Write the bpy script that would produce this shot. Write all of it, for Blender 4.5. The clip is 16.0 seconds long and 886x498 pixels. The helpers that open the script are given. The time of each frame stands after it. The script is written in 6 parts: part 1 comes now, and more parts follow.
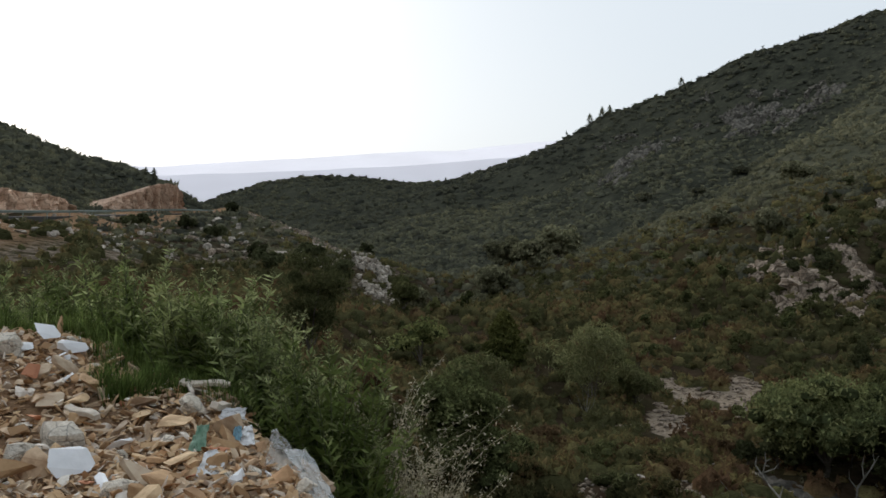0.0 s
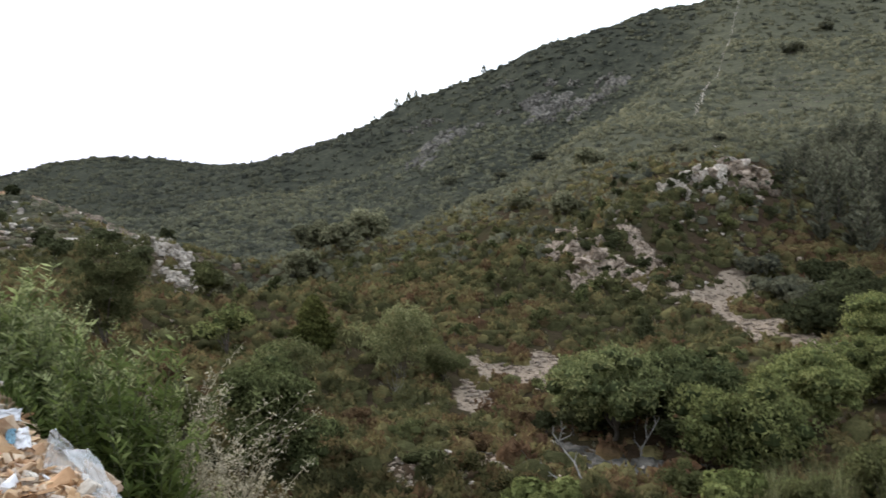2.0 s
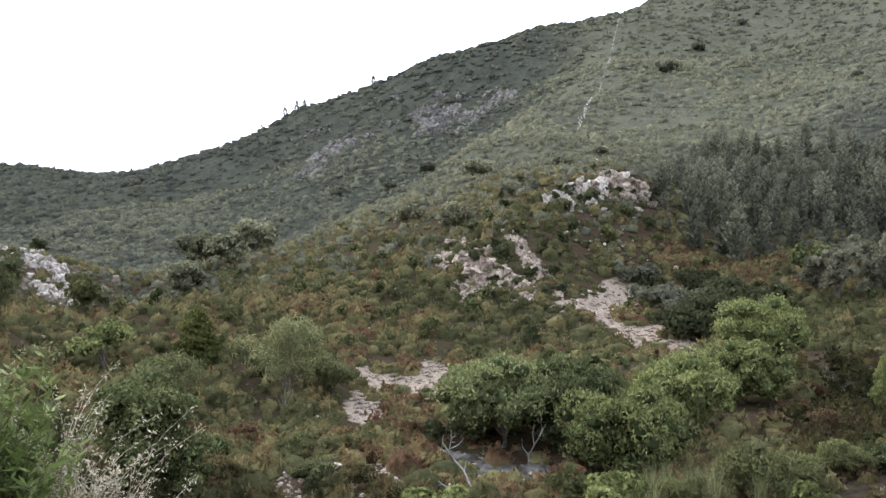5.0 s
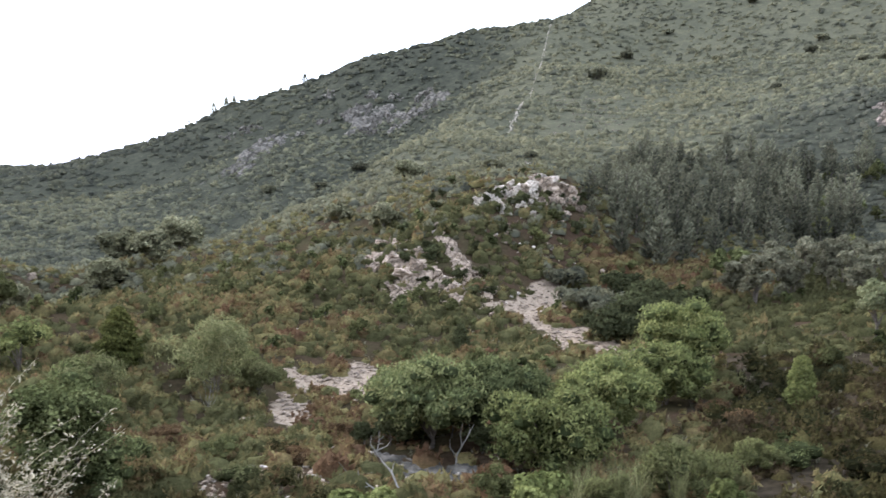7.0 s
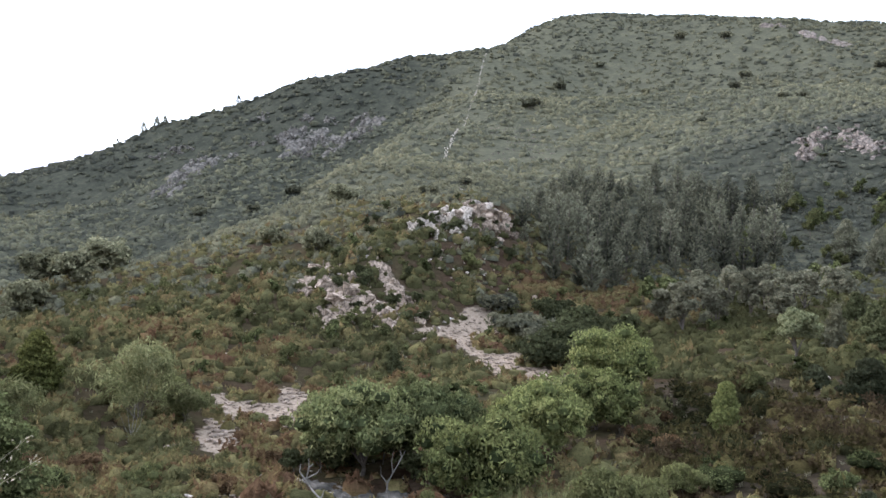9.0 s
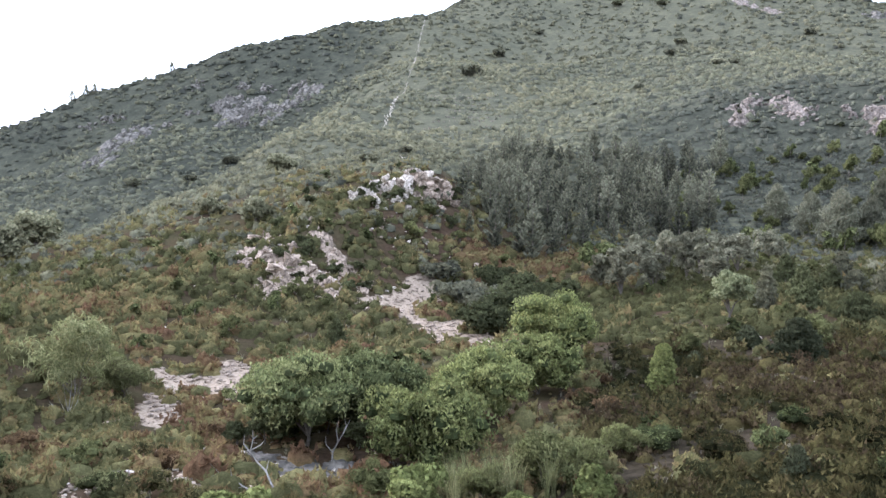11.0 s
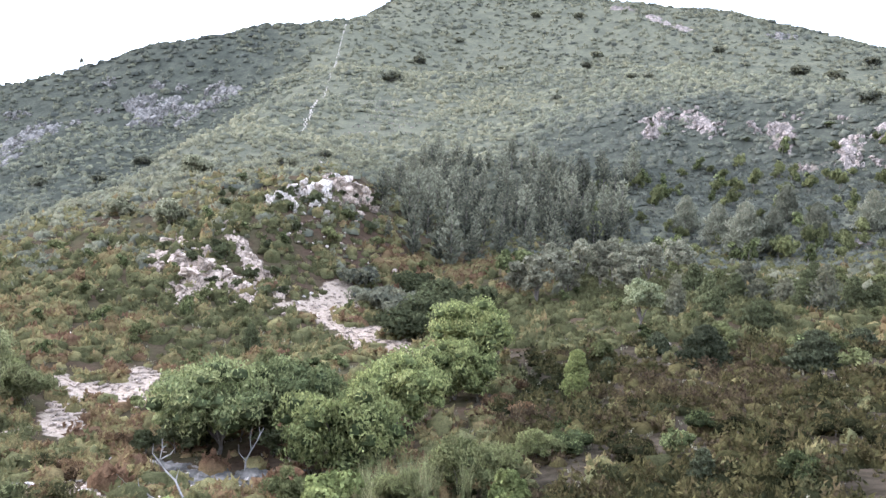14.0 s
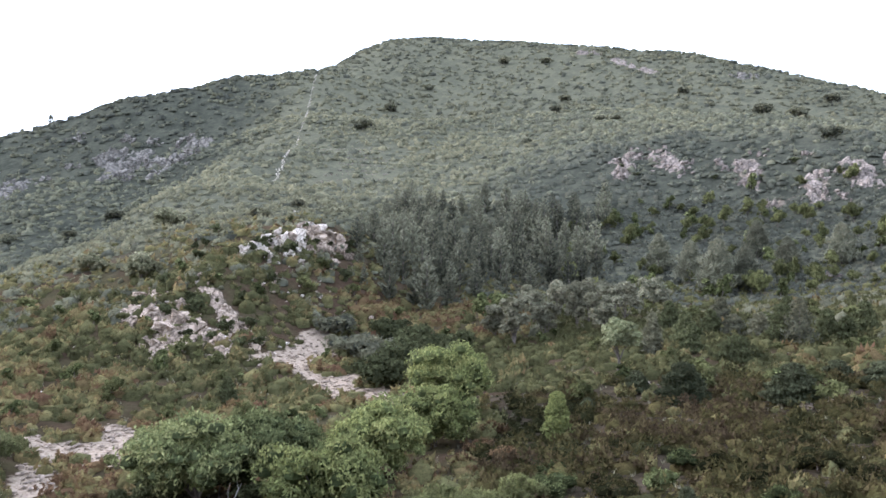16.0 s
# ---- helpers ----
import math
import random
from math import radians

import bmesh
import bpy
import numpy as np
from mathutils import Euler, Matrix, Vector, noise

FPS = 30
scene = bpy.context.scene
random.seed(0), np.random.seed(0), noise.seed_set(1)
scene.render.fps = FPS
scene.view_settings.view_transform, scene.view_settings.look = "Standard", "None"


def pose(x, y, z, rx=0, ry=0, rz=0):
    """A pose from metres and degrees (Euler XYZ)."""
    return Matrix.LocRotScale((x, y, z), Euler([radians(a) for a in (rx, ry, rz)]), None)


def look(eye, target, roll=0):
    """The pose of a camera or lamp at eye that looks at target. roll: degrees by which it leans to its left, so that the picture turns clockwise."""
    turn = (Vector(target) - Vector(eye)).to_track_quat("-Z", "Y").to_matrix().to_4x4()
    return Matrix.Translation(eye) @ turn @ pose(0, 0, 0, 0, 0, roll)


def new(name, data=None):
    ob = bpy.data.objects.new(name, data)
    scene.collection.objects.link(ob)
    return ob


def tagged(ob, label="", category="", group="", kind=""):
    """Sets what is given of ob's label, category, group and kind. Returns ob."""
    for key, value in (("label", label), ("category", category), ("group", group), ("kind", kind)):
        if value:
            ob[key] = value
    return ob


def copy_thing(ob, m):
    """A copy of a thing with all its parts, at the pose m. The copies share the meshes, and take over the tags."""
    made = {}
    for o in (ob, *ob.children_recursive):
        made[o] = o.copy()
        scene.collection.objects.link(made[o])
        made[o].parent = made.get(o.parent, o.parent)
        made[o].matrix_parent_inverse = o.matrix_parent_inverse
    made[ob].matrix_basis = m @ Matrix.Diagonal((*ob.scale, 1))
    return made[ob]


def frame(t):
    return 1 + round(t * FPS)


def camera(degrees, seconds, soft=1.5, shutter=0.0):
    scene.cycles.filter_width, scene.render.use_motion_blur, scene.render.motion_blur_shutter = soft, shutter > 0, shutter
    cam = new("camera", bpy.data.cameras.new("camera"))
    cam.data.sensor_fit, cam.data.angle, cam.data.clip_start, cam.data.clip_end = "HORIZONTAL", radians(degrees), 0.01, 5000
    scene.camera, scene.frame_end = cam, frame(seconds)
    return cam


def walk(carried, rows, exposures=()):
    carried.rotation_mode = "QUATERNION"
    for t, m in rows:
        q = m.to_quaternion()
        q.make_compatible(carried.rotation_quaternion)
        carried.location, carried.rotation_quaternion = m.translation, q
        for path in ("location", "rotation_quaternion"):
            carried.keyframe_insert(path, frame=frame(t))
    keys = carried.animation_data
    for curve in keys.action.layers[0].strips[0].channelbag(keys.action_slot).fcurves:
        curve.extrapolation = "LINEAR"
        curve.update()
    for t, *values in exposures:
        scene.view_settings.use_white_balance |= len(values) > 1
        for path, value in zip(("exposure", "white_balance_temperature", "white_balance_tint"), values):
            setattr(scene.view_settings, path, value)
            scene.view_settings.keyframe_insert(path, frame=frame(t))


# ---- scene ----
cam = camera(55.81, 16.0, soft=1.5, shutter=0.3)
EYE = 1.6
# seconds, sideways drift of the hand, yaw, pitch, roll
ROWS = [
    (0, 0, -0.00, -2.30, -0.00),
    (0.5, 0.008, -2.17, -2.45, -0.18),
    (1, 0.035, -4.03, -2.31, 0.65),
    (1.5, 0.055, -6.67, -2.58, 0.19),
    (2, 0.075, -13.01, -3.45, 0.12),
    (2.5, 0.08, -16.78, -3.99, 0.37),
    (3, 0.085, -18.96, -3.47, -0.48),
    (3.5, 0.086, -19.99, -2.93, -0.53),
    (6, 0.091, -21.34, -2.86, 0.64),
    (6.5, 0.092, -22.40, -3.77, 0.97),
    (7, 0.093, -25.25, -2.61, -1.07),
    (7.5, 0.094, -28.06, -2.39, -1.92),
    (8, 0.095, -27.68, -1.42, -1.73),
    (8.5, 0.096, -27.70, -0.90, -1.53),
    (9, 0.097, -29.76, -0.77, -1.90),
    (11.5, 0.101, -34.22, -3.23, -0.93),
    (12, 0.102, -35.24, -3.47, -0.94),
    (12.5, 0.103, -37.79, -3.13, -1.71),
    (13, 0.104, -37.87, -3.42, -1.36),
    (13.5, 0.105, -38.72, -2.83, -1.75),
    (14, 0.106, -39.30, -2.24, -2.11),
    (14.5, 0.107, -39.35, -1.87, -1.58),
    (15, 0.108, -39.38, -1.36, -1.18),
    (15.5, 0.109, -39.16, -0.30, -0.46),
    (16, 0.11, -41.00, 0.88, -0.36),
]
# seconds, stops, white balance
STOPS = [(0, -1.75, 6500, 11), (1, -1.75, 6500, 11), (1.5, -1.3, 6430, 12.5), (2, -0.6, 6350, 15), (2.5, -0.1, 6250, 17.5), (3, 0.1, 6080, 17.5), (3.5, 0.14, 6020, 18.5), (6, 0.1, 6000, 19), (7, 0.2, 5940, 19), (8, 0.1, 5910, 19.5), (9, 0.04, 5890, 20), (11.5, 0.7, 5650, 22), (14, 0.96, 5580, 23), (16, 0.44, 5680, 21.5)]
walk(cam, [(t, pose(x, 0, EYE, 90 + pitch, roll, yaw)) for t, x, yaw, pitch, roll in ROWS], STOPS)

# ---------- sky and sun ----------
SUN_AZ, SUN_EL = radians(-30), radians(24)
world = bpy.data.worlds.new("evening_sky")
scene.world = world
world.use_nodes = True
wn, wl = world.node_tree.nodes, world.node_tree.links
sky = wn.new("ShaderNodeTexSky")
sky.sky_type, sky.sun_disc = "NISHITA", False
sky.sun_elevation, sky.sun_rotation = SUN_EL, SUN_AZ
sky.air_density, sky.dust_density, sky.ozone_density = 1.0, 4.0, 1.0
thin = wn.new("ShaderNodeHueSaturation")
thin.inputs["Saturation"].default_value = 0.55
veil = wn.new("ShaderNodeMixRGB")
veil.inputs[0].default_value = 0.5
veil.inputs[2].default_value = (21.0, 23.6, 25.6, 1)
wl.new(sky.outputs[0], thin.inputs["Color"])
wl.new(thin.outputs[0], veil.inputs[1])
wl.new(veil.outputs[0], wn["Background"].inputs[0])
wn["Background"].inputs[1].default_value = 0.19
sun = new("sun", bpy.data.lights.new("sun", "SUN"))
sun.data.energy, sun.data.angle, sun.data.color = 3.0, radians(24), (1.0, 0.95, 0.89)
sun.matrix_world = look((math.sin(SUN_AZ) * 50, math.cos(SUN_AZ) * 50, 50 * math.tan(SUN_EL)), (0, 0, 0))


# ---------- materials ----------
def nodes(name, rough=0.85, spec=0.25):
    m = bpy.data.materials.new(name)
    m.use_nodes = True
    b = m.node_tree.nodes["Principled BSDF"]
    b.inputs["Roughness"].default_value = rough
    b.inputs["Specular IOR Level"].default_value = spec
    return m, m.node_tree.nodes, m.node_tree.links, b


def ramp(n, l, fac, stops):
    r = n.new("ShaderNodeValToRGB")
    e = r.color_ramp.elements
    while len(e) < len(stops):
        e.new(0.5)
    for i, (p, c) in enumerate(stops):
        e[i].position, e[i].color = p, (*c, 1)
    l.new(fac, r.inputs[0])
    return r.outputs[0]


def noise_tex(n, l, scale, detail=4, rough=0.6, vec=None):
    t = n.new("ShaderNodeTexNoise")
    t.inputs["Scale"].default_value, t.inputs["Detail"].default_value, t.inputs["Roughness"].default_value = scale, detail, rough
    if vec is None:
        g = n.new("ShaderNodeNewGeometry")
        vec = g.outputs["Position"]
    l.new(vec, t.inputs["Vector"])
    return t.outputs[0]


def mix(n, l, fac, a, b, mode="MIX"):
    x = n.new("ShaderNodeMixRGB")
    x.blend_type = mode
    for i, v in ((0, fac), (1, a), (2, b)):
        if isinstance(v, (int, float)):
            x.inputs[i].default_value = v
        elif isinstance(v, tuple):
            x.inputs[i].default_value = (*v, 1)
        else:
            l.new(v, x.inputs[i])
    return x.outputs[0]


def math_node(n, l, op, a, b=0.0):
    x = n.new("ShaderNodeMath")
    x.operation = op
    for i, v in ((0, a), (1, b)):
        if isinstance(v, (int, float)):
            x.inputs[i].default_value = v
        else:
            l.new(v, x.inputs[i])
    return x.outputs[0]


def bump(n, l, b, height, strength=0.5, dist=0.05):
    x = n.new("ShaderNodeBump")
    x.inputs["Strength"].default_value, x.inputs["Distance"].default_value = strength, dist
    l.new(height, x.inputs["Height"])
    l.new(x.outputs[0], b.inputs["Normal"])


def foliage(name, stops, through_leaf=0.42, spread=0.5, grain=1.0):
    """Leaves: a ramp of species colours by the plant's tint, and each leaf a little lighter or darker."""
    m, n, l, b = nodes(name)
    a = n.new("ShaderNodeAttribute")
    a.attribute_name = "tint"
    g = n.new("ShaderNodeNewGeometry")
    o = n.new("ShaderNodeObjectInfo")
    t = math_node(n, l, "ADD", a.outputs["Fac"], math_node(n, l, "MULTIPLY", o.outputs["Random"], 0.25))
    c = ramp(n, l, t, stops)
    v = math_node(n, l, "MULTIPLY_ADD", g.outputs["Random Per Island"], spread)
    v.node.inputs[2].default_value = 1.0 - spread * 0.5
    c = mix(n, l, 1.0, c, v, "MULTIPLY")
    each = math_node(n, l, "MULTIPLY_ADD", o.outputs["Random"], 0.5)
    each.node.inputs[2].default_value = 0.75
    c = mix(n, l, 1.0, c, each, "MULTIPLY")
    for scale, lo, hi in ((13.0, 1 - 0.4 * grain, 1 + 0.4 * grain), (3.2, 0.78, 1.22)):
        flecks = ramp(n, l, noise_tex(n, l, scale, 3, 0.7), [(0.36, (lo, lo, lo)), (0.64, (hi, hi, hi))])
        c = mix(n, l, 1.0, c, flecks, "MULTIPLY")
    soft, thru, both = n.new("ShaderNodeBsdfDiffuse"), n.new("ShaderNodeBsdfTranslucent"), n.new("ShaderNodeMixShader")
    both.inputs[0].default_value = through_leaf
    for sh in (soft, thru):
        l.new(c, sh.inputs["Color"])
    l.new(soft.outputs[0], both.inputs[1])
    l.new(thru.outputs[0], both.inputs[2])
    l.new(both.outputs[0], n["Material Output"].inputs["Surface"])
    n.remove(b)
    return m


def rock_material(name, low, high, stain, scale=0.7, crack=0.06):
    m, n, l, b = nodes(name, 0.9, 0.2)
    f1, f2 = noise_tex(n, l, scale, 6), noise_tex(n, l, scale * 7, 5)
    c = ramp(n, l, f1, [(0.32, low), (0.62, high)])
    c = mix(n, l, ramp(n, l, f2, [(0.48, (0, 0, 0)), (0.75, (0.6, 0.6, 0.6))]), c, stain)
    vor = n.new("ShaderNodeTexVoronoi")
    vor.feature = "DISTANCE_TO_EDGE"
    vor.inputs["Scale"].default_value = scale * 1.3
    g = n.new("ShaderNodeNewGeometry")
    warp = n.new("ShaderNodeVectorMath")
    warp.operation = "ADD"
    l.new(g.outputs["Position"], warp.inputs[0])
    l.new(mix(n, l, 1.0, f1, (0.9 / scale, 0.9 / scale, 0.9 / scale), "MULTIPLY"), warp.inputs[1])
    l.new(warp.outputs[0], vor.inputs["Vector"])
    c = mix(n, l, ramp(n, l, vor.outputs["Distance"], [(0.0, (0.8, 0.8, 0.8)), (crack, (0, 0, 0))]), c, tuple(q * 0.4 for q in low))
    o = n.new("ShaderNodeObjectInfo")
    v = math_node(n, l, "MULTIPLY_ADD", o.outputs["Random"], 0.5)
    v.node.inputs[2].default_value = 0.72
    l.new(mix(n, l, 1.0, c, v, "MULTIPLY"), b.inputs["Base Color"])
    bump(n, l, b, f2, 0.7, 0.06)
    return m


def plain(name, low, high, scale=6.0, rough=0.8, spec=0.25, relief=0.3):
    m, n, l, b = nodes(name, rough, spec)
    f = noise_tex(n, l, scale, 5)
    o = n.new("ShaderNodeObjectInfo")
    c = ramp(n, l, f, [(0.3, low), (0.7, high)])
    v = math_node(n, l, "MULTIPLY_ADD", o.outputs["Random"], 0.4)
    v.node.inputs[2].default_value = 0.8
    l.new(mix(n, l, 1.0, c, v, "MULTIPLY"), b.inputs["Base Color"])
    bump(n, l, b, f, relief, 0.02)
    return m


M_SCRUB = foliage("scrub_leaves", [(0.0, (0.038, 0.040, 0.018)), (0.28, (0.090, 0.087, 0.039)), (0.5, (0.138, 0.120, 0.053)), (0.72, (0.136, 0.101, 0.048)), (0.88, (0.116, 0.076, 0.040)), (1.0, (0.102, 0.062, 0.036))], 0.4, 0.5, 0.6)
M_HEATH = foliage("heather_leaves", [(0.0, (0.013, 0.014, 0.007)), (0.3, (0.026, 0.026, 0.012)), (0.5, (0.056, 0.050, 0.020)), (0.68, (0.062, 0.051, 0.022)), (0.85, (0.054, 0.040, 0.022)), (1.0, (0.052, 0.037, 0.022))], 0.3, 0.8, 0.7)
# hillside leaves: a little grey-blue distance haze is mixed into the colour
M_HILL = foliage("hazy_scrub_leaves", [(0.0, (0.047, 0.050, 0.043)), (0.3, (0.079, 0.081, 0.060)), (0.6, (0.110, 0.110, 0.073)), (0.85, (0.134, 0.129, 0.081)), (1.0, (0.152, 0.143, 0.087))], 0.35, 0.35, 0.35)
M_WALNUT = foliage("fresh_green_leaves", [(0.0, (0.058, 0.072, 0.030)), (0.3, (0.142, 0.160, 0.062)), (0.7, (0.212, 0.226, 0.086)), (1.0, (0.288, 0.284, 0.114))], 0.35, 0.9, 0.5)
M_RUST = foliage("rust_brown_twigs", [(0.0, (0.055, 0.036, 0.020)), (0.6, (0.115, 0.074, 0.039)), (1.0, (0.150, 0.102, 0.056))], 0.3, 0.7, 0.7)
M_PALE = foliage("pale_yellow_green_leaves", [(0.0, (0.143, 0.157, 0.081)), (1.0, (0.275, 0.281, 0.152))], 0.3)
M_JUNIPER = foliage("yellowish_juniper_sprays", [(0.0, (0.020, 0.027, 0.010)), (0.55, (0.072, 0.080, 0.026)), (1.0, (0.160, 0.158, 0.050))], 0.2, 1.0, 0.6)
M_TAMARISK = foliage("wispy_tamarisk_sprays", [(0.0, (0.050, 0.056, 0.024)), (0.5, (0.118, 0.124, 0.055)), (1.0, (0.205, 0.204, 0.100))], 0.4, 0.6)
M_KERMES = foliage("small_leathery_leaves", [(0.0, (0.032, 0.038, 0.017)), (0.7, (0.080, 0.090, 0.036)), (1.0, (0.138, 0.148, 0.064))], 0.25, 0.9)
M_OAK = foliage("holm_oak_leaves", [(0.0, (0.075, 0.076, 0.045)), (0.6, (0.160, 0.156, 0.092)), (1.0, (0.250, 0.240, 0.150))], 0.25, 0.7, 0.7)
# darker copy of the walnut leaves, some trees' shade put into the colour
M_SHADEWALNUT = foliage("shaded_walnut_leaves", [(0.0, (0.038, 0.049, 0.024)), (0.3, (0.096, 0.111, 0.049)), (0.7, (0.146, 0.159, 0.068)), (1.0, (0.200, 0.204, 0.090))], 0.3, 0.9, 0.5)
M_LIME = foliage("lime_green_needles", [(0.0, (0.080, 0.098, 0.034)), (1.0, (0.195, 0.208, 0.076))], 0.3, 0.8, 0.6)
M_FEATHER = foliage("feathery_olive_leaves", [(0.0, (0.068, 0.075, 0.032)), (1.0, (0.136, 0.138, 0.058))], 0.4, 0.7, 0.6)
M_DARKJUNIPER = foliage("blackish_juniper_sprays", [(0.0, (0.014, 0.018, 0.011)), (0.6, (0.040, 0.045, 0.025)), (1.0, (0.072, 0.076, 0.042))], 0.2, 0.8, 0.6)
M_DARK = foliage("dark_evergreen_leaves", [(0.0, (0.034, 0.038, 0.020)), (1.0, (0.088, 0.094, 0.045))], 0.35, 0.7, 0.7)
M_PINE = foliage("pine_needles", [(0.0, (0.029, 0.031, 0.024)), (0.4, (0.078, 0.080, 0.056)), (0.7, (0.130, 0.131, 0.089)), (1.0, (0.184, 0.180, 0.122))], 0.35, 0.4, 0.4)
M_OLIVE = foliage("olive_grey_leaves", [(0.0, (0.086, 0.086, 0.056)), (1.0, (0.222, 0.212, 0.142))], 0.3, 0.5, 0.5)
M_WEED = foliage("weed_leaves", [(0.0, (0.050, 0.080, 0.021)), (0.6, (0.130, 0.172, 0.050)), (1.0, (0.28, 0.30, 0.155))], 0.42, 1.1, 0.5)
M_STRAW = foliage("dry_grass", [(0.0, (0.15, 0.14, 0.085)), (1.0, (0.34, 0.31, 0.23))])
M_BARK = plain("bark", (0.06, 0.05, 0.04), (0.14, 0.12, 0.10), 9.0)
M_DEADWOOD = plain("bleached_dead_wood", (0.14, 0.13, 0.112), (0.28, 0.262, 0.23), 8.0)
M_ROCK = rock_material("limestone", (0.31, 0.268, 0.216), (0.60, 0.532, 0.45), (0.135, 0.114, 0.087), 0.9, 0.10)
M_PINKROCK = rock_material("pinkish_limestone", (0.175, 0.134, 0.098), (0.405, 0.322, 0.246), (0.078, 0.060, 0.043), 1.0, 0.12)
M_CUTROCK = rock_material("orange_cut_rock", (0.46, 0.275, 0.18), (0.66, 0.47, 0.34), (0.28, 0.165, 0.10))
M_GREYPINK = rock_material("greyish_pink_rock", (0.130, 0.108, 0.090), (0.290, 0.240, 0.198), (0.062, 0.054, 0.043), 0.8, 0.16)
M_FARROCK = rock_material("grey_cliff_rock", (0.086, 0.080, 0.067), (0.215, 0.194, 0.164), (0.040, 0.038, 0.031), 0.42, 0.18)

m, n, l, b = nodes("asphalt", 0.9, 0.2)
l.new(ramp(n, l, noise_tex(n, l, 3.0), [(0.3, (0.045, 0.045, 0.047)), (0.7, (0.075, 0.073, 0.07))]), b.inputs["Base Color"])
M_ASPHALT = m

# the ground: soil, dry turf and stones, with the gravel of the stream bed and bare orange earth by the road
m, n, l, b = nodes("hill_ground", 1.0, 0.0)
fine, coarse, broad = noise_tex(n, l, 2.2, 7, 0.7), noise_tex(n, l, 0.33, 5), noise_tex(n, l, 0.045, 4)
soil = ramp(n, l, fine, [(0.3, (0.026, 0.018, 0.011)), (0.58, (0.056, 0.038, 0.025)), (0.85, (0.092, 0.068, 0.049))])
turf = ramp(n, l, fine, [(0.3, (0.028, 0.027, 0.014)), (0.7, (0.064, 0.054, 0.029))])
c = mix(n, l, ramp(n, l, mix(n, l, 0.5, coarse, broad), [(0.42, (0, 0, 0)), (0.56, (1, 1, 1))]), soil, turf)


def masked(c, attr, paint, lo, hi):
    a = n.new("ShaderNodeAttribute")
    a.attribute_name = attr
    s = math_node(n, l, "ADD", a.outputs["Fac"], math_node(n, l, "MULTIPLY_ADD", noise_tex(n, l, 0.9, 5), 0.9))
    s.node.inputs[1].links[0].from_node.inputs[2].default_value = -0.45
    return mix(n, l, ramp(n, l, s, [(lo, (0, 0, 0)), (hi, (1, 1, 1))]), c, paint)


cover = mix(n, l, 0.5, noise_tex(n, l, 0.8, 6, 0.8), noise_tex(n, l, 0.16, 6, 0.8))
# turf that takes over with distance, slight haze painted into its colour
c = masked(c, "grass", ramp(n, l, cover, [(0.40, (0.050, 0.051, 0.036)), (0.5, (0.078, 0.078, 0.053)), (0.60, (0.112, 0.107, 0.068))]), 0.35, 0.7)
# dense scrub cover; the ravine side's shade is put into its colour
c = masked(c, "shady_scrub", ramp(n, l, cover, [(0.40, (0.026, 0.028, 0.021)), (0.5, (0.044, 0.046, 0.034)), (0.60, (0.070, 0.071, 0.050))]), 0.35, 0.65)
c = masked(c, "bench", ramp(n, l, noise_tex(n, l, 1.1, 6, 0.7), [(0.35, (0.022, 0.018, 0.011)), (0.65, (0.056, 0.044, 0.030))]), 0.4, 0.65)
c = masked(c, "earth", ramp(n, l, mix(n, l, 0.5, noise_tex(n, l, 9.0, 6, 0.7), noise_tex(n, l, 1.3, 6, 0.75)), [(0.38, (0.115, 0.070, 0.042)), (0.5, (0.235, 0.145, 0.085)), (0.64, (0.40, 0.285, 0.19))]), 0.45, 0.75)
c = masked(c, "gravel", ramp(n, l, noise_tex(n, l, 5.0, 6), [(0.3, (0.165, 0.128, 0.092)), (0.7, (0.34, 0.274, 0.208))]), 0.42, 0.58)
c = masked(c, "rock", ramp(n, l, noise_tex(n, l, 1.4, 7), [(0.35, (0.085, 0.066, 0.048)), (0.65, (0.225, 0.186, 0.146))]), 0.45, 0.62)
l.new(c, b.inputs["Base Color"])
bump(n, l, b, fine, 0.8, 0.15)
M_GROUND = m


# ---------- mesh helpers ----------
def mesh_of(name, verts, faces, material=None, tint=None, smooth=False):
    me = bpy.data.meshes.new(name)
    verts = np.asarray(verts, dtype=np.float32)
    sets = [np.asarray(q, dtype=np.int32) for q in (faces if isinstance(faces, tuple) else (faces,))]
    loops = np.concatenate([q.ravel() for q in sets])
    sizes = np.concatenate([np.full(len(q), q.shape[1], dtype=np.int32) for q in sets])
    me.vertices.add(len(verts))
    me.vertices.foreach_set("co", verts.ravel())
    me.loops.add(len(loops))
    me.loops.foreach_set("vertex_index", loops)
    me.polygons.add(len(sizes))
    me.polygons.foreach_set("loop_start", np.concatenate([[0], np.cumsum(sizes)[:-1]]).astype(np.int32))
    me.polygons.foreach_set("use_smooth", np.full(len(sizes), smooth))
    me.update(calc_edges=True)
    if tint is not None:
        me.attributes.new("tint", "FLOAT", "POINT").data.foreach_set("value", np.asarray(tint, dtype=np.float32))
    if material:
        me.materials.append(material)
    return me


def thing(name, at, label, category, group="", kind=""):
    ob = new(name)
    ob.location = at
    return tagged(ob, label, category, group, kind)


def put(name, me, parent=None, label=""):
    ob = new(name, me)
    ob.parent = parent
    return tagged(ob, label)


RNG = np.random.default_rng(7)


def unit(k):
    v = RNG.normal(size=(k, 3))
    return v / np.linalg.norm(v, axis=1)[:, None]


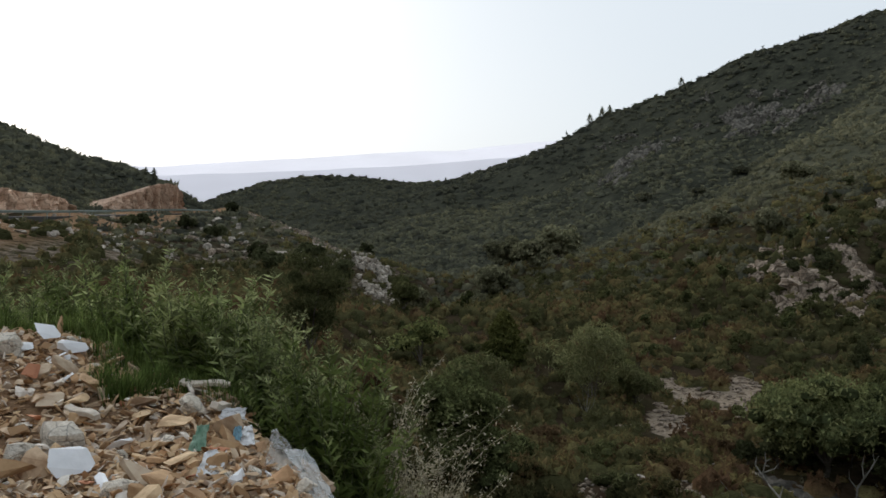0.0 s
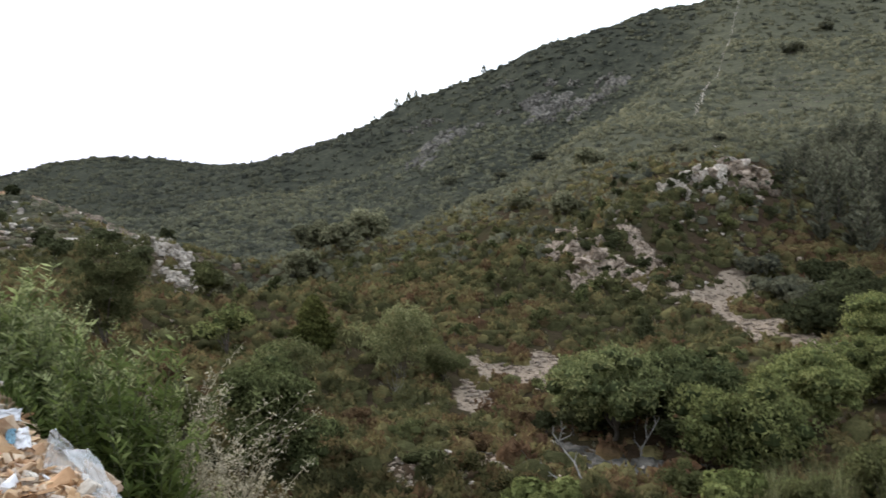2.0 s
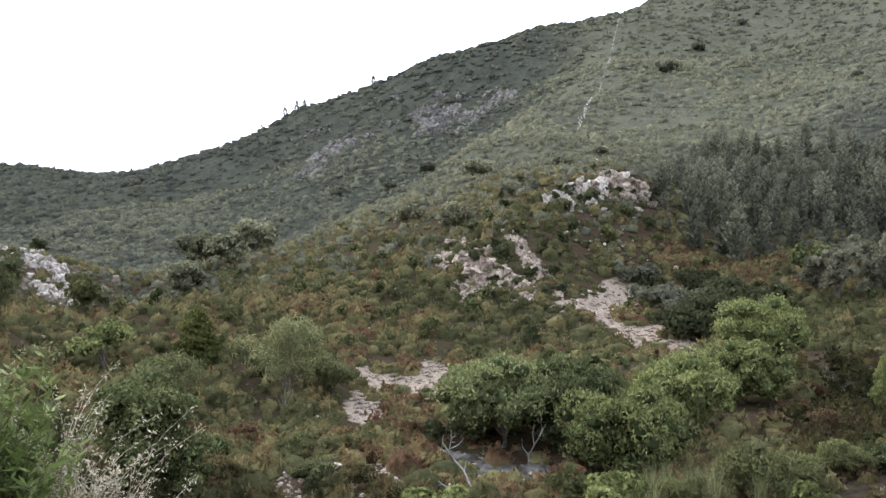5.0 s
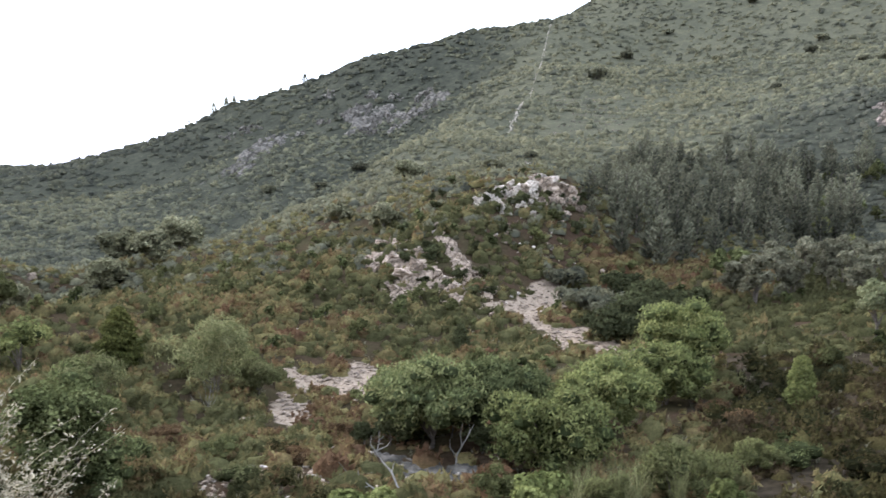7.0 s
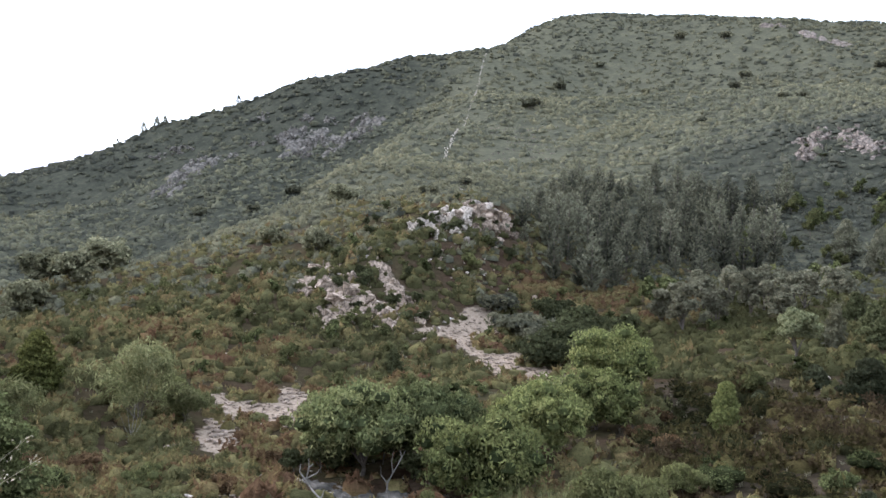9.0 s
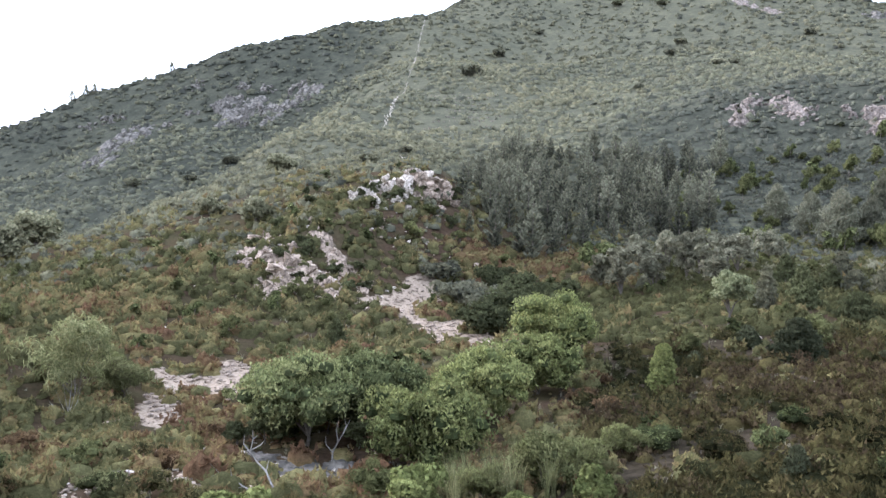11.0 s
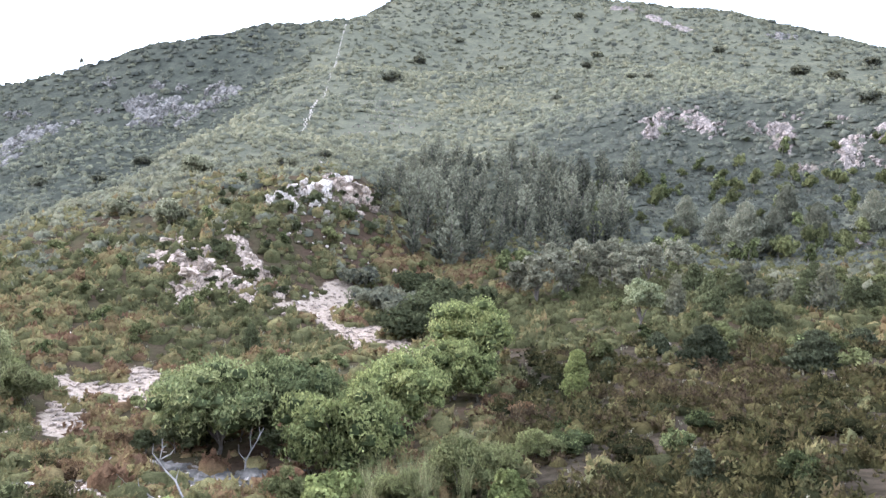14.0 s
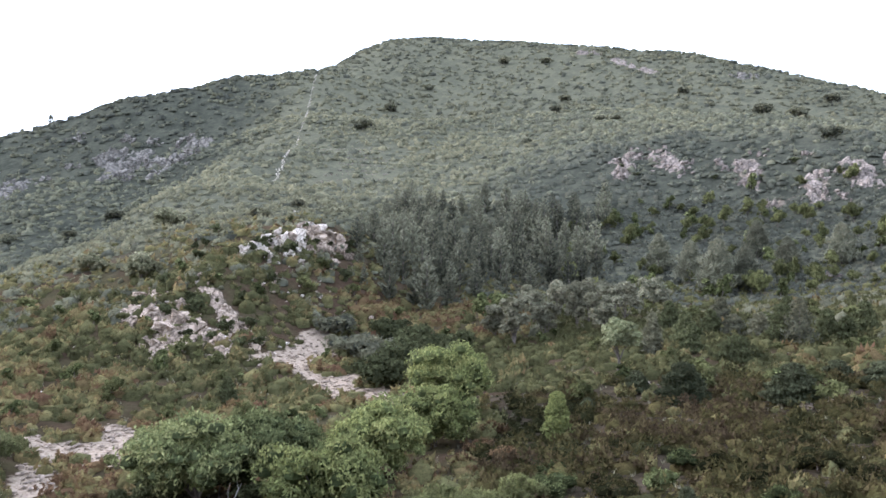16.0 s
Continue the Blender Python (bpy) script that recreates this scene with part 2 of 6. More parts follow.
def leaves(centres, outward, size, slim=0.55, droop=0.0, jitter=0.8):
    """Diamond leaves or leaf sprays: four vertices each, folded a little."""
    k = len(centres)
    nrm = outward + jitter * unit(k)
    nrm /= np.linalg.norm(nrm, axis=1)[:, None] + 1e-9
    a = np.cross(nrm, unit(k))
    a[:, 2] -= droop
    a /= np.linalg.norm(a, axis=1)[:, None] + 1e-9
    b2 = np.cross(nrm, a)
    b2 /= np.linalg.norm(b2, axis=1)[:, None] + 1e-9
    s = np.asarray(size).reshape(-1, 1) * RNG.uniform(0.7, 1.3, (k, 1))
    a, b2, fold = a * s, b2 * s * slim, nrm * s * 0.15
    v = np.stack([centres - a, centres + b2 + fold, centres + a, centres - b2 + fold], 1).reshape(-1, 3)
    return v, np.arange(4 * k).reshape(-1, 4)


def tube(points, radii, sides=6):
    """One tapered limb along a line of points."""
    pts, verts, faces = [Vector(p) for p in points], [], []
    for i, p in enumerate(pts):
        d = (pts[min(i + 1, len(pts) - 1)] - pts[max(i - 1, 0)]).normalized()
        u = d.orthogonal().normalized()
        w = d.cross(u)
        for s in range(sides):
            q = 2 * math.pi * s / sides
            verts.append(p + (u * math.cos(q) + w * math.sin(q)) * radii[i])
    for i in range(len(pts) - 1):
        for s in range(sides):
            t = (s + 1) % sides
            faces.append((i * sides + s, i * sides + t, (i + 1) * sides + t, (i + 1) * sides + s))
    return [tuple(v) for v in verts], faces


def tubes(name, limbs, material, sides=6):
    verts, faces = [], []
    for pts, rad in limbs:
        v, fc = tube(pts, rad, sides)
        faces += [tuple(i + len(verts) for i in q) for q in fc]
        verts += v
    return mesh_of(name, verts, faces, material, smooth=True)


# ---------- the lie of the land ----------
PAD = [(-1, -1.7, 0), (-2, 0, 0), (-1.3, 1.5, 0), (0, 2, 0), (1.3, 1.5, 0), (2, 0, 0), (1, -1.7, 0)]
BANK_EDGE = [(-10.4, 6, 0.5), (-7.1, 8.4, 0.5), (-4.2, 7.9, 0.45), (-3.1, 7.4, 0.45), (-1.6, 6.3, 0.2), (-0.7, 4.6, 0.02), (0, 3, -0.1), (1.4, 2.4, -0.1), (2.4, 1.4, -0.1), (3.2, 0, 0)]
RUBBLE_FLOOR = [(-2.4, 3.8, 0.05), (-1.8, 4.1, 0.04), (-1.2, 4.2, 0.02), (-0.8, 4.1, 0), (-3, 5.2, 0.16), (-2.2, 5.6, 0.14), (-1.4, 5.1, 0.1)]
BANK_MID = [(-12.9, 15.3, -1), (-7.5, 14.1, -1.1), (-5.1, 12, -1), (-2.6, 9.7, -1.3), (-1, 7.4, -1.5), (0, 7, -2.3), (1.9, 7.2, -2.7), (4, 6.9, -3.2), (6.1, 5.1, -3), (7.5, 2.7, -2.4)]
BANK_FOOT = [(-24.5, 20.6, -3.2), (-20.6, 29.5, -3.6), (-13.8, 31.1, -4.4), (-6.8, 27.2, -5.2), (0, 24, -6.8), (6, 24.3, -7.4), (12.7, 23.8, -8.6), (18.1, 20.1, -8.2), (21.8, 14.2, -6.8), (22.8, 7.4, -5.4), (26, 0, -4)]
ROAD_EDGE = [(-25.6, -4.5, 0.4), (-28.2, 10.3, 0.7), (-42.1, 35.4, 1.1), (-46.3, 71.3, 1.3), (-47.7, 90.1, 1.3), (-48.3, 112.1, 1.4), (-46.7, 132, 1.7), (-43.2, 145.7, 1.8), (-39.2, 157.2, 1.5)]
ROAD_INNER = [(-49, 41.1, 1.2), (-51.7, 79.7, 1.5), (-52.9, 99.9, 1.5), (-53, 123.1, 1.6), (-50.4, 142.3, 1.7), (-46.5, 154.1, 1.7)]
LEFT_SLOPE = [(-37.5, 65, -2.6), (-34.2, 70.1, -2.6), (-30.9, 95.1, -4.3), (-28.5, 104.2, -4.6), (-19.8, 54.5, -4), (-10.1, 61.2, -5.8), (-18.1, 93.3, -4.4)]
LEFT_SPUR = [(-34.8, 141.8, 0.8), (-22.8, 128, -1.1), (-14.3, 115.1, -3.3), (-9.2, 105.6, -4.3), (-6.1, 96.8, -6.5), (-3.9, 85.9, -9)]
LEFT_SPUR_BACK = [(-41.6, 195.6, -9), (-20.1, 163.8, -10), (-7.3, 139.8, -11)]
WADI = [(45.7, 70.4, -6.9), (37.9, 61.2, -8.5), (36.9, 47.3, -8.5), (25, 43.3, -9.3), (19.2, 52.6, -9.7), (14.2, 52.1, -9.7), (11.9, 42.4, -9.5), (4.4, 41.8, -9.6), (-2, 58, -10.2), (-1.7, 100, -10.9), (0, 160, -11.6)]
VALLEY = [(-1, 45, -7.8), (5, 71.8, -7.1), (6.4, 52.6, -7.6), (13.2, 74.8, -7.7), (10, 31.5, -8.5), (15.2, 32.6, -9.7), (18.5, 28.5, -9.3), (19.8, 69.2, -8), (25.5, 63, -8.7)]
RIGHT_BENCH = [(28.5, 23.6, -8), (36.2, 31.6, -8.8), (50.3, 37.9, -7.5), (44.6, 28.7, -7.5), (46.7, 22.8, -6.6), (40.7, 16.7, -6.6), (44.3, 7.8, -5.5), (62.2, 62.2, -6.6), (75.6, 59.1, -5.4), (72.7, 42, -5.7), (74.2, 30, -5.4)]
ROCK_BAND_FOOT = [(28.7, 78.9, -5.7), (31.3, 73.6, -7.1), (38, 70.4, -6.2), (46.8, 82.7, -0.4), (55.9, 82.9, -0.5)]
ROCK_BAND_TOP = [(33.1, 88, -3.7), (38.9, 84.5, -0.5), (46.9, 94, 2), (55.1, 90.6, 4.9), (61, 93.9, 6.7)]
SPUR_EDGE = [(9.4, 107.6, -6), (18.7, 116.5, -3.8), (30.8, 126.3, 0), (42.9, 138.5, 3.9), (59.4, 153.9, 10), (77.9, 173.3, 18.2), (97.3, 199.5, 27.3)]
FACE = [(65.8, 134.8, 9.5), (96.3, 169.6, 20), (84.8, 135.7, 13.3), (120.3, 201.9, 33), (149.3, 242.7, 49.3), (144.4, 191.7, 33.2)]
RAVINE = [(10.5, 149.6, -10.5), (24.2, 153.1, -8.5), (40.7, 167.1, -4), (57.7, 186.3, 1), (79.6, 207.3, 9), (103.3, 229.9, 19)]
PINE_SLOPE = [(65.4, 82.2, -3.5), (72.9, 75.5, -3.5), (85.8, 72, -3.5), (87.2, 109.6, 4), (107.9, 104.2, 4.7), (110.3, 86.2, 1.6)]
CLIFF_FOOT = [(139.2, 101.1, 13.6), (145.5, 84, 12.2), (146.2, 65.1, 10), (107.8, 72.7, -0.7), (111, 50.6, -1)]
CLIFF_TOP = [(155.3, 112.9, 26.5), (162.7, 90.2, 24.4), (165.7, 70.3, 23.4), (177.3, 31.3, 20.5), (145, 145, 23.9)]
UPPER_SLOPE = [(207.7, 256.5, 62.8), (215.8, 208.4, 54.5), (243.2, 157.9, 51.7), (253.8, 118.3, 43.9)]
MAIN_FACE = [(-4.7, 270, -3.1), (26.1, 298.9, 6.8), (56.2, 276.3, 13.4), (96.1, 310.5, 41.5), (122.3, 268.4, 37.8)]
MAIN_RIDGE = [(-9.8, 429.9, 16.6), (12.9, 409.8, 20.2), (45.6, 382.3, 32.6), (75.9, 357, 45.1), (116.3, 330.1, 61.4), (151.2, 315.6, 73.4), (182.2, 310.5, 80.1), (204.8, 308.2, 84.3)]
SUMMIT_RIM = [(268.9, 385.5, 116.2), (292.9, 380.3, 124), (315.5, 361.7, 128.4), (347.2, 301.8, 118), (359.5, 253.6, 108.9), (359.3, 217.6, 100.1), (358.3, 177.9, 84.4), (363.9, 140.4, 70.4), (378.6, 33.1, 48.3)]
FAR_HILL = [(-152.3, 455.2, 1.6), (-120.2, 464.7, 12.5), (-94.5, 460.4, 19.7), (-72.7, 459.3, 21.9), (-43.1, 447.9, 20.5)]
FAR_HILL_FACE = [(-82.8, 309.1, -8), (-53.2, 335.8, 0), (-20.9, 239.1, -10)]
BACK_SLOPES = [(-154.8, 621, -5), (-64.8, 616.6, -2), (37.7, 538.7, 10), (137.8, 480.6, 38), (230, 432.6, 60), (433, 498.1, 95), (507.9, 355.6, 80), (522.8, 200.7, 50)]
LEFT_HILL = [(-45.8, 159.6, 1.7), (-54.9, 165.1, 6.8), (-70.4, 178.6, 11.7), (-83.7, 187.1, 15.9), (-103.5, 196.4, 23.8), (-154.3, 183.9, 39.6), (-173.2, 100, 44.1)]
LEFT_HILL_BACK = [(-67.2, 220, 2), (-108.6, 268.9, 6), (-165, 285.8, 12)]
BEHIND = [(-56.4, -20.5, 14), (-25.7, -30.6, 12), (0, -40, 14), (25.7, -30.6, 12), (47, -17.1, 10), (-122.6, -102.8, 40), (0, -160, 45), (122.6, -102.8, 40), (-300, 0, 50), (295.4, -52.1, 60)]
PLAIN = [(-500, -866, 0), (-1000, 0, 0), (-707.1, 707.1, 0), (-258.8, 965.9, 0), (258.8, 965.9, 0), (707.1, 707.1, 0), (1000, 0, 0), (500, -866, 0), (-1750, -3031.1, 0), (-3500, 0, 0), (-2474.9, 2474.9, 0), (-905.9, 3380.7, 0), (905.9, 3380.7, 0), (2474.9, 2474.9, 0), (3500, 0, 0), (1750, -3031.1, 0)]
LAND = PAD + BANK_EDGE + RUBBLE_FLOOR + BANK_MID + BANK_FOOT + ROAD_EDGE + ROAD_INNER + LEFT_SLOPE + LEFT_SPUR + LEFT_SPUR_BACK + WADI + VALLEY + RIGHT_BENCH + ROCK_BAND_FOOT + ROCK_BAND_TOP + SPUR_EDGE + FACE + RAVINE + PINE_SLOPE + CLIFF_FOOT + CLIFF_TOP + UPPER_SLOPE + MAIN_FACE + MAIN_RIDGE + SUMMIT_RIM + FAR_HILL + FAR_HILL_FACE + BACK_SLOPES + LEFT_HILL + LEFT_HILL_BACK + BEHIND + PLAIN


def value_noise(x, y, scale, seed=0):
    x, y = np.asarray(x) / scale + seed * 17.3, np.asarray(y) / scale - seed * 9.1
    i, j = np.floor(x), np.floor(y)
    fx, fy = x - i, y - j
    fx, fy = fx * fx * (3 - 2 * fx), fy * fy * (3 - 2 * fy)

    def h(a, c):
        s = np.sin(a * 127.1 + c * 311.7 + seed * 74.7) * 43758.5453
        return s - np.floor(s)
    return (h(i, j) * (1 - fx) + h(i + 1, j) * fx) * (1 - fy) + (h(i, j + 1) * (1 - fx) + h(i + 1, j + 1) * fx) * fy - 0.5


def chart(x, y):
    r = np.maximum(np.hypot(x, y), 1.5)
    a = np.arctan2(x, y)
    return np.stack([np.cos(a), np.sin(a), 0.85 * np.log(r)], -1), r


_land = np.array(LAND, dtype=float)
_q, _r = chart(_land[:, 0], _land[:, 1])
_K = np.sqrt(((_q[:, None] - _q[None]) ** 2).sum(-1) + 0.03 ** 2)
_n = len(_q)
_A = np.block([[_K + 0 * np.eye(_n), np.ones((_n, 1))], [np.ones((1, _n)), np.zeros((1, 1))]])
_w = np.linalg.solve(_A + 1e-9 * np.eye(_n + 1), np.append(_land[:, 2] / (_r + 3), 0))


def height(x, y, rough=True):
    """The ground's height: a smooth sheet through the landform lines, with natural unevenness."""
    x, y = np.atleast_1d(np.asarray(x, float)), np.atleast_1d(np.asarray(y, float))
    out = np.empty(x.shape)
    fx, fy, fo = x.ravel(), y.ravel(), out.ravel()
    for s in range(0, fx.size, 20000):
        q, r = chart(fx[s:s + 20000], fy[s:s + 20000])
        k = np.sqrt(((q[:, None] - _q[None]) ** 2).sum(-1) + 0.03 ** 2)
        fo[s:s + 20000] = (k @ _w[:-1] + _w[-1]) * (r + 3)
    out = fo.reshape(x.shape)
    if rough:
        r = np.hypot(x, y)
        g = np.clip((r - 3) / 20, 0, 1)
        out = out + g * (1.6 * value_noise(x, y, 26, 1) * np.clip(r / 90, 0, 2.2) + 0.7 * value_noise(x, y, 9, 2) * np.clip(r / 60, 0.3, 2) + 0.30 * value_noise(x, y, 3.1, 3)) + 0.10 * value_noise(x, y, 0.9, 4)
    return out


def spot(x, y, dz=0.0):
    return Vector((x, y, float(height(x, y)[0]) + dz))


def near_line(x, y, line):
    """Distance in the plan to a line of points."""
    best = np.full(np.shape(x), 1e9)
    for (x0, y0, *_a), (x1, y1, *_b) in zip(line[:-1], line[1:]):
        dx, dy = x1 - x0, y1 - y0
        t = np.clip(((x - x0) * dx + (y - y0) * dy) / (dx * dx + dy * dy + 1e-9), 0, 1)
        best = np.minimum(best, np.hypot(x - x0 - t * dx, y - y0 - t * dy))
    return best


def plan(q):
    return (q[1] * math.sin(radians(q[0])), q[1] * math.cos(radians(q[0])))


# bearing and distance along the dry stream bed
GRAVEL_A = [plan(q) for q in ((15.6, 45.5), (15.4, 52), (15.4, 57.5), (16.6, 56.2), (18.1, 55.1), (20.1, 56.5), (19.6, 59.5))]
GRAVEL_B = [plan(q) for q in ((29.3, 77.2), (31.0, 79.1), (32.9, 85), (31.2, 77.7), (32.0, 73.2), (33.0, 70.2), (34.2, 70.6), (34.6, 64.5), (36.2, 64.5), (38.4, 59))]


GRAVEL_BAR = [plan(q) for q in ((16.6, 55.6), (18.2, 54.0), (18.9, 52.0), (20.4, 55.6), (19.4, 57.5))]


def gravel_amount(x, y):
    a = np.maximum(1.15 - near_line(x, y, GRAVEL_A) / 1.5, 1.35 - near_line(x, y, GRAVEL_BAR) / 2.0)
    c = 1.15 - near_line(x, y, GRAVEL_B) / 2.1
    return np.clip(np.maximum(a, c) + 1.0 * value_noise(x, y, 1.9, 14) + 0.7 * value_noise(x, y, 0.7, 15), 0, 1)


OUTCROPS = [  # bearing and distance along the line, half width, block size, relief, rock
    ([(20.8, 90.5), (22.4, 86.0), (23.4, 80.5)], 2.8, 1.1, 1.3, "pink"), ([(23.2, 88), (24.0, 83)], 1.8, 0.9, 1.0, "pink"), ([(24.5, 94), (26.0, 87.6), (27.0, 84), (28.1, 82.5)], 0.9, 0.7, 0.8, "pink"), ([(26.0, 83), (26.6, 78)], 1.5, 0.8, 0.9, "pink"),
    ([(31.6, 105), (33.8, 106.6)], 1.6, 0.9, 1.0, "pink"),
    ([(22.6, 38.4), (24.6, 36.6), (27.4, 37.0)], 1.4, 0.6, 0.32, "grey"),
    ([(-15.8, 147), (-13.2, 143), (-10.2, 131), (-7.4, 118)], 1.8, 0.9, 0.9, "pink"),
    ([(11.2, 283), (12.6, 296), (13.6, 304)], 7.0, 3.6, 3.0, "grey"), ([(19.0, 306), (20.1, 291)], 5.0, 3.2, 3.4, "grey"), ([(21.3, 302), (22.4, 292), (24.3, 298)], 6.5, 3.4, 3.4, "grey"),
    ([(52.8, 181), (53.7, 188)], 3.0, 1.8, 2.0, "greypink"), ([(55.2, 187), (56.6, 182)], 3.2, 2.0, 1.8, "greypink"), ([(60.9, 181), (61.3, 174)], 3.0, 1.8, 2.0, "greypink"), ([(64.9, 172), (65.0, 166)], 2.2, 1.6, 1.6, "greypink"), ([(67.0, 174), (67.8, 170)], 3.0, 1.8, 2.2, "greypink"), ([(69.4, 176), (70.2, 168)], 3.2, 1.8, 2.4, "greypink"),
    ([(50.6, 394), (51.4, 392)], 4.0, 3.0, 3.0, "greypink"), ([(52.8, 377), (55.0, 366)], 4.0, 3.0, 2.4, "greypink"), ([(60.3, 364), (61.2, 363)], 4.0, 3.0, 2.6, "grey")]


STONY = [(8.0, 29.5), (11.0, 29.3), (13.7, 33), (16.5, 31), (19.0, 31)]
TREE_FOOT = [(22.0, 37.0), (24.0, 35.5), (26.2, 36.5)]
CRAG_LINES = [([(27.8, 102.5), (30.5, 103), (34.2, 106.6)], 2.3), ([(24.9, 92), (26.4, 86.8), (27.6, 84.2)], 1.0), ([(53, 182), (53.8, 188)], 2.0), ([(55.2, 187), (57, 182)], 2.0), ([(60.8, 181), (61.4, 175)], 2.4), ([(62.6, 165), (65.4, 170)], 1.6)]


def rock_amount(x, y):
    best = np.zeros(np.shape(x))
    for line, half in CRAG_LINES:
        best = np.maximum(best, 0.80 - 0.4 * near_line(x, y, [plan(q) for q in line]) / half)
    for line, half, *_rest in OUTCROPS:
        if _rest[-1] != "grey":
            best = np.maximum(best, 0.74 - 0.5 * near_line(x, y, [plan(q) for q in line]) / half)
    best = np.maximum(best, 0.60 - 0.4 * near_line(x, y, LEFT_SPUR) / 16)
    best = np.maximum(best, 0.60 - 0.4 * near_line(x, y, LEFT_SLOPE[:4]) / 14)
    best = np.maximum(best, 0.50 - 0.3 * near_line(x, y, [plan(q) for q in STONY]) / 2.0 + 0.40 * value_noise(x, y, 1.3, 41))
    return np.clip(best, 0, 1)


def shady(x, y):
    """The ravine side, the far hills and the foot of the crags: dense dark scrub, the slope's shade put into its
    colour.
    """
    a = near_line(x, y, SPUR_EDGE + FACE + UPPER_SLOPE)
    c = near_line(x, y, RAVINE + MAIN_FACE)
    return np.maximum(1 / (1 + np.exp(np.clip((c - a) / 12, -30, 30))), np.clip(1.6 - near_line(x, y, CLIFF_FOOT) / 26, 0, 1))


def near_road_range(x, y):
    """The road's distance at the same bearing, to tell its valley side from its hill side."""
    a = np.degrees(np.arctan2(x, y))
    line = sorted((math.degrees(math.atan2(p[0], p[1])), math.hypot(p[0], p[1])) for p in ROAD_EDGE)
    return np.interp(a, [q[0] for q in line], [q[1] for q in line])


def build_ground():
    az = np.radians(np.concatenate([np.arange(-180, -42, 6.0), np.arange(-42, 82, 0.45), np.arange(82, 180, 6.0)]))
    rr = np.concatenate([1.2 * 1.03 ** np.arange(0, 95), 20 * 1.013 ** np.arange(0, 136), 116 * 1.03 ** np.arange(0, 126)])
    a, r = np.meshgrid(az, rr)
    x, y = r * np.sin(a), r * np.cos(a)
    z = height(x, y)
    na, nr = len(az), len(rr)
    idx = np.arange(na * nr).reshape(nr, na)
    nxt = np.roll(idx, -1, 1)
    f = np.stack([idx[:-1], idx[1:], nxt[1:], nxt[:-1]], -1).reshape(-1, 4)
    v = np.stack([x, y, z], -1).reshape(-1, 3)
    me = mesh_of("ground", v, f, M_GROUND, smooth=True)
    bm = bmesh.new()
    bm.from_mesh(me)
    bm.verts.ensure_lookup_table()
    bm.faces.new([bm.verts[i] for i in reversed(range(na))])
    bmesh.ops.recalc_face_normals(bm, faces=bm.faces)
    bm.to_mesh(me)
    bm.free()
    X, Y, R = v[:, 0], v[:, 1], np.hypot(v[:, 0], v[:, 1])
    for key, val in (("gravel", gravel_amount(X, Y)), ("rock", rock_amount(X, Y)), ("shady_scrub", shady(X, Y) * np.clip((R - 110) / 60, 0, 0.9)),
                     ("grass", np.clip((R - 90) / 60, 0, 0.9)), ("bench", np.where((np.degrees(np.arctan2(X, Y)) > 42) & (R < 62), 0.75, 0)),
                     ("earth", np.where(R < near_road_range(X, Y) + 9, np.clip(1.05 - near_line(X, Y, ROAD_EDGE) / 18, 0, 0.8), 0) + np.where(R < 10, 0.8, 0))):
        me.attributes.new(key, "FLOAT", "POINT").data.foreach_set("value", np.asarray(val, dtype=np.float32))
    tagged(new("ground", me), "scrubby limestone hillside and valley floor with stony soil", "ground", kind="structure")


build_ground()


def build_distance():
    """Pale mountains beyond the valley."""
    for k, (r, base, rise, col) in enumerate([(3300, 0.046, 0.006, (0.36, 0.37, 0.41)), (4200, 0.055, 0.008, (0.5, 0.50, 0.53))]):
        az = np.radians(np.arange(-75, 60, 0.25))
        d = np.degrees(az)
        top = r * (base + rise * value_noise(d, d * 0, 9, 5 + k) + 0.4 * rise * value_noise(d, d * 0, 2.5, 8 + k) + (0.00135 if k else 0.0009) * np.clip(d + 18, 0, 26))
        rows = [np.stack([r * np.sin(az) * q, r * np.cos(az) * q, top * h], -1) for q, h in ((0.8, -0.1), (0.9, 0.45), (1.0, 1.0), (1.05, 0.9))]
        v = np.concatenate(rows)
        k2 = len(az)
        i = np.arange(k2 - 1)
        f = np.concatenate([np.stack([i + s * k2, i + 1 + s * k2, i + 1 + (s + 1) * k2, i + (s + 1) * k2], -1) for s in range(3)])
        # haze is put in as a pale base colour and an added glow
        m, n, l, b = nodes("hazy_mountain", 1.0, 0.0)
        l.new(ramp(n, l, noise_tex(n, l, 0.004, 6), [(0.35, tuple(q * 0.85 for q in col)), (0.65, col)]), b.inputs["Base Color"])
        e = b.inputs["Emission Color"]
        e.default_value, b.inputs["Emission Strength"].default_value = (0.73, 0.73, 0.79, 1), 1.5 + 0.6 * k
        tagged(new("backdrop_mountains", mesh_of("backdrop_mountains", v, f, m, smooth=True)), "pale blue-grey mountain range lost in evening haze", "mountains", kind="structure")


build_distance()


# ---------- scrub ----------
def scatter(r0, r1, per_m2, az0=-36.0, az1=76.0):
    k = int(per_m2 * 0.5 * math.radians(az1 - az0) * (r1 ** 2 - r0 ** 2))
    r = np.sqrt(RNG.uniform(r0 ** 2, r1 ** 2, k))
    a = np.radians(RNG.uniform(az0, az1, k))
    return r * np.sin(a), r * np.cos(a)


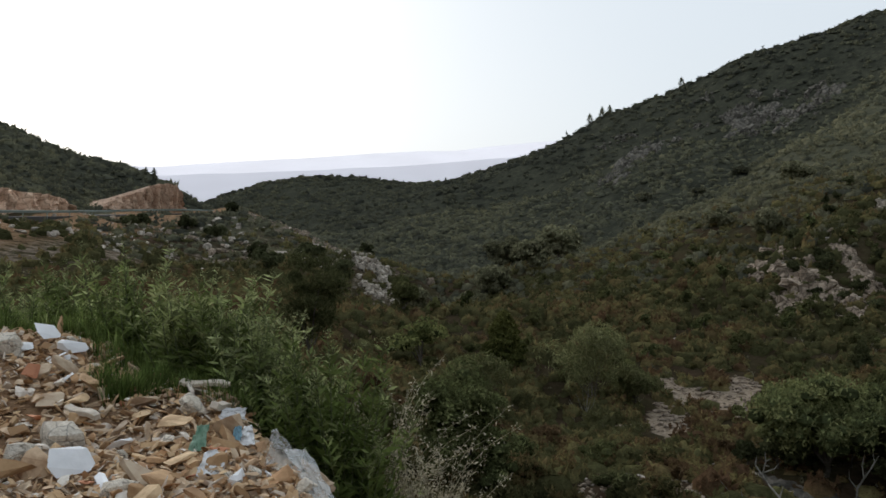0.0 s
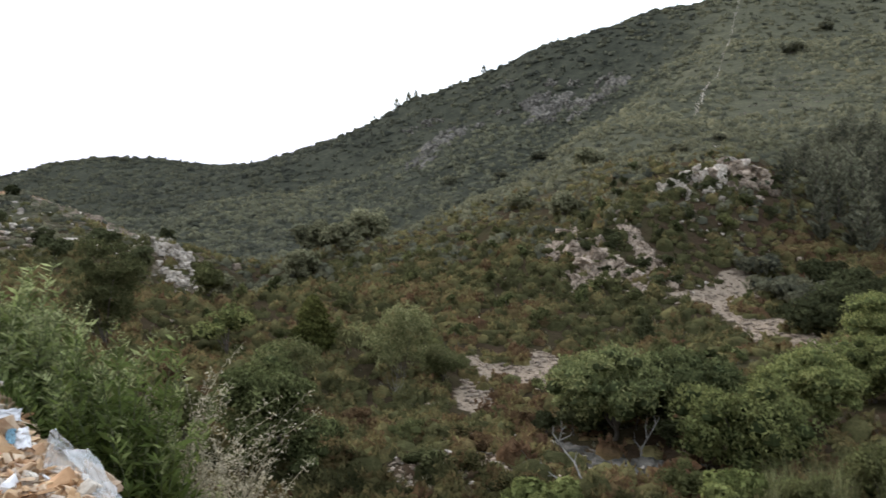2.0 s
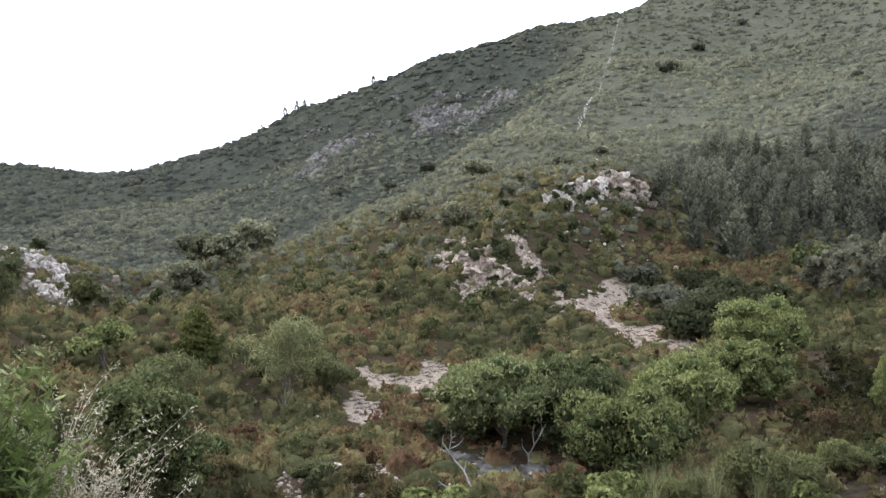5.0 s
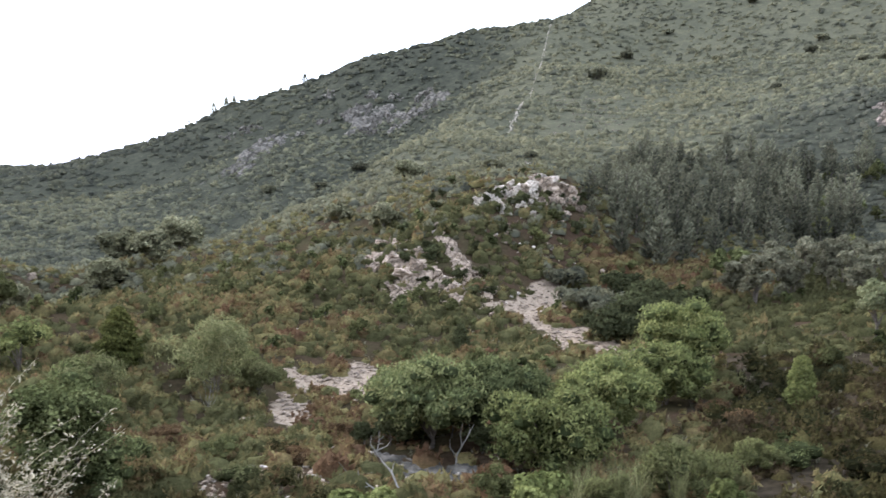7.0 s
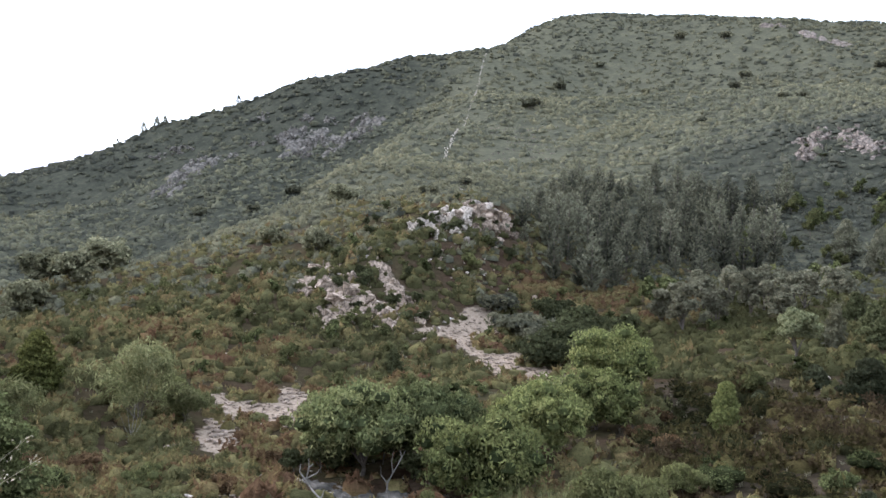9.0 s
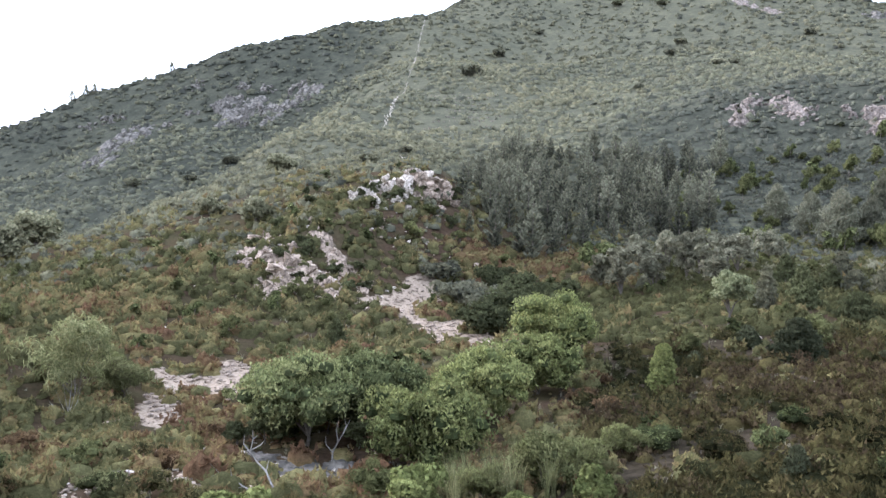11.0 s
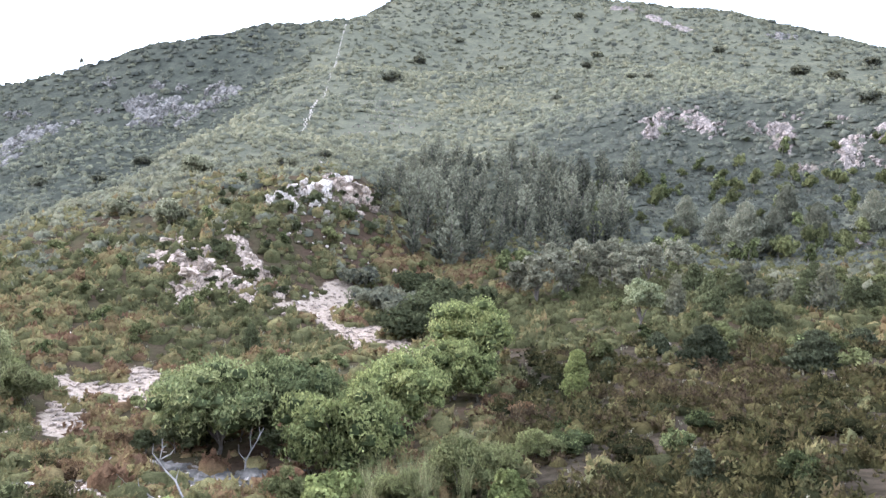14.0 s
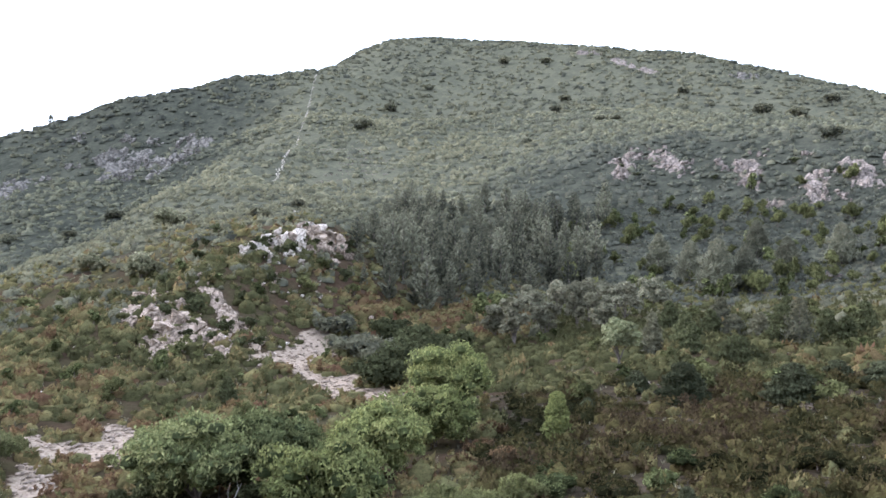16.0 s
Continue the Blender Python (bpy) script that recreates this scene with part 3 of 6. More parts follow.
def sprays(centres, outward, size, slim=0.55):
    """Pointed sprays of small leaves: three vertices each, growing out and up."""
    k = len(centres)
    a = outward + 0.6 * unit(k) + np.array([0, 0, 0.3])
    a /= np.linalg.norm(a, axis=1)[:, None] + 1e-9
    b2 = np.cross(a, unit(k))
    b2 /= np.linalg.norm(b2, axis=1)[:, None] + 1e-9
    s = np.asarray(size).reshape(-1, 1) * RNG.uniform(0.7, 1.3, (k, 1))
    v = np.stack([centres - a * s * 0.7 - b2 * s * slim, centres - a * s * 0.7 + b2 * s * slim, centres + a * s], 1).reshape(-1, 3)
    return v, np.arange(3 * k).reshape(-1, 3)


def bushes(x, y, radius, tint, count, leaf, sides=5, heart=1.0, tall=0.8, mixed=0.12, deep=0.3, full=False):
    """Ragged little shrubs on the ground: lobes of leaf sprays standing up and out round a small core tinted dark as
    inner shade.
    """
    k = len(x)
    foot = np.stack([x, y, height(x, y)], -1)
    stretch = tall * RNG.uniform(0.65, 1.5, k)
    turn, flat = RNG.uniform(0, 6.3, k), RNG.uniform(0.55, 1.0, k)
    lobes = 5
    la = RNG.uniform(0, 6.3, (k, lobes))
    lr = RNG.uniform(0.15, 0.75, (k, lobes))
    lobe = np.stack([np.cos(la) * lr, np.sin(la) * lr, RNG.uniform(0.1, 0.75, (k, lobes)) * (1.1 - 0.6 * lr)], -1)
    size = RNG.uniform(0.25, 0.5, (k, lobes))
    rep = np.repeat(np.arange(k), count)
    w = RNG.integers(lobes, size=len(rep))
    d = unit(len(rep))
    d[:, 2] = np.abs(d[:, 2]) + 0.1
    c = lobe[rep, w] + d * (size[rep, w] * (0.45 + 0.75 * RNG.random(len(rep)) ** 1.5))[:, None]
    cs, sn = np.cos(turn[rep]), np.sin(turn[rep])
    c[:, 1] *= flat[rep]
    c = np.stack([c[:, 0] * cs - c[:, 1] * sn, c[:, 0] * sn + c[:, 1] * cs, np.maximum(c[:, 2], 0.02) * stretch[rep]], -1) * radius[rep][:, None]
    v1, f1 = sprays(c + foot[rep], d, radius[rep] * leaf)
    t1 = np.repeat(np.clip(tint[rep] + RNG.normal(0, mixed, len(rep)) + 0.10 * (RNG.random((k, lobes))[rep, w] - 0.5), 0, 1), 3)
    a = np.arange(sides) * 2 * math.pi / sides
    ring = np.stack([np.cos(a), np.sin(a)], -1)
    core = np.concatenate([np.c_[ring * (0.86 if full else 0.78), np.full(sides, -0.25)], np.c_[ring * (0.74 if full else 0.60), np.full(sides, 0.42)], [[0, 0, 0.74 if full else 0.62]]])
    m0 = len(core)
    q = core[None] * RNG.uniform(0.55, 1.15, (k, m0, 1)) * heart * radius[:, None, None]
    q[:, :, 1] *= flat[:, None]
    q[:, :, 2] *= stretch[:, None]
    cs, sn = np.cos(turn)[:, None], np.sin(turn)[:, None]
    v2 = np.stack([q[:, :, 0] * cs - q[:, :, 1] * sn, q[:, :, 0] * sn + q[:, :, 1] * cs, q[:, :, 2]], -1) + foot[:, None]
    i = np.arange(sides)
    j = (i + 1) % sides
    off = (len(v1) + np.arange(k) * m0)[:, None, None]
    f2 = (np.stack([i, j, j + sides, i + sides], -1)[None] + off).reshape(-1, 4)
    f3 = (np.stack([i + sides, j + sides, np.full(sides, m0 - 1)], -1)[None] + off).reshape(-1, 3)
    # core tinted darker, its foot ring more so: inner shade put into colour
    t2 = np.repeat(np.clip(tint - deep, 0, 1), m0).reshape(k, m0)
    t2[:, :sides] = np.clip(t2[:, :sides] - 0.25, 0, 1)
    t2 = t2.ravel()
    return np.concatenate([v1, v2.reshape(-1, 3)]), (f2, np.concatenate([f1, f3])), np.concatenate([t1, t2])


WALL_LINE = [(29.6, 197), (30.1, 210), (30.8, 249), (31.6, 288), (32.1, 340), (32.3, 362)]
TERRACES = [[(32.4 + (r % 7) * 0.1, r), (34.5, r + 1), (36.9 + (r % 5) * 0.3, r + 2)] for r in (196, 202, 208, 215, 222, 229, 236, 243)]


def open_ground(x, y):
    """How far scrub may grow here: none on gravel, the road and the pad."""
    g = gravel_amount(x, y)
    ok = (rock_amount(x, y) < 0.44 + 0.9 * RNG.random(len(x)) ** 2) & (near_line(x, y, [plan(q) for q in WALL_LINE]) > 0.7) & (g < 0.2 + 0.75 * RNG.random(len(x)) ** 2) & (near_line(x, y, ROAD_EDGE) > np.where(np.hypot(x, y) < near_road_range(x, y), 1.5, 8))
    ok &= near_line(x, y, [plan(q) for q in STONY]) > 0.2 + 1.5 * RNG.random(len(x)) + 1.3 * value_noise(x, y, 1.8, 42)
    ok &= near_line(x, y, [plan(q) for q in TREE_FOOT]) > 0.8 + 1.4 * RNG.random(len(x))
    for line in TERRACES:
        ok &= near_line(x, y, [plan(q) for q in line]) > 2.0
    return ok


def build_scrub():
    bands = [(12, 30, 2.1, (0.32, 0.9), 110, 0.15, 6, 1.05), (30, 62, 1.7, (0.38, 1.1), 40, 0.21, 6, 1.12), (62, 105, 1.15, (0.50, 1.25), 22, 0.26, 6, 1.15),
             (105, 170, 0.9, (0.50, 1.3), 6, 0.38, 5, 1.1), (170, 300, 0.38, (0.7, 1.7), 3, 0.42, 4, 1.2), (300, 480, 0.13, (0.8, 2.0), 2, 0.42, 4, 1.2)]
    for r0, r1, per, (s0, s1), count, leaf, sides, heart in bands:
        x, y = scatter(r0, r1, per)
        keep = open_ground(x, y)
        x, y = x[keep], y[keep]
        patch = value_noise(x, y, 14, 11) + 0.6 * value_noise(x, y, 5, 12)
        keep = RNG.random(len(x)) < np.clip(0.95 + 1.3 * patch, 0.35, 1) * np.clip(near_line(x, y, ROAD_EDGE) / 16, 0.3, 1)
        stony = np.minimum(near_line(x, y, LEFT_SPUR) / 15, near_line(x, y, LEFT_SLOPE[:4]) / 16)
        keep &= RNG.random(len(x)) < np.clip(0.5 + 0.5 * stony ** 2, 0, 1)
        x, y, patch = x[keep], y[keep], patch[keep]
        k = len(x)
        rad = s0 + (s1 - s0) * RNG.random(k) ** 1.7
        az, r = np.degrees(np.arctan2(x, y)), np.hypot(x, y)
        warm = value_noise(x, y, 11, 21) + 0.5 * value_noise(x, y, 4, 22)
        dark = (near_line(x, y, CLIFF_FOOT) < 34) | (near_line(x, y, PINE_SLOPE) < 14)
        if r0 < 100:
            tint = np.clip(0.42 + 0.5 * warm + RNG.normal(0, 0.25, k) - np.clip((r - 60) / 90, 0, 0.3), 0, 1)
        else:
            tint = np.clip(0.46 + 0.35 * value_noise(x, y, 40, 23) + RNG.normal(0, 0.14, k), 0, 1)
            tint = np.where(RNG.random(k) < 0.13, 0.05, tint)
            # far scrub lightened, spur brightened, ravine side darkened: light put into the tint
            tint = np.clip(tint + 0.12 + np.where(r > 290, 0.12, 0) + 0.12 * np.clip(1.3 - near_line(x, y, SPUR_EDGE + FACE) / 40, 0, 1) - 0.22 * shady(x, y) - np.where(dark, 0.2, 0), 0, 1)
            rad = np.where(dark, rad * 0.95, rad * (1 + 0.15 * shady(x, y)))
        tint = np.where(az > 43, tint - 0.26, tint) if r0 < 100 else tint
        under = near_line(x, y, [plan(q) for q in ((22, 41), (25, 40), (30, 41.5), (33.2, 37), (36.6, 43.5), (40.6, 49), (41.6, 56))]) < 1.8
        rad = np.where(under, rad * 0.4, rad)
        heath = (az > 43 + 4 * value_noise(x, y, 8, 25)) & (r < 62 + 20 * value_noise(x, y, 12, 26)) if r0 < 100 else np.zeros(k, bool)
        tint = np.where(heath, np.clip(0.38 + 0.75 * value_noise(x, y, 7, 31) + 0.5 * value_noise(x, y, 2.5, 32) + RNG.normal(0, 0.16, k), 0, 0.95), tint)
        plain_ground = ~heath
        heath &= RNG.random(k) < 0.93
        tint = np.where(~plain_ground & ~heath, 0.5 * tint, tint)
        bare = heath & (value_noise(x, y, 6, 27) + 0.5 * value_noise(x, y, 2.2, 28) > 0.22)
        rad = np.where(bare, 0.12 + 0.16 * RNG.random(k), np.where(heath, 0.5 + 0.85 * RNG.random(k) ** 1.6, rad))
        rust = (az > 35) & (az < 47) & (r > 86) & (r < 106)
        tint = np.where(rust, np.clip(0.58 + RNG.normal(0, 0.2, k), 0, 1), tint)
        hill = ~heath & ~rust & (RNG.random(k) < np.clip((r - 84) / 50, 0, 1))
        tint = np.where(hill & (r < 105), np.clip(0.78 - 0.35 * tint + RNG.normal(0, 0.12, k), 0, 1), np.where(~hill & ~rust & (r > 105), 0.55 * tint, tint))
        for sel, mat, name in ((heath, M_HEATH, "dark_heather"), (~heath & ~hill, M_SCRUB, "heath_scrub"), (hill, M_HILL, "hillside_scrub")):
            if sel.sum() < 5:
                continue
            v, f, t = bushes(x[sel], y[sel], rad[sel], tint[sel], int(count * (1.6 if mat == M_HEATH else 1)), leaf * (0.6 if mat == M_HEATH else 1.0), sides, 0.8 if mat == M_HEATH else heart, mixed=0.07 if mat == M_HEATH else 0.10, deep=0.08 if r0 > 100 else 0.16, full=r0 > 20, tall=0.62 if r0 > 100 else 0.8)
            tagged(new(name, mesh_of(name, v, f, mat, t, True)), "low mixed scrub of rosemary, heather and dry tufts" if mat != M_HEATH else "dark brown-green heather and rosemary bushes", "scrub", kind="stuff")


build_scrub()


def bearing(az, r, dz=0.0):
    """A place on the ground by bearing (degrees from ahead, to the right) and distance from the layby."""
    return spot(r * math.sin(radians(az)), r * math.cos(radians(az)), dz)


# ---------- road, guard rail and rock cuttings ----------
def smooth_line(points, step=2.0):
    out = []
    p = [Vector(q) for q in points]
    for i in range(len(p) - 1):
        a, b1, c1, d = p[max(i - 1, 0)], p[i], p[i + 1], p[min(i + 2, len(p) - 1)]
        k = max(2, int((c1 - b1).length / step))
        for s in range(k):
            t = s / k
            out.append(0.5 * ((2 * b1) + (c1 - a) * t + (2 * a - 5 * b1 + 4 * c1 - d) * t * t + (3 * b1 - a - 3 * c1 + d) * t ** 3))
    return out + [p[-1]]


def sideways(line):
    out = []
    for i in range(len(line)):
        d = line[min(i + 1, len(line) - 1)] - line[max(i - 1, 0)]
        out.append(Vector((-d.y, d.x, 0)).normalized())
    return out


def build_road():
    line = smooth_line(ROAD_EDGE, 3.0)
    side = sideways(line)
    v, f = [], []
    for p, s in zip(line, side):
        z = p.z + 0.12
        for w, dz in ((0.3, -1.5), (0.3, 0), (6.2, 0.05), (6.2, -1.5)):
            q = p + s * w
            v.append((q.x, q.y, z + dz))
    for i in range(len(line) - 1):
        for j in range(3):
            f.append((4 * i + j, 4 * i + 4 + j, 4 * i + 5 + j, 4 * i + 1 + j))
    tagged(new("road", mesh_of("road", v, f, M_ASPHALT)), "grey asphalt mountain road following the hillside", "road", kind="structure")
    rail = thing("guard_rail", line[0], "galvanised steel guard rail along the outer road edge", "guard rail")
    steel = plain("galvanised_steel", (0.13, 0.17, 0.145), (0.19, 0.23, 0.20), 2.0, 0.5, 0.5, 0.05)
    prof = ((0.0, 0.45), (0.06, 0.52), (0.0, 0.60), (0.06, 0.68), (0.0, 0.76))
    v, f = [], []
    for p, s in zip(line, side):
        for o, h in prof:
            q = p - s * (o - 0.2) - line[0]
            v.append((q.x, q.y, q.z + h + 0.12))
    k = len(prof)
    for i in range(len(line) - 1):
        for j in range(k - 1):
            f.append((k * i + j, k * i + k + j, k * i + k + j + 1, k * i + j + 1))
    beam = put("beam", mesh_of("beam", v, f, steel), rail)
    sol = beam.modifiers.new("thickness", "SOLIDIFY")
    sol.thickness = 0.01
    bm = bmesh.new()
    bmesh.ops.create_cube(bm, size=1)
    bmesh.ops.scale(bm, vec=(0.08, 0.12, 1.3), verts=bm.verts)
    post = bpy.data.meshes.new("post")
    bm.to_mesh(post)
    bm.free()
    post.materials.append(steel)
    for i in range(0, len(line), 2):
        if 30 < line[i].y:
            put("post", post, rail).location = line[i] + side[i] * 0.28 - line[0] + Vector((0, 0, 0.15))


build_road()


def build_cutting(a, c, top, label, depth=9.0):
    """A blasted rock face from a to c, its crest height given along it, running back into the hill."""
    k, rows = 130, 9
    a, c = Vector(a), Vector(c)
    d = (c - a)
    back = Vector((-d.y, d.x, 0)).normalized()
    if back.y < 0:
        back = -back
    v = []
    xs = np.linspace(0, 1, k)
    hs = np.interp(xs, [t for t, _h in top], [h for _t, h in top])
    for j in range(rows + 2):
        for i in range(k):
            p = a + d * xs[i]
            u = min(j / rows, 1.0)
            h = hs[i] * u + 0.5 * float(value_noise(p.x * 3 + j, p.y * 3, 2.0, 31)) * u
            o = 0.9 * u + 1.6 * float(value_noise(xs[i] * 70, j * 0.5, 2.0, 32)) + 1.0 * float(value_noise(xs[i] * 160, j * 0.35, 1.6, 33)) + 0.5 * float(value_noise(xs[i] * 60, j * 3.0, 1.5, 34))
            if j > rows:
                o, h = o + depth, h * 0.55
            q = p + back * o
            v.append((q.x, q.y, q.z + h - (0.8 if j == 0 else 0)))
    i, j = np.meshgrid(np.arange(k - 1), np.arange(rows + 1))
    s = (j * k + i).ravel()
    f = np.stack([s, s + 1, s + 1 + k, s + k], -1)
    tagged(new("cliff", mesh_of("cliff", v, f, M_CUTROCK)), label, "rock face")


build_cutting(bearing(-22.3, 144), bearing(-17.1, 158), [(0, 0.4), (0.25, 2.0), (0.55, 3.8), (0.8, 5.0), (0.93, 4.4), (1.0, 1.0)], "orange-brown blasted rock cutting beside the road")
build_cutting(bearing(-34, 98), bearing(-23.4, 132), [(0, 3.2), (0.5, 3.0), (0.8, 2.5), (0.93, 1.8), (1.0, 0.2)], "low reddish rock cutting beside the road")


# ---------- rocks ----------
def hull_mesh(name, k, dims, material, seed, rough=0.18):
    rs = np.random.default_rng(seed)
    p = rs.normal(size=(k, 3))
    p /= np.linalg.norm(p, axis=1)[:, None]
    p = np.sign(p) * np.abs(p) ** 0.7 * (1 - rough * rs.random((k, 1))) * np.array(dims) * 0.5
    bm = bmesh.new()
    for q in p:
        bm.verts.new(q)
    r = bmesh.ops.convex_hull(bm, input=bm.verts)
    loose = [g for g in bm.verts if not g.link_faces]
    bmesh.ops.delete(bm, geom=loose, context="VERTS")
    me = bpy.data.meshes.new(name)
    bm.to_mesh(me)
    bm.free()
    me.materials.append(material)
    return me


def boulder_set(material, seed):
    return [hull_mesh("boulder", 26, d, material, seed + i) for i, d in enumerate([(1, 0.8, 0.7), (1.2, 0.7, 0.9), (0.9, 0.9, 1.1), (1.5, 0.7, 0.6), (1.0, 0.7, 1.3), (1.3, 1.0, 0.8)])]


B_PALE, B_PINK, B_GREY = boulder_set(M_ROCK, 100), boulder_set(M_PINKROCK, 200), boulder_set(M_FARROCK, 300)


def blocks(x, y, cell, seed):
    """Blocky relief: every cell of an uneven net stands at its own height, with a tilt."""
    gx, gy = np.floor(x / cell), np.floor(y / cell)
    best, lift = np.full(x.shape, 1e9), np.zeros(x.shape)

    def h(a, c, k):
        s = np.sin(a * 127.1 + c * 311.7 + seed * 13.7 + k * 57.3) * 43758.5453
        return s - np.floor(s)
    for i in (-1, 0, 1):
        for j in (-1, 0, 1):
            a, c = gx + i, gy + j
            px, py = (a + h(a, c, 1)) * cell, (c + h(a, c, 2)) * cell
            d = np.hypot((x - px) * (0.7 + 0.6 * h(a, c, 6)), y - py)
            near = d < best
            best = np.where(near, d, best)
            lift = np.where(near, h(a, c, 3) + (h(a, c, 4) - 0.5) * (x - px) / cell * 0.7 + (h(a, c, 5) - 0.5) * (y - py) / cell * 0.7, lift)
    return lift


ROCKS = {"pale": M_ROCK, "pink": M_PINKROCK, "grey": M_FARROCK, "greypink": M_GREYPINK}


def outcrop(line, half, cell, relief, kind, seed, label):
    """Bare bedrock breaking through a slope along a line, sinking into the soil at its ragged margin."""
    flat = [plan(q) for q in line]
    xs, ys = [p[0] for p in flat], [p[1] for p in flat]
    m0 = half * 1.7
    step = max(0.16, cell * 0.13)
    gx, gy = np.meshgrid(np.arange(min(xs) - m0, max(xs) + m0, step), np.arange(min(ys) - m0, max(ys) + m0, step))
    gx = gx + 0.35 * step * np.sin(gy * 7.1 + gx * 3)
    d = near_line(gx, gy, flat) / half
    n1 = blocks(gx, gy, cell, seed) * 0.62 + blocks(gx, gy, cell * 0.42, seed + 5) * 0.33 + 0.25 * value_noise(gx, gy, cell * 0.25, seed % 50)
    patchy = value_noise(gx, gy, half * 0.8, seed % 40 + 2)
    gaps = value_noise(gx, gy, max(cell * (0.9 if kind == "grey" else 1.4), 1.5), seed % 37 + 3)
    z = height(gx, gy) + relief * (n1 - 0.26 - 0.75 * np.clip(d + 0.9 * patchy + 0.7 * gaps - 0.25, 0, 1.3) ** 1.2)
    keep = (d < 1.6)
    r, c = gx.shape
    idx = np.arange(r * c).reshape(r, c)
    ok = keep[:-1, :-1] & keep[1:, 1:] & keep[:-1, 1:] & keep[1:, :-1]
    buried = (z < height(gx, gy) - 0.5)
    ok &= ~(buried[:-1, :-1] & buried[1:, 1:] & buried[:-1, 1:] & buried[1:, :-1])
    cells = np.argwhere(ok)
    name_of = -np.ones(ok.shape, int)
    groups = []
    for i0, j0 in cells:
        if name_of[i0, j0] >= 0:
            continue
        stack, members = [(i0, j0)], []
        name_of[i0, j0] = len(groups)
        while stack:
            i, j = stack.pop()
            members.append((i, j))
            for a, e in ((i + 1, j), (i - 1, j), (i, j + 1), (i, j - 1)):
                if 0 <= a < ok.shape[0] and 0 <= e < ok.shape[1] and ok[a, e] and name_of[a, e] < 0:
                    name_of[a, e] = len(groups)
                    stack.append((a, e))
        groups.append(members)
    pts = np.stack([gx, gy, z], -1).reshape(-1, 3)
    base = thing("rock_outcrop", spot(*flat[len(flat) // 2]), label, "rocks", "limestone outcrops")
    for members in groups:
        if len(members) < 20:
            continue
        ij = np.array(members)
        f = np.stack([idx[ij[:, 0], ij[:, 1]], idx[ij[:, 0], ij[:, 1] + 1], idx[ij[:, 0] + 1, ij[:, 1] + 1], idx[ij[:, 0] + 1, ij[:, 1]]], -1)
        used, inv = np.unique(f.ravel(), return_inverse=True)
        put("rock", mesh_of("rock", pts[used] - np.array(base.location), inv.reshape(-1, 4), ROCKS[kind]), base)


ROCK_WORDS = {"pale": "white limestone outcrop breaking through the scrub", "pink": "pinkish weathered limestone outcrop above the scrub", "grey": "grey craggy cliff high on the hillside", "greypink": "greyish-pink crag half hidden by shrubs"}
for i, (line, half, cell, relief, kind) in enumerate(OUTCROPS):
    outcrop(line, half, cell, relief, kind, 11 + i, ROCK_WORDS[kind])


def crag_mesh(dims, material, seed):
    """An angular block of bedrock: a broken hull, its faces split again and roughened."""
    rs = np.random.default_rng(seed)
    p = rs.normal(size=(22, 3))
    p /= np.linalg.norm(p, axis=1)[:, None]
    p = np.sign(p) * np.abs(p) ** 0.55 * (1 - 0.25 * rs.random((22, 1))) * np.array(dims) * 0.5
    bm = bmesh.new()
    for q in p:
        bm.verts.new(q)
    bmesh.ops.convex_hull(bm, input=bm.verts)
    bmesh.ops.delete(bm, geom=[g for g in bm.verts if not g.link_faces], context="VERTS")
    bmesh.ops.subdivide_edges(bm, edges=bm.edges[:], cuts=1, use_grid_fill=True)
    bm.normal_update()
    push = [(v, v.normal * (0.24 * noise.noise(Vector((v.co.x * 3.4, v.co.y * 3.4, v.co.z * 1.3 + seed))) + 0.15 * noise.noise(v.co * 7.0 + Vector((0, seed, 0))) - 0.06)) for v in bm.verts]
    for v, d in push:
        v.co += d
    bmesh.ops.triangulate(bm, faces=bm.faces[:])
    me = bpy.data.meshes.new("rock")
    bm.to_mesh(me)
    bm.free()
    me.materials.append(material)
    return me


CRAGS = {kind: [crag_mesh(d, ROCKS[kind], 500 + 10 * k + i) for i, d in enumerate([(1, 0.9, 1.1), (1.1, 0.8, 0.9), (0.8, 0.8, 1.3), (1.3, 0.8, 0.8), (1.0, 1.0, 1.0)])] for k, kind in enumerate(ROCKS)}


def crag(blocks, kind, label):
    """A cluster of bedrock blocks standing out of the slope: bearing, distance, width, height and how many pieces break it up."""
    base = thing("rock_outcrop", bearing(*blocks[0][:2]), label, "rocks", "limestone outcrops")
    for az, r, w, h, pieces in blocks:
        for i in range(pieces + (6 if kind == "grey" or az < 0 else 4)):
            big = (0.65 if r > 150 or az < 0 else 1.0) if i == 0 else RNG.uniform(0.25, 0.55)
            da = 0 if i == 0 else RNG.uniform(-0.75, 0.75) * math.degrees(w / r)
            dr = 0 if i == 0 else RNG.uniform(-1.0, 0.8) * w
            ob = put("rock", CRAGS[kind][int(RNG.integers(5))], base)
            ob.location = bearing(az + da, r + dr, h * big * (0.26 if r > 110 else 0.24)) - base.location
            ob.rotation_euler = (RNG.normal(0, 0.25), RNG.normal(0.15, 0.25), RNG.uniform(-0.9, 0.9) - radians(az))
            ob.scale = (w * big, w * big * RNG.uniform(0.7, 1.1), h * big * (1 if i == 0 else RNG.uniform(0.8, 1.4)))


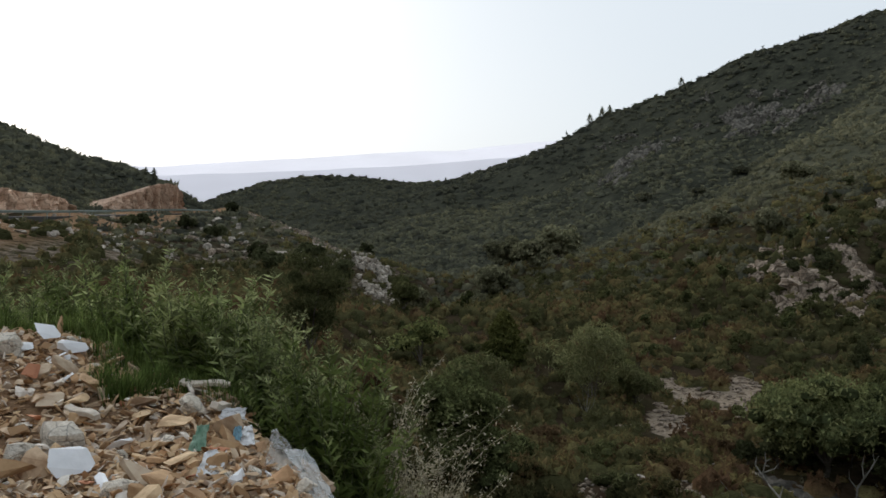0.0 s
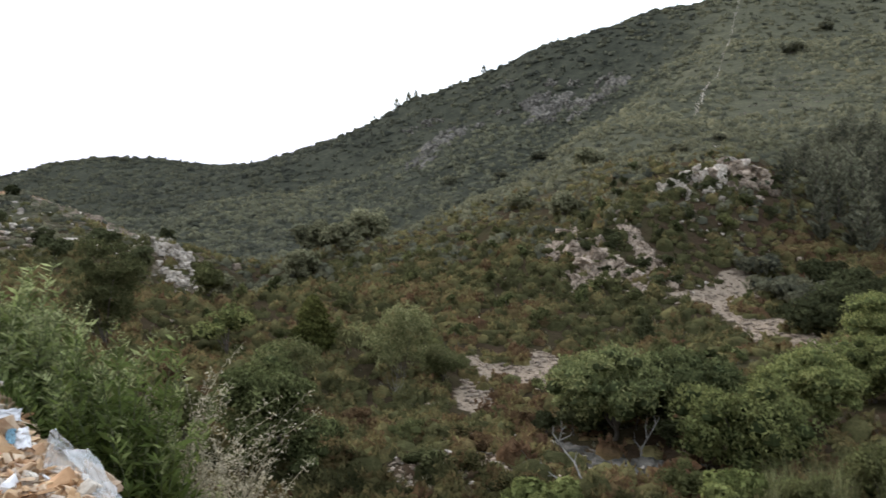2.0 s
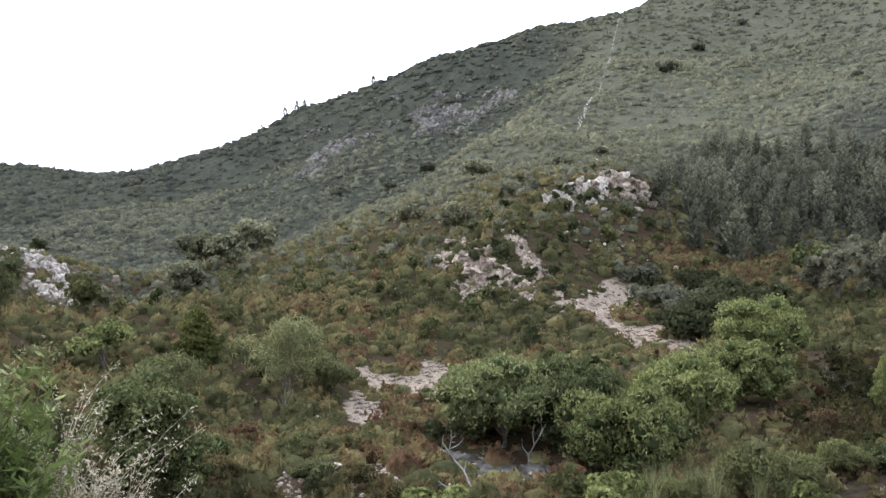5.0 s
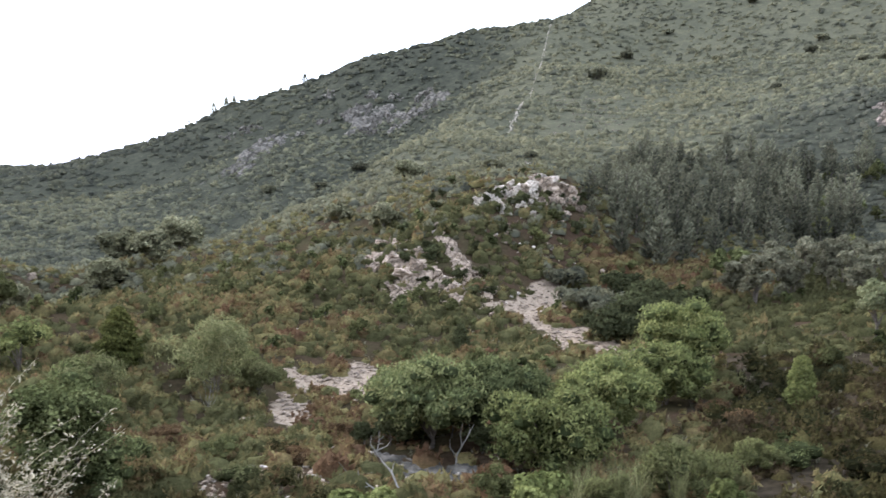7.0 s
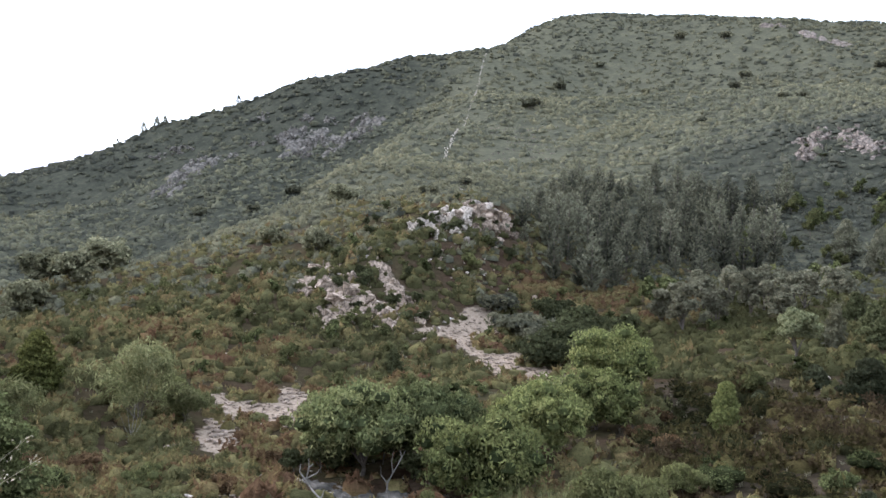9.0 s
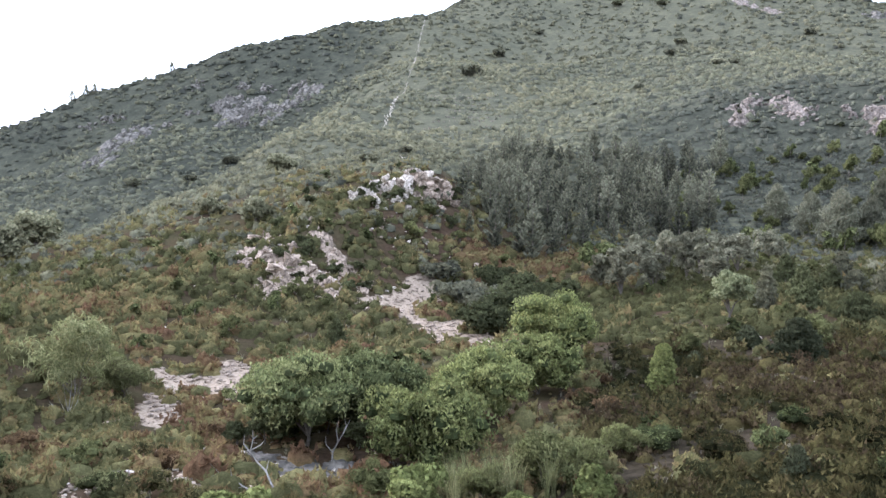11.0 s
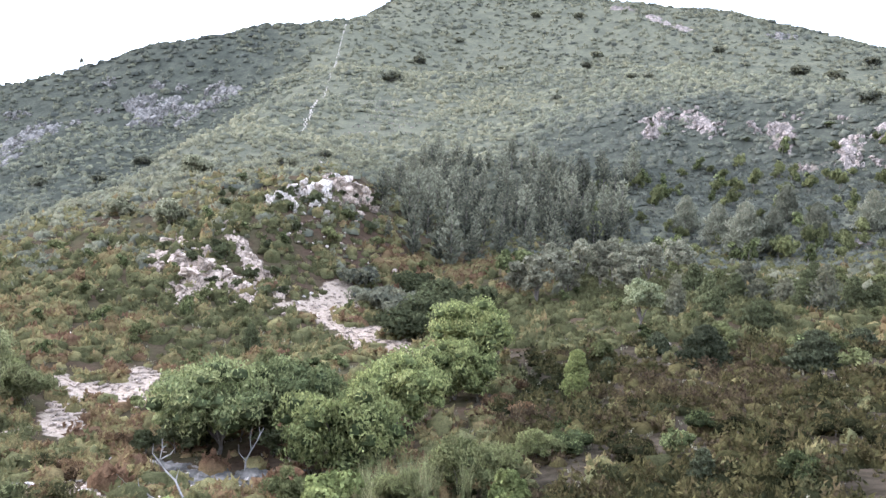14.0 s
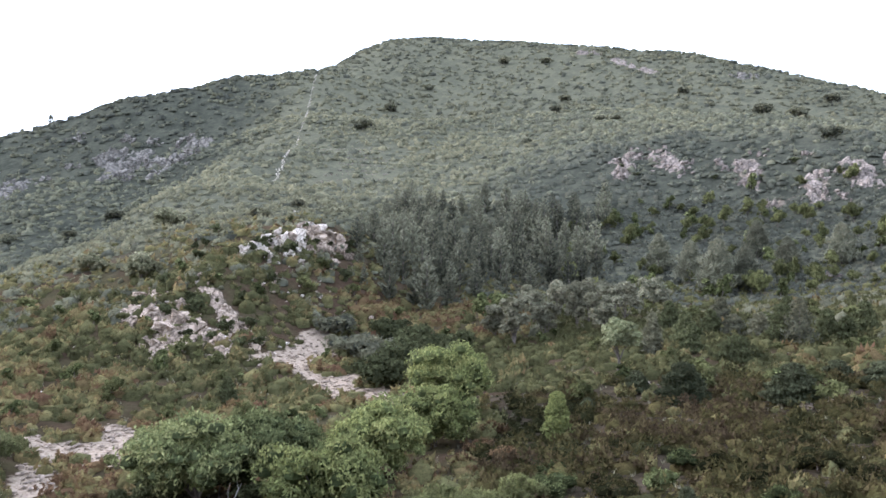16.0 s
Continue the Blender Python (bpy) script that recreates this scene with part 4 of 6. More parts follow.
# white crag above the ravine: single blocks, then a broad pinkish face with a white crest
crag([(28.3, 102.5, 2.2, 2.3, 3), (27.6, 103.5, 1.3, 1.2, 2), (29.2, 104, 1.4, 2.4, 2), (29.4, 98.5, 1.3, 2.4, 2), (29.0, 100.5, 1.1, 1.6, 2), (29.9, 105.0, 1.2, 1.6, 2), (30.4, 103, 1.4, 2.2, 2), (30.6, 100.8, 1.0, 1.4, 2), (31.2, 103.5, 2.4, 2.6, 4), (31.9, 107, 1.8, 1.4, 3), (32.7, 108, 2.2, 1.2, 3), (31.4, 98.8, 1.0, 1.5, 2)], "pale", "white limestone crag of separate blocks above the ravine")
crag([(31.6, 104.2, 2.4, 2.4, 4), (32.0, 105.2, 2.8, 2.6, 5), (32.7, 105.0, 3.0, 2.5, 5), (33.3, 105.8, 2.8, 2.4, 5), (33.8, 106.4, 2.6, 2.4, 4), (34.2, 107.2, 1.8, 2.0, 2), (30.8, 103.2, 2.0, 1.8, 3)], "pink", "broad pinkish limestone face below a white crest")
crag([(36.0, 151, 2.0, 1.8, 2), (31.5, 146, 1.4, 0.5, 2), (32.3, 145, 2.0, 0.4, 2), (30.9, 150, 1.2, 0.5, 1)], "pale", "small white limestone ledge showing through the scrub")
# the tilted slabs lower down
crag([(21.4, 93.5, 2.4, 1.0, 4), (22.3, 90, 1.6, 0.9, 3), (24.9, 92, 0.8, 0.8, 2), (25.3, 90.2, 0.8, 0.9, 2), (25.8, 88.3, 0.9, 1.0, 2), (26.4, 86.8, 0.9, 1.0, 2), (27.0, 85.3, 0.9, 0.9, 2), (27.6, 84.2, 1.0, 0.8, 3), (28.9, 80.8, 1.0, 0.8, 3)], "pink", "pale diagonal limestone rib running down the slope")
crag([(21.0, 89, 1.8, 1.0, 3), (22.0, 86.5, 2.2, 1.4, 4), (22.8, 83, 2.4, 1.5, 4), (23.5, 84.5, 1.9, 1.9, 3), (23.9, 87, 1.5, 1.5, 3), (22.2, 80.5, 1.8, 1.0, 3), (23.2, 78.5, 1.3, 0.7, 3), (26.3, 80.5, 1.7, 1.3, 4), (26.1, 78, 1.2, 0.8, 3), (28.6, 79, 1.0, 0.7, 2), (20.4, 91, 1.2, 0.7, 2)], "pink", "weathered pinkish limestone slabs above the stream")
# the bluff at the end of the spur
crag([(-6.2, 104, 2.6, 2.4, 4), (-5.4, 101, 2.8, 2.8, 5), (-4.7, 99, 2.6, 3.0, 5), (-4.2, 96, 2.4, 2.6, 4), (-5.0, 96, 2.4, 2.2, 4), (-4.4, 92, 2.2, 1.8, 4), (-5.4, 92.5, 1.8, 1.4, 3), (-7.2, 108, 1.6, 1.2, 3)], "pale", "rounded grey-white limestone bluff at the spur end")
# grey cliffs across the ravine
crag([(11.3, 284, 3.6, 2.8, 4), (11.8, 288, 4.5, 3.6, 4), (12.3, 292.5, 5.0, 4.4, 5), (12.9, 298, 5.0, 4.4, 5), (13.5, 304, 5.0, 4.0, 5), (14.0, 300, 3.6, 3.0, 3), (10.8, 327, 3.6, 2.4, 3), (11.8, 330, 5.0, 3.0, 4), (12.6, 326, 3.6, 2.4, 3), (15.4, 303, 3.0, 2.8, 3)], "grey", "grey craggy cliff high on the hillside")
crag([(17.2, 333, 4.5, 3.4, 4), (17.0, 307, 3.4, 2.8, 3), (19.0, 304, 4.2, 6.0, 5), (19.6, 306, 4.4, 5.4, 5), (20.1, 292, 4.0, 6.5, 5), (20.4, 300, 4.0, 5.0, 4), (20.3, 317, 3.6, 4.4, 3), (21.4, 297, 3.6, 6.0, 4), (22.0, 312, 3.8, 3.8, 3), (22.4, 292, 4.4, 5.2, 5), (23.0, 294, 4.4, 5.0, 4), (23.4, 307, 4.4, 3.6, 4), (24.0, 297, 6.0, 3.6, 5), (24.5, 300, 4.4, 2.6, 3), (24.3, 309, 3.6, 2.6, 2)], "grey", "broken grey cliff bands with dark clefts")
# crags above the olive trees
crag([(52.9, 182, 2.4, 3.2, 4), (53.3, 185, 2.6, 3.4, 4), (53.8, 188, 2.6, 2.8, 4), (55.3, 187, 3.0, 2.6, 4), (55.9, 183, 2.8, 2.4, 4), (57.0, 182, 2.6, 2.2, 3), (59.3, 182, 2.4, 3.2, 4), (60.9, 180, 2.6, 3.2, 5), (61.3, 175, 2.6, 3.0, 4), (61.7, 183, 2.4, 1.8, 3)], "greypink", "greyish-pink crag half hidden by shrubs")
crag([(62.6, 165, 2.0, 2.6, 4), (62.2, 162, 1.6, 1.0, 3), (64.5, 180, 1.6, 2.0, 2), (65.0, 168, 2.4, 3.2, 5), (65.4, 173, 2.2, 2.4, 4), (65.6, 167, 2.0, 2.2, 3), (66.6, 166, 2.2, 2.0, 3), (67.6, 172, 2.4, 3.0, 4), (69.6, 172, 2.6, 2.8, 4), (65.7, 125, 1.4, 1.2, 4), (66.4, 124, 1.3, 0.8, 3)], "greypink", "pale crag blocks between dark shrubs")


def scree(line, count, size, spread, sets, label):
    """Loose blocks lying along a line of (bearing, distance); each block a part."""
    pts = [bearing(*q) for q in line]
    base = thing("scattered_rocks", pts[len(pts) // 2], label, "rocks")
    for i in range(count):
        t = RNG.random() * (len(pts) - 1)
        k = min(int(t), len(pts) - 2)
        p = pts[k].lerp(pts[k + 1], t - k)
        x, y = p.x + RNG.normal(0, spread), p.y + RNG.normal(0, spread)
        s = size * (0.35 + 0.9 * RNG.random() ** 2.2)
        ms = sets[int(RNG.random() * len(sets))]
        ob = put("rock", ms[int(RNG.integers(len(ms)))], base)
        ob.location = spot(x, y, s * 0.08) - base.location
        ob.rotation_euler = (RNG.normal(0, 0.3), RNG.normal(0, 0.3), RNG.uniform(0, 6.3))
        ob.scale = (s, s, s * RNG.uniform(0.5, 0.9))


scree([(21, 92), (24, 83), (28, 78)], 80, 0.8, 2.8, [B_PALE, B_PINK], "loose limestone blocks below the outcrops")
scree([(25, 106), (29, 97), (32, 94), (34, 103)], 90, 0.7, 3.2, [B_PALE, B_PINK], "white blocks scattered round the cliff")
scree([(-8, 108), (-4, 92), (-2, 96)], 34, 0.9, 2.4, [B_PALE], "pale blocks fallen from the bluff")
scree([(-15.5, 146), (-12.5, 142), (-10, 130), (-7.4, 118)], 50, 0.9, 1.6, [B_PALE, B_PINK], "broken stones along the crest of the spur")
scree([(-22, 127), (-16, 119), (-12, 111), (-9, 105)], 90, 1.5, 2.2, [B_PALE, B_PINK], "pale limestone blocks along the spur crest")
scree([(-26, 105), (-19, 106), (-13, 100), (-8, 94)], 110, 0.8, 5.0, [B_PALE], "pale stones strewn over the bank below the crest")
scree([(-28, 92), (-24, 100), (-20, 112), (-16, 122), (-12, 124)], 130, 1.1, 4.0, [B_PALE], "white boulders tipped down the bank below the road")
scree(STONY, 290, 0.30, 1.3, [B_PINK, B_PINK, B_PINK, B_PALE], "loose pinkish stones on bare soil among dry tufts")
scree([(17, 40), (20, 38)], 18, 0.4, 1.4, [B_PALE], "weathered stones among brown heather")
scree([(22, 36.5), (24, 35), (27, 36.5), (29, 37)], 70, 0.42, 1.0, [B_PALE, B_GREY], "grey stones at the foot of the trees")
scree([(2, 62), (9, 70), (14, 76)], 40, 0.45, 5.0, [B_PALE], "pale stones scattered over the valley scrub")
scree([(48, 52), (53, 56), (60, 56), (67, 56)], 46, 0.4, 3.0, [B_PALE, B_GREY], "pale stones scattered over the open bench")


def lone_stone(az, r, s, label):
    ob = new("stone", (B_PINK if r < 70 and az < 40 or s > 0.7 else B_PALE)[int(RNG.integers(6))])
    ob.location = bearing(az, r, s * 0.15)
    ob.rotation_euler = (0.2, 0.1, RNG.uniform(0, 6))
    ob.scale = (s, s * 0.8, s * 0.6)
    tagged(ob, label, "stone", "loose pale stones")


for az, r, s in ((50.3, 37.9, 0.36), (51.4, 53.9, 0.6), (51.0, 54.6, 0.8), (64.6, 51.2, 1.0), (66.0, 52.6, 0.8), (52.3, 35, 0.3), (49.0, 36, 0.28), (55.5, 40, 0.3), (-1.9, 77, 0.7), (4, 62, 0.6), (6.2, 66, 0.7), (9.3, 78, 0.9), (59.5, 48, 0.4), (62, 44, 0.35), (12.5, 44.6, 0.8), (12.9, 44.2, 0.6), (12.0, 44.9, 0.55), (12.7, 45.3, 0.5), (-3.3, 63, 0.9), (-2.0, 63.6, 0.8), (-5.3, 64.4, 0.8), (-0.9, 109, 1.6), (36.2, 92, 0.8)):
    lone_stone(az, r, s, "pale limestone stone lying in the scrub")


def build_gravel():
    """Cobbles of the dry stream bed."""
    vs, fs, n0 = [], [], 0
    base = [np.array([v.co for v in m.vertices]) for m in B_PALE[:3]]
    tri = [np.array([p.vertices[:] for p in m.polygons if len(p.vertices) == 3]) for m in B_PALE[:3]]
    x, y = scatter(36, 90, 9.0, 8, 44)
    keep = gravel_amount(x, y) > 0.40 + 0.35 * RNG.random(len(x))
    x, y = x[keep], y[keep]
    z = height(x, y)
    for i in range(len(x)):
        k = i % 3
        s = 0.10 + 0.5 * RNG.random() ** 4
        a = RNG.uniform(0, 6.3)
        c, q = math.cos(a), math.sin(a)
        p = base[k] * np.array([s, s, s * 0.55])
        p = np.stack([p[:, 0] * c - p[:, 1] * q, p[:, 0] * q + p[:, 1] * c, p[:, 2]], -1) + (x[i], y[i], z[i] + 0.04)
        vs.append(p)
        fs.append(tri[k] + n0)
        n0 += len(p)
    tagged(new("stream_gravel", mesh_of("stream_gravel", np.concatenate(vs), np.concatenate(fs), M_PINKROCK)), "pale cobbles and gravel of a dry stream bed", "gravel", kind="stuff")


build_gravel()


def stone_row(name, line, h, w, label, category, group="", step=1.1, rock=None):
    """A rough dry-laid wall: courses of uneven blocks along a line on the ground."""
    pts = []
    for a, c in zip(line[:-1], line[1:]):
        pa, pc = bearing(*a), bearing(*c)
        k = max(2, int((pc - pa).length / step))
        pts += [pa.lerp(pc, i / k) for i in range(k)]
    base = thing(name, pts[0], label, category, group)
    vs, fs, n0 = [], [], 0
    for p in pts:
        if value_noise(p.x, p.y, 6, 41) < -0.30:
            continue
        for _c in range(1 + (RNG.random() < 0.5)):
            ms = B_PALE[int(RNG.integers(6))]
            s = np.array([w * RNG.uniform(0.8, 1.7), w, h]) * RNG.uniform(0.7, 1.1)
            q = np.array([v.co for v in ms.vertices]) * s
            x, y = p.x + RNG.normal(0, 0.25), p.y + RNG.normal(0, 0.25)
            q = q + (x - pts[0].x, y - pts[0].y, float(height(x, y)[0]) + h * 0.35 - pts[0].z)
            vs.append(q)
            fs.append(np.array([f.vertices[:] for f in ms.polygons if len(f.vertices) == 3]) + n0)
            n0 += len(q)
    put("stones", mesh_of("stones", np.concatenate(vs), np.concatenate(fs), rock or M_ROCK), base)


stone_row("dry_stone_wall", WALL_LINE[:3], 0.5, 0.26, "tumbled dry-stone wall climbing straight up the hillside", "stone wall", step=0.7)
stone_row("dry_stone_wall", WALL_LINE[2:], 0.42, 0.26, "collapsed remains of a dry-stone wall below the summit", "stone wall", step=1.1)
for line in TERRACES:
    stone_row("terrace_wall", line, 0.35, 0.35, "low stone edge of an old overgrown terrace", "terrace wall", "old hillside terraces", 1.1, M_GREYPINK)


# ---------- trees and large shrubs ----------
def crown_points(z0, h, w, blobs, k, seed):
    """Points and outward directions over the skins of many overlapping leaf clumps."""
    rs = np.random.default_rng(seed)
    d = rs.normal(size=(blobs, 3))
    d /= np.linalg.norm(d, axis=1)[:, None]
    c = d * (rs.random((blobs, 1)) ** 0.45) * np.array([w * 0.38, w * 0.38, (h - z0) * 0.36])
    c[:, 2] += (z0 + h) / 2
    r = w * rs.uniform(0.08, 0.20, blobs) * (26 / max(blobs, 26)) ** 0.25
    i = rs.integers(blobs, size=k)
    u = rs.normal(size=(k, 3))
    u /= np.linalg.norm(u, axis=1)[:, None]
    u[:, 2] = np.where(u[:, 2] < -0.4, -u[:, 2], u[:, 2])
    p = c[i] + u * (r[i] * (0.72 + 0.38 * rs.random(k)))[:, None] * np.array([1, 1, 0.8])
    p[:, 2] = np.maximum(p[:, 2], 0.05)
    shade = (rs.random(blobs)[i] * 0.5 + 0.25) + 0.2 * (rs.random(k) - 0.5)
    return p, u, np.clip(shade, 0, 1), c, r


def broadleaf(name, at, h, w, material, label, category, leaf=0.16, k=2600, z0=None, blobs=26, slim=0.5, droop=0.5, seed=1, group="", limbs=6, bark=None, trunk=0.10, heart=0.42):
    ob = thing(name, at, label, category, group)
    z0 = 0.25 * h if z0 is None else z0
    p, u, t, c, rad = crown_points(z0, h, w, blobs, k, seed)
    v, f = leaves(p, u, np.full(k, leaf), slim, droop)
    # clump cores all take the darkest tint: inner crown shade put into colour
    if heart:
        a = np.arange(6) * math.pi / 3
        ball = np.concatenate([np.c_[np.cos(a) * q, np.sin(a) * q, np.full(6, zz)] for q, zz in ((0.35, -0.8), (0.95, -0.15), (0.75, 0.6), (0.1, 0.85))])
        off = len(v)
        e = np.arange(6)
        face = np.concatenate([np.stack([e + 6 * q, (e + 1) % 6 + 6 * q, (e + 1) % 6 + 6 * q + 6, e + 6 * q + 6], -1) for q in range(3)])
        shaded_cores = (c[:, None] + ball[None] * (rad * heart)[:, None, None] * np.array([1, 1, 0.8])).reshape(-1, 3)
        shaded_cores[:, 2] = np.maximum(shaded_cores[:, 2], 0.02)
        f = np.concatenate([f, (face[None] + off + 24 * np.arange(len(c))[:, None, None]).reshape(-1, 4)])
        v = np.concatenate([v, shaded_cores])
        t = np.concatenate([np.repeat(t, 4), np.zeros(len(shaded_cores))])
    else:
        t = np.repeat(t, 4)
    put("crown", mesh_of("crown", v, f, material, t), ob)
    rs = random.Random(seed)
    fork = max(0.25, z0 * 0.8)
    lines = [([(0, 0, -0.4), (0.04 * h, 0.02 * h, fork * 0.6), (0.02 * h, -0.01 * h, fork)], [trunk * 1.3, trunk, trunk * 0.85])]
    for i in range(limbs):
        q = c[(i * 3) % len(c)]
        mid = (q[0] * 0.45 + rs.uniform(-0.1, 0.1), q[1] * 0.45 + rs.uniform(-0.1, 0.1), fork + (q[2] - fork) * 0.6)
        lines.append(([(0.02 * h, -0.01 * h, fork * 0.9), mid, tuple(q)], [trunk * 0.7, trunk * 0.45, trunk * 0.15]))
    stem = put("trunk", tubes("trunk", lines[:1], bark or M_BARK), ob)
    for one in lines[1:]:
        put("limb", tubes("limb", [one], bark or M_BARK), stem)
    return ob


def conifer(name, at, h, w, material, label, category, k=1400, spray=0.34, seed=1, z0=0.12, round_top=0.7, group="", slim=0.28, lift=0.2, ragged=0.45):
    """A column or cone of needle sprays round a straight stem."""
    rs = np.random.default_rng(seed)
    ob = thing(name, at, label, category, group)
    u = rs.random(k) ** 0.8
    z = h * (z0 + (1 - z0) * u)
    env = (w / 2) * np.clip((1 - u) ** round_top, 0.04, 1) * np.clip(u / 0.12 + 0.35, 0, 1)
    a = rs.uniform(0, 2 * math.pi, k)
    arm = 0.85 + ragged * np.sin(a * 3 + u * 19) * np.sin(u * 37 + a)
    r = env * arm * (0.55 + 0.5 * rs.random(k) ** 0.6)
    out = np.stack([np.cos(a), np.sin(a), np.full(k, lift)], -1)
    p = np.stack([r * np.cos(a), r * np.sin(a), z + 0.12 * r], -1)
    v, f = leaves(p, out, np.full(k, spray) * (0.6 + 0.5 * (1 - u)), slim, -0.6, 0.9)
    # tint rises with height: lighter sprays towards the top
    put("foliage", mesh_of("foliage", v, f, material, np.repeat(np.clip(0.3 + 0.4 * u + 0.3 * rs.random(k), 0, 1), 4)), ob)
    put("trunk", tubes("trunk", [([(0, 0, -0.4), (0.02 * h, 0, h * 0.5), (0, 0, h * 0.97)], [0.016 * h, 0.011 * h, 0.003 * h])], M_BARK), ob)
    return ob


def again(ob, at, scale=1.0, turn=None, label=""):
    s = (scale, scale, scale) if isinstance(scale, (int, float)) else scale
    c = copy_thing(ob, Matrix.LocRotScale(at, Euler((0, 0, RNG.uniform(0, 6.3) if turn is None else turn)), s))
    return tagged(c, label)


# walnut trees by the stream
WALNUT = "walnut tree with fresh light green leaves by the stream"
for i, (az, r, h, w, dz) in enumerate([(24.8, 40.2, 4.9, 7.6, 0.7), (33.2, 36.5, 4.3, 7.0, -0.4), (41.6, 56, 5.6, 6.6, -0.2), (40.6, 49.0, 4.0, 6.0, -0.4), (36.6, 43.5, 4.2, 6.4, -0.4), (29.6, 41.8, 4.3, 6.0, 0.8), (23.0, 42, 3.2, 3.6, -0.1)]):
    broadleaf("walnut_tree", bearing(az, r), h, w, M_SHADEWALNUT if i in (0, 5, 6) else M_WALNUT, "spreading walnut tree with shade-darkened green leaves by the stream" if i in (0, 5, 6) else WALNUT, "tree", 0.118, 12500, dz, 110, 0.42, 0.6, 40 + i, "walnut trees", 7, trunk=0.10, heart=0.5)
for i, (az, r, h, w) in enumerate([(32.2, 27.9, 2.0, 2.7), (20.2, 24.0, 1.3, 2.4), (44.8, 27.5, 1.5, 1.8), (39, 26.5, 1.2, 1.6)]):
    broadleaf("fig_bush", bearing(az, r), h, w, M_LIME, "bright yellow-green leafy bush on the bank", "bush", 0.12, 2200, 0.1, 16, 0.6, 0.3, 60 + i, "bright green bushes", 4, trunk=0.05)
for i, (az, r, h, w) in enumerate([(41.2, 30.5, 2.2, 3.4), (37.2, 29.5, 1.6, 2.6), (44.0, 32, 1.6, 2.4), (29.5, 31.5, 1.3, 2.2), (46.5, 35, 1.4, 2.4)]):
    broadleaf("willow_bush", bearing(az, r), h, w, M_FEATHER, "soft grey-green willow bush on the bank", "bush", 0.13, 2200, 0.05, 18, 0.28, -0.4, 70 + i, "willow bushes", 4, trunk=0.04)
# thicket along the stream bed
for i, (az, r, h, w) in enumerate([(36.4, 77, 2.4, 6.2), (39.0, 80, 3.0, 6.4), (36.9, 66.5, 2.1, 5.0), (34.8, 80, 2.2, 5.6), (38.4, 73, 2.6, 6.4), (40.6, 68, 2.8, 5.4), (33.8, 87, 2.0, 5.0), (41.5, 78, 3.0, 5.5), (37.5, 86, 2.5, 5.5)]):
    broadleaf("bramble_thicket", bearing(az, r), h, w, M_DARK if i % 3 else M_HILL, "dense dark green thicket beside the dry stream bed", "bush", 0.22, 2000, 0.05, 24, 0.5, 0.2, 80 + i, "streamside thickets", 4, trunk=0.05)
# single shrubs of the valley
conifer("juniper", bearing(4.2, 51.4), 3.7, 3.2, M_JUNIPER, "olive-green conical juniper in the valley", "juniper", 7500, 0.14, 5, 0.0, 0.5, "", 0.4, ragged=0.25)
broadleaf("holm_oak", bearing(-2.8, 74), 3.6, 4.0, M_FEATHER, "brownish-green holm oak at the valley edge", "tree", 0.22, 1600, 0.5, 16, 0.5, 0.2, 90)
conifer("small_juniper", bearing(26.7, 65.7), 2.0, 1.7, M_DARK, "small dark juniper above the stream bank", "juniper", 900, 0.18, 6, 0.02, 0.5, "", 0.4)
for i, (az, r, h, w) in enumerate([(10.1, 48.1, 4.9, 6.2), (2.4, 44, 3.2, 4.2), (13.0, 51, 2.4, 3.4)]):
    broadleaf("tamarisk", bearing(az, r), h, w, M_TAMARISK, "feathery olive-green tamarisk with thin bare stems", "bush", 0.24, 2600, 0.1, 44, 0.15, -0.5, 95 + i, "tamarisks", 9, M_BARK, 0.03, 0)
broadleaf("young_almond", bearing(-1.6, 60), 4.4, 4.6, M_WALNUT, "light yellow-green young almond tree", "tree", 0.15, 1300, 1.0, 18, 0.5, 0.4, 101)
broadleaf("kermes_oak", bearing(1.4, 29.5), 4.5, 4.8, M_KERMES, "dense dark green kermes oak bush", "bush", 0.085, 9500, 0.0, 56, 0.6, 0.2, 102)
# dark bushes added behind the trunks to stand for the shaded hollow
for az, r, w in ((24.0, 42.0, 3.6), (26.2, 41.6, 3.6), (22.0, 41, 2.6), (28.4, 41.4, 3.4), (20.2, 40.5, 1.8), (28.4, 39.5, 2.0)):
    broadleaf("kermes_oak", bearing(az, r), w * 0.62, w, M_DARK, "dark undergrowth added for the shaded hollow beneath the walnut trees", "bush", 0.14, 900, 0.02, 14, 0.5, 0.1, int(az * 10), "undergrowth", 3, trunk=0.04)
broadleaf("kermes_oak", bearing(-4.5, 31), 2.2, 3.0, M_FEATHER, "brown-green kermes oak bush on the bank", "bush", 0.12, 2200, 0.1, 20, 0.6, 0.2, 103)
broadleaf("young_pine", bearing(-9.2, 50), 6.8, 5.6, M_TAMARISK, "soft dark olive young pine below the bank", "tree", 0.24, 4200, 0.2, 60, 0.16, -0.6, 104, heart=0)
for i, (az, r, h, w) in enumerate([(-14.2, 134, 2.1, 2.8), (-17, 125, 2.2, 3.8), (-19.8, 125, 1.8, 3.4), (-12, 87, 3.6, 4.0), (-15.3, 119, 2.5, 4.0), (-20.5, 119, 1.6, 3.0), (-9, 98, 2.6, 4.2), (-7.2, 90, 2.6, 4.0), (-5.2, 112, 2.6, 2.2), (-12.5, 108, 2.4, 3.8)]):
    broadleaf("mastic_bush", bearing(az, r), h, w, M_DARK, "rounded dark green mastic bush on the stony bank", "bush", 0.24, 900, 0.05, 14, 0.5, 0.1, 110 + i, "dark bushes below the road", 3, trunk=0.05)
